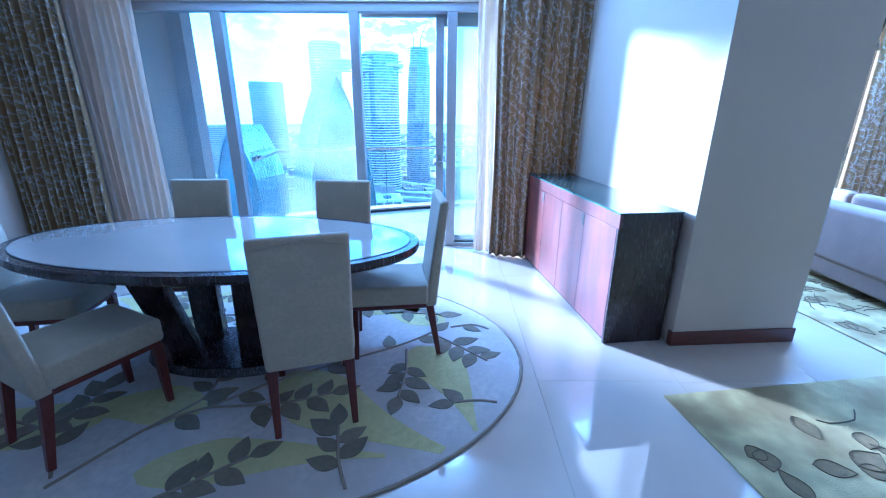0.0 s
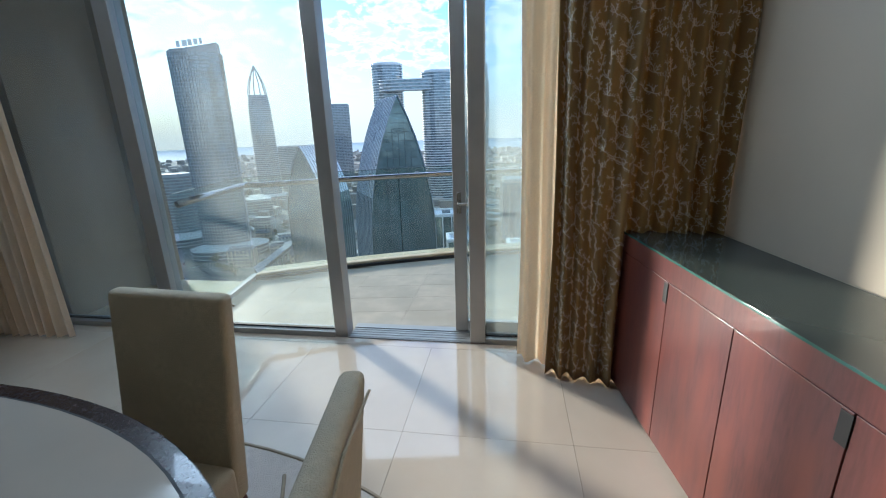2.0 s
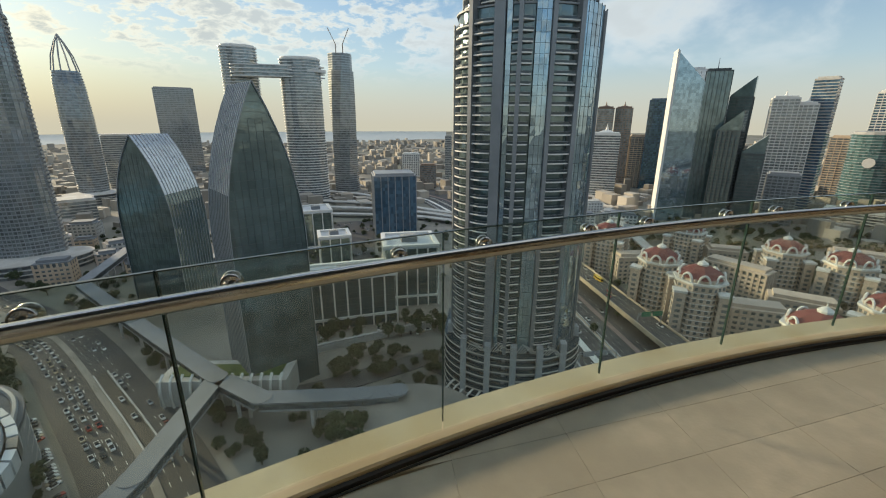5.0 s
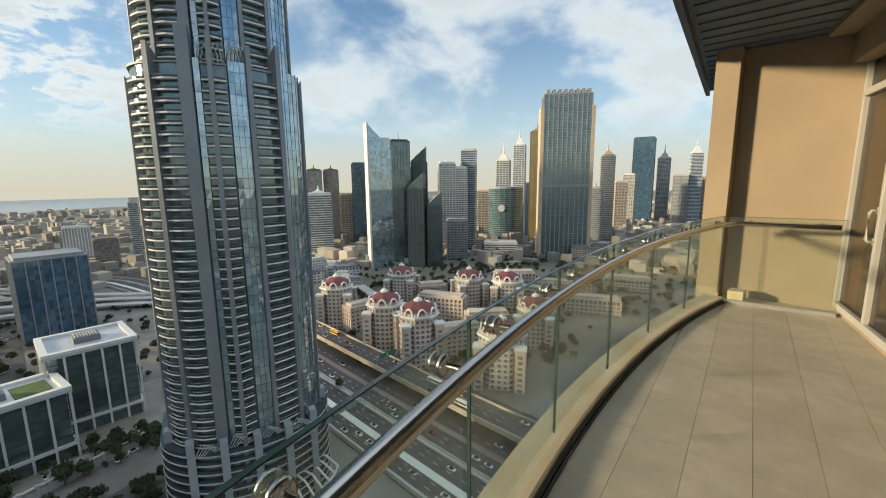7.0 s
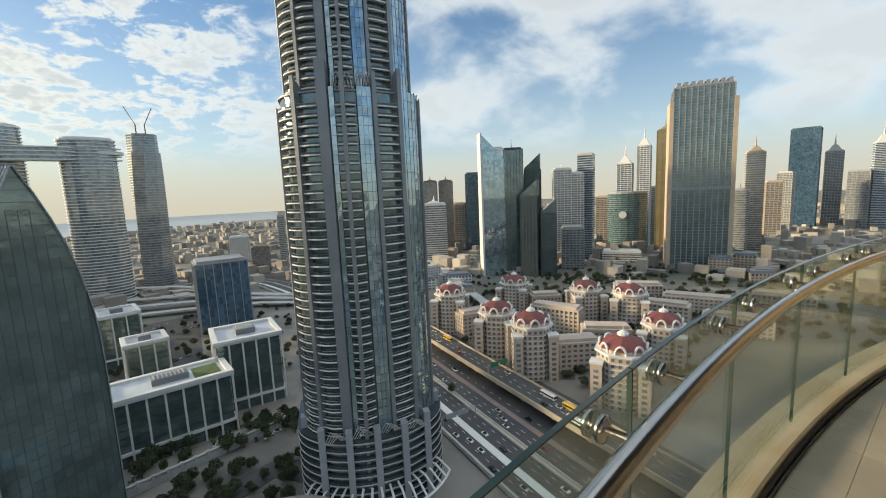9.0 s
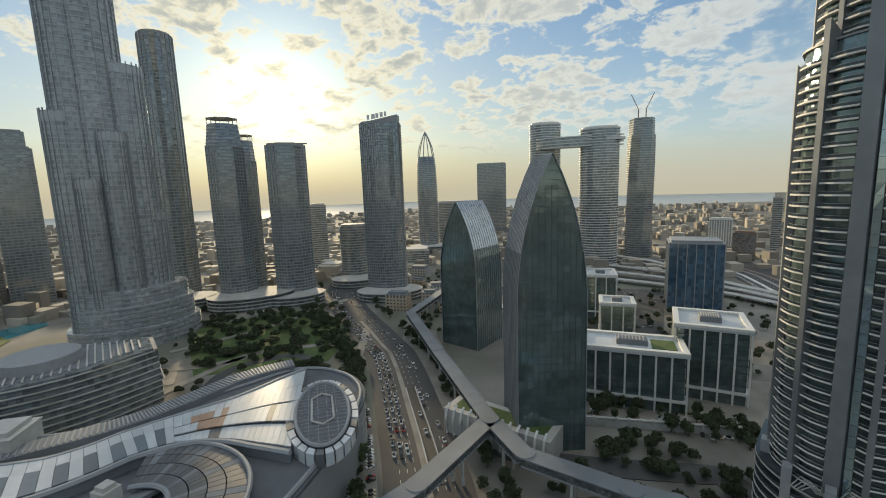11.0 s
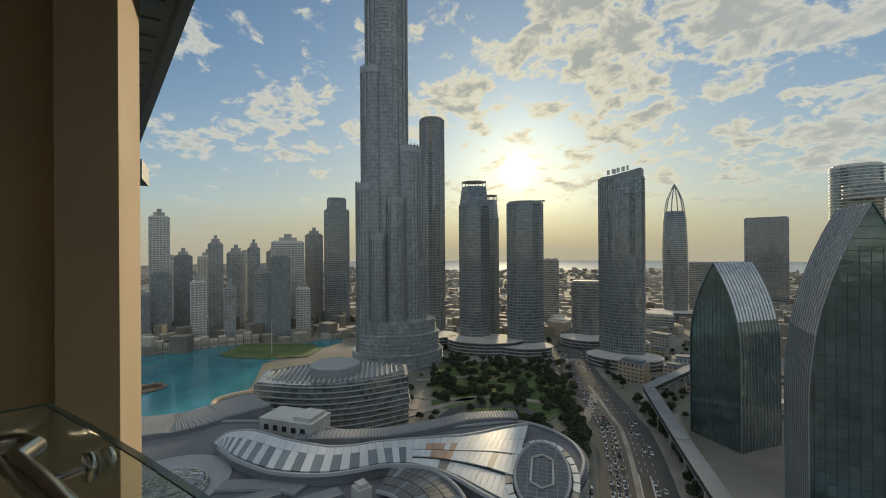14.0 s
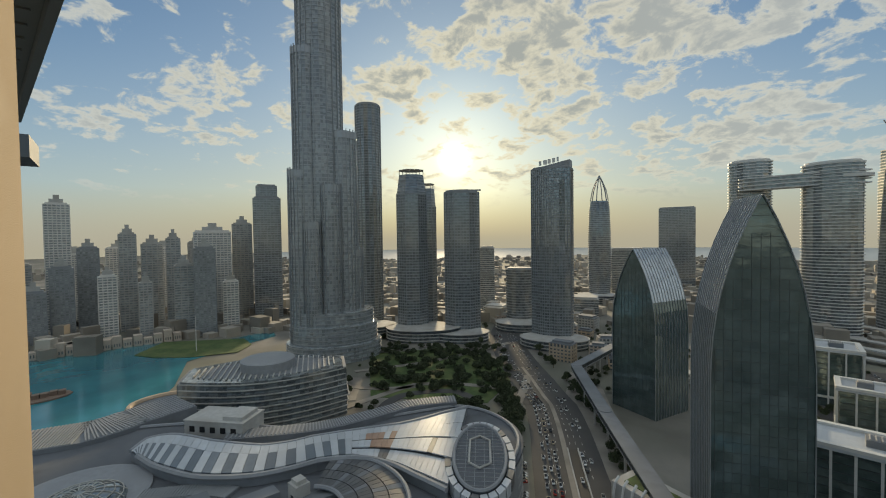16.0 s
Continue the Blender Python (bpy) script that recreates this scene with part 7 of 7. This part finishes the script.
TX, TY, TA, TB = -0.98, 3.52, 1.15, 0.57
table = thing("dining_table", pose(TX, TY, RUG_T), "oval dining table with cream lacquer top and dark wooden rim", "table")
part("rim", Geo().prism(oval(TA - 0.012, TB - 0.012, 64), 0.685, 0.70, oval(TA, TB, 64)).prism(oval(TA, TB, 64), 0.70, 0.738), M_DARKWOOD, table, "dark polished wooden rim", bevel=0.004)
part("tabletop", Geo().prism(oval(TA - 0.055, TB - 0.055, 64), 0.7385, 0.742), M_TABLETOP, table, "glossy cream lacquered top", smooth=False)
part("inlay", Geo().prism(oval(TA - 0.048, TB - 0.048, 64), 0.7382, 0.7402), M_BLACK, table)
part("base_plate", Geo().prism(oval(0.52, 0.27, 40), 0.0, 0.05, oval(0.50, 0.25, 40)), M_DARKWOOD, table, "dark oval base plate", bevel=0.006)
for sx in (-1, 1):
    for sy in (-1, 1):
        p = Geo()
        x0, x1 = sx * 0.20, sx * 0.30
        p.add([(x0 - 0.09, sy * 0.12 - 0.03, 0.05), (x0 + 0.09, sy * 0.12 - 0.03, 0.05), (x0 + 0.09, sy * 0.12 + 0.03, 0.05), (x0 - 0.09, sy * 0.12 + 0.03, 0.05),
               (x1 - 0.10, sy * 0.26 - 0.03, 0.69), (x1 + 0.10, sy * 0.26 - 0.03, 0.69), (x1 + 0.10, sy * 0.26 + 0.03, 0.69), (x1 - 0.10, sy * 0.26 + 0.03, 0.69)],
              [(3, 2, 1, 0), (4, 5, 6, 7), (0, 1, 5, 4), (1, 2, 6, 5), (2, 3, 7, 6), (3, 0, 4, 7)])
        part("pedestal_leg", p, M_DARKWOOD, table, "splayed dark wooden pedestal slab", bevel=0.004)

# rugs
def leaf_mesh(l, w, name="rug_leaf", t=0.004):
    n = 8
    pts = [(-w / 2 * math.sin(math.pi * (i / n) ** 0.8), l * i / n) for i in range(n + 1)] + [(w / 2 * math.sin(math.pi * (i / n) ** 0.8), l * i / n) for i in range(n - 1, 0, -1)]
    return Geo().prism(pts[::-1], 0, t).mesh(name)


rug = thing("oval_rug", pose(TX, TY, 0), "oval ivory wool rug with taupe leaves and yellow swirls", "rug")
RA, RB = 1.76, 1.22
part("rug_field", Geo().prism(oval(RA, RB, 72), 0.0005, RUG_T, oval(RA - 0.006, RB - 0.006, 72)), M_RUG, rug)
part("border", Geo().tube([(x, y, 0.006) for x, y in oval(RA + 0.004, RB + 0.004, 72)] + [(RA + 0.004, 0, 0.006)], 0.009, 6), M_RUG_V, rug, "taupe bound edge")
me_leaf = leaf_mesh(0.155, 0.085)


def on_rug(x, y, k=0.94):
    return (x / RA) ** 2 + (y / RB) ** 2 < k * k


def rug_swirl(x0, y0, x1, y1, wide, bend):
    """A yellow drop with a round head and a long drawn-out tail."""
    d = Vector((x1 - x0, y1 - y0))
    n = Vector((-d.y, d.x)).normalized()
    lft, rgt = [], []
    for i in range(25):
        q = i / 24
        c = Vector((x0, y0)) + d * q + n * bend * math.sin(math.pi * q)
        w = wide * (math.sin(math.pi * min(1.0, q / 0.62)) ** 0.5 if q < 0.31 else (max(0.0, 1 - (q - 0.31) / 0.69)) ** 1.35) + 0.012 * q
        e = c + n * w
        f = c - n * w
        if on_rug(e.x, e.y, 0.985) and on_rug(f.x, f.y, 0.985):
            lft.append((e.x, e.y))
            rgt.append((f.x, f.y))
    if len(lft) > 5:
        part("swirl", Geo().prism(rgt + lft[::-1], RUG_T - 0.002, RUG_T + 0.0012), M_RUG_Y, rug, "pale yellow swirl")


def rug_sprig(pts, leaves, start=0.35, size=1.0, seed=0):
    """A taupe stem with leaves on both sides and one at its tip."""
    q = random.Random(seed)
    line = [p for p in smooth_path(pts, 6) if on_rug(*p, 0.97)]
    if len(line) < 4:
        return
    part("vine", Geo().tube([(x, y, RUG_T + 0.001) for x, y in line], 0.008, 6), M_RUG_V, rug)
    for k in range(leaves + 1):
        u = (start + (1 - start) * k / leaves) * (len(line) - 1)
        i = min(int(u), len(line) - 2)
        (xa, ya), (xb, yb) = line[i], line[i + 1]
        x, y = xa + (xb - xa) * (u - i), ya + (yb - ya) * (u - i)
        a = math.degrees(math.atan2(yb - ya, xb - xa)) - 90
        turn = 0 if k == leaves else (1 if k % 2 else -1) * q.uniform(42, 66)
        if on_rug(x, y, 0.88):
            part("rug_leaf", me_leaf, M_RUG_L, rug).matrix_basis = pose(x, y, RUG_T - 0.0006 + 0.0002 * (k % 3), 0, 0, a + turn) @ Matrix.Scale(size * q.uniform(0.9, 1.2), 4)


for sgn in (1, -1):
    for x0, y0, x1, y1, wide, bend in ((1.12, 0.10, 1.46, -0.64, 0.17, 0.05), (0.40, -0.22, 1.40, -0.80, 0.20, -0.06), (0.02, -0.92, 1.05, -0.80, 0.13, 0.05), (1.30, 0.42, 0.66, 0.86, 0.13, 0.05), (-0.35, -0.62, -1.35, -0.52, 0.16, 0.08), (-0.10, 0.50, 0.70, 0.62, 0.15, -0.06)):
        rug_swirl(sgn * x0, sgn * y0, sgn * x1, sgn * y1, wide, bend)
    for k, (pts, n, st) in enumerate((
            (((-0.28, -1.0), (-0.11, -0.68), (0.11, -0.51), (0.34, -0.30), (0.95, 0.07), (1.22, 0.30)), 7, 0.30),
            (((-0.11, -0.68), (0.04, -0.46), (0.02, -0.22), (0.10, -0.05)), 6, 0.35),
            (((0.11, -0.51), (0.42, -0.48), (0.70, -0.38)), 6, 0.40),
            (((0.93, -1.00), (0.86, -0.85), (0.80, -0.62)), 6, 0.30),
            (((1.06, 0.06), (1.08, -0.16), (1.06, -0.40)), 6, 0.35),
            (((1.20, 0.28), (1.38, 0.12), (1.56, -0.05)), 6, 0.30),
            (((1.62, -0.44), (1.50, -0.42), (1.36, -0.44)), 3, 0.45),
            (((1.34, 0.36), (1.48, 0.40), (1.60, 0.34)), 5, 0.30),
            (((0.10, -1.10), (0.26, -0.98), (0.46, -0.82)), 6, 0.25),
            (((-0.60, -1.05), (-0.72, -0.80), (-0.98, -0.60), (-1.25, -0.55)), 7, 0.30),
            (((-0.72, -0.80), (-0.55, -0.60), (-0.52, -0.38)), 6, 0.35),
            (((0.30, 0.95), (0.50, 0.72), (0.86, 0.62)), 6, 0.35))):
        rug_sprig([(sgn * x, sgn * y) for x, y in pts], n, st, 1.0, k)


def gold_rug(m, w, d, label, seed):
    r = thing("patterned_rug", m, label, "rug")
    part("rug_field", rbox(0, w, -d, 0, 0.0005, 0.011), M_RUG_GOLD, r, bevel=0.004)
    q = random.Random(seed)
    lm = leaf_mesh(0.24, 0.15, "rug_flower", 0.003)
    edge_pts = [(v.co.x, v.co.y, 0.003) for v in lm.vertices if v.co.z > 0.001]
    rim_me = Geo().tube(edge_pts + edge_pts[:1], 0.003, 5).mesh("rug_outline")
    for i in range(70):
        x, y, a = q.uniform(0.14, w - 0.14), -q.uniform(0.14, d - 0.14), q.uniform(0, 360)
        dark = q.random()
        for k in range(q.choice([1, 1, 2, 3])):
            m0 = pose(x, y, 0.0088 + 0.0003 * k, 0, 0, a + k * q.uniform(38, 70)) @ Matrix.Diagonal((q.uniform(0.4, 0.8), q.uniform(0.4, 0.75), 1, 1))
            tip = m0 @ Vector((0, 0.24, 0))
            if not (0.05 < tip.x < w - 0.05 and -d + 0.05 < tip.y < -0.05):
                continue
            leaf_ob = part("blossom", lm, M_RUG_OCHRE if dark < 0.55 else (M_RUG_L if dark < 0.8 else M_RUG_BROWN), r, "ochre leaf motif")
            leaf_ob.matrix_basis = m0
            part("outline", rim_me, M_RUG_BROWN, leaf_ob)
    for i in range(40):
        x, y, a = q.uniform(0.2, w - 0.2), -q.uniform(0.2, d - 0.2), q.uniform(0, 360)
        line = []
        for k in range(7):
            line.append((x, y, 0.0115))
            a += q.uniform(-12, 30)
            x, y = min(max(x - 0.05 * math.sin(radians(a)), 0.05), w - 0.05), max(min(y + 0.05 * math.cos(radians(a)), -0.05), 0.05 - d)
        part("stem", Geo().tube(line, 0.004, 5), M_RUG_BROWN, r)
    return r


gold_rug(pose(1.50, 3.17, 0, 0, 0, 8.7), 2.9, 2.6, "large gold rug with dark brown flower pattern", 4)
gold_rug(pose(2.85, 5.35, 0, 0, 0, 8.7), 2.6, 1.75, "gold rug with brown leaves beneath the sofa", 6)

# sideboard
sb = thing("sideboard", pose(1.36, 3.705, 0, 0, 0, 8), "reddish mahogany sideboard with a glass top and dark ends", "sideboard")
SL, SD, SH = 1.74, 0.405, 0.87
part("body", rbox(0.022, SD, 0.02, SL, 0.0, SH - 0.002), M_DARKWOOD, sb, "dark wooden carcass", bevel=0.003)
part("top_rail", rbox(0.0, 0.0215, 0.0, SL, SH - 0.09, SH - 0.001), M_MAHOG, sb, bevel=0.002)
part("end_panel", rbox(0.0, SD, 0.0, 0.0195, 0.0, SH - 0.0915), M_DARKWOOD, sb, bevel=0.002)
part("end_panel", rbox(0.022, SD, 0.0, 0.0195, SH - 0.091, SH - 0.001), M_DARKWOOD, sb)
ds = [0.024, 0.46, 0.865, 1.265, SL]
for a, b in zip(ds, ds[1:]):
    d = part("door", rbox(0.002, 0.0212, a + 0.002, b - 0.002, 0.03, SH - 0.094), M_MAHOG, sb, "polished mahogany door", bevel=0.002)
    if a in (0.46, 1.265):
        part("handle", rbox(-0.0015, 0.0015, a - 0.002, a + 0.030, SH - 0.185, SH - 0.10), M_BLACK, d, "black recessed finger pull", bevel=0.001)
part("glass_top", rbox(-0.006, SD, -0.006, SL, SH, SH + 0.010), M_TOPGLASS, sb, "clear glass sheet with a green edge", bevel=0.001)
part("glass_edge", rbox(-0.0075, -0.0062, -0.0075, SL, SH + 0.001, SH + 0.009), mat("green_glass_edge", (0.05, 0.13, 0.11), 0.1), sb)
part("glass_edge", rbox(-0.006, SD, -0.0075, -0.0062, SH + 0.001, SH + 0.009), M_GLASSEDGE, sb)

# curtains
def curtain(name, label, pts, material, z0, z1, pleats, depth, seed, rod=True):
    """A pleated cloth along a line of the plan."""
    c = thing(name, pose(0, 0, 0), label, "curtain")
    line = [Vector((x, y, 0)) for x, y in pts]
    seg = [(b - a).length for a, b in zip(line, line[1:])]
    total = sum(seg)
    q = random.Random(seed)
    ph = [q.uniform(-0.6, 0.6) for _ in range(pleats + 2)]
    nu, nz = pleats * 14, 14

    def cloth_point(s, v):
        u, k = s * total, 0
        while k < len(seg) - 1 and u > seg[k]:
            u -= seg[k]
            k += 1
        t = (line[k + 1] - line[k]).normalized()
        n = Vector((-t.y, t.x, 0))
        w = s * pleats
        off = depth * math.sin(2 * math.pi * w + ph[int(w)] * (1 - v)) * (0.75 + 0.25 * math.sin(w * 1.7 + seed)) * (1.12 - 0.3 * v)
        p = line[k] + t * u + n * off + t * 0.012 * math.sin(5 * v + w)
        return Vector((p.x, p.y, z0 + (z1 - z0) * v))
    verts, faces = [], []
    for j in range(nz + 1):
        v = j / nz
        for i in range(nu + 1):
            u = i / nu * total
            k, r = 0, u
            while k < len(seg) - 1 and r > seg[k]:
                r -= seg[k]
                k += 1
            t = (line[k + 1] - line[k]).normalized()
            n = Vector((-t.y, t.x, 0))
            w = i / nu * pleats
            off = depth * math.sin(2 * math.pi * w + ph[int(w)] * (1 - v)) * (0.75 + 0.25 * math.sin(w * 1.7 + seed)) * (1.12 - 0.3 * v)
            p = line[k] + t * r + n * off + t * 0.012 * math.sin(5 * v + w)
            verts.append((p.x, p.y, z0 + (z1 - z0) * v))
    for j in range(nz):
        for i in range(nu):
            a = j * (nu + 1) + i
            faces.append((a, a + 1, a + nu + 2, a + nu + 1))
    ob = part("cloth", Geo().add(verts, faces), material, c, smooth=True)
    if material is M_DRAPE:
        thick = ob.modifiers.new("thick", "SOLIDIFY")
        thick.thickness = 0.003
        # coral sprigs sewn on the room side
        em = Geo()
        high = z1 - z0
        real = total * 1.6

        def stitch(s0, v0, s1, v1, wd):
            pa_, pb_ = cloth_point(s0, v0), cloth_point(s1, v1)
            e_ = 0.004
            du = cloth_point(min(s0 + e_, 0.999), v0) - cloth_point(max(s0 - e_, 0.001), v0)
            nn = du.cross(Vector((0, 0, 1))).normalized() * 0.0055
            d_ = pb_ - pa_
            sd_ = d_.cross(nn).normalized() * wd
            em.add([pa_ + nn - sd_, pa_ + nn + sd_, pb_ + nn + sd_, pb_ + nn - sd_], [(0, 1, 2, 3)])
        cols_, rows_ = max(3, int(real / 0.068)), int(high / 0.085)
        for ci_ in range(cols_):
            for ri_ in range(rows_):
                s_, v_ = (ci_ + 0.5 + q.uniform(-0.25, 0.25)) / cols_, (ri_ + 0.5 + 0.5 * (ci_ % 2) + q.uniform(-0.2, 0.2)) / (rows_ + 1)
                ang = q.uniform(-0.7, 0.7)
                for arm, ln_ in ((0, 0.055), (0.9, 0.035), (-0.8, 0.04), (2.6, 0.04)):
                    aa, sx_, vx_ = ang + arm, s_, v_
                    for st_ in range(4):
                        aa += q.uniform(-0.45, 0.45)
                        s2_, v2_ = sx_ + math.sin(aa) * ln_ / 4 / real, vx_ + math.cos(aa) * ln_ / 4 / high
                        if 0.01 < min(sx_, s2_) and max(sx_, s2_) < 0.99 and 0.01 < min(vx_, v2_) and max(vx_, v2_) < 0.99:
                            stitch(sx_, vx_, s2_, v2_, 0.0019)
                            if st_ > 0:
                                ab = aa + q.choice([-1, 1]) * 1.0
                                s3_, v3_ = sx_ + math.sin(ab) * 0.014 / real, vx_ + math.cos(ab) * 0.014 / high
                                if 0.01 < s3_ < 0.99 and 0.01 < v3_ < 0.99:
                                    stitch(sx_, vx_, s3_, v3_, 0.0018)
                        sx_, vx_ = s2_, v2_
        part("embroidery", em, M_THREAD, c, "pale coral sprig embroidery", kind="stuff")
    a, b = line[0], line[-1]
    part("track", Geo().tube([(p.x, p.y, z1 + 0.012) for p in line], 0.012, 8), M_ALU, c)
    return c


curtain("drape", "heavy gold-brown drape with pale coral embroidery", [(0.77, 5.47), (1.06, 5.40), (1.572, 5.38)], M_DRAPE, 0.012, 2.70, 9, 0.042, 1)
curtain("sheer_curtain", "gathered cream sheer curtain by the balcony door", [(0.60, 5.63), (0.80, 5.57), (1.40, 5.60)], M_SHEER, 0.008, 2.70, 8, 0.045, 2)
curtain("drape", "heavy gold-brown drape with pale coral embroidery", [(-3.92, 5.28), (-3.10, 5.36)], M_DRAPE, 0.012, 2.70, 12, 0.055, 3)
curtain("sheer_curtain", "hanging pale sheer curtain before the fixed glazing", [(-3.25, 5.58), (-2.62, 5.60)], M_SHEER, 0.008, 2.70, 8, 0.035, 4)
for a, b, sd in ((0.3, 1.1, 6), (2.6, 3.5, 7), (3.9, 4.7, 8)):
    u0, u1 = FAC @ Vector((a, -0.40, 0)), FAC @ Vector((b, -0.40, 0))
    curtain("drape", "brown drape inside the living room window", [(u0.x, u0.y), (u1.x, u1.y)], M_DRAPE, 0.012, 2.68, 8, 0.05, sd)

# sofa in the living room
so = thing("sofa", pose(3.66, 3.95, 0.011, 0, 0, 0), "low taupe fabric sofa with its back to the dining room", "sofa")
part("base", rbox(0.02, 0.95, 0, 2.1, 0.06, 0.36), M_SOFA, so, bevel=0.03)
part("backrest", rbox(0.0, 0.22, 0.0, 2.1, 0.20, 0.70), M_SOFA, so, bevel=0.05)
for y in (0.0, 1.9):
    part("arm", rbox(0.225, 0.95, y, y + 0.2, 0.361, 0.56), M_SOFA, so, bevel=0.04)
for y in (0.205, 1.055):
    part("seat_cushion", rbox(0.36, 0.96, y, y + 0.835, 0.362, 0.50), M_SOFA, so, bevel=0.04)
    part("back_cushion", rbox(0.225, 0.36, y, y + 0.835, 0.50, 0.78), M_SOFA, so, bevel=0.05)
for x in (0.1, 0.85):
    for y in (0.1, 2.0):
        part("foot", Geo().lathe([(0.025, 0), (0.03, 0.06)], 10, x, y), M_LEG, so)

# ---- floors, piece by piece ----
floor = tagged(thing("floor", pose(0, 0, 0), "polished cream marble floor tiles", "floor"), kind="structure")
S = 0.80
tile_me = Geo().box(-S / 2 + 0.0008, S / 2 - 0.0008, -S / 2 + 0.0008, S / 2 - 0.0008, -0.02, 0.0).mesh("tile")
tile_me.materials.append(M_MARBLE)
nx = int((8.8 + 3.95) / S)
for i in range(nx + 1):
    for j in range(10):
        x, y = -3.95 + S * (i + 0.5), 5.70 - S * (j + 0.5)
        if x + S / 2 > 9.0:
            continue
        part("tile", tile_me, None, floor).matrix_basis = pose(x, y, 0)
part("tile", Geo().box(-3.9, 1.45, 5.702, 5.785, -0.02, -0.0005), M_MARBLE, floor)

deck_floor = tagged(thing("floor_balcony", pose(0, 0, 0), "matt beige balcony floor tiles", "floor"), kind="structure")
B = 0.29
LEAN = math.tan(radians(8))


def fac_y(x):
    if x < FAC_A.x:
        return 5.905
    return FAC_A.y + (FAC_B.y - FAC_A.y) * (x - FAC_A.x) / (FAC_B.x - FAC_A.x) - 0.02


for i in range(18):
    for j in range(16):
        x0, y0 = -2.0 + i * 2 * B, 4.6 + j * B
        x0, x1, y1 = max(x0, -2.0), min(x0 + 2 * B, 6.42), y0 + B
        xs = (x0 + 0.0008, x1 - 0.0008)
        if x0 >= 6.40:
            continue
        lo = [max(y0 + LEAN * x + 0.001, fac_y(x)) for x in xs]
        hi = [min(y1 + LEAN * x - 0.001, arc_y(x, ARC_R - 0.052) if x < 6.05 else 8.33) for x in xs]
        if min(h - l for h, l in zip(hi, lo)) < 0.002:
            hi = [max(h, l + 0.002) for h, l in zip(hi, lo)]
            if max(h - l for h, l in zip(hi, lo)) < 0.01:
                continue
        part("tile", Geo().prism([(xs[0], lo[0]), (xs[1], lo[1]), (xs[1], hi[1]), (xs[0], hi[0])], BAL_Z - 0.018, BAL_Z), M_TILE, deck_floor)
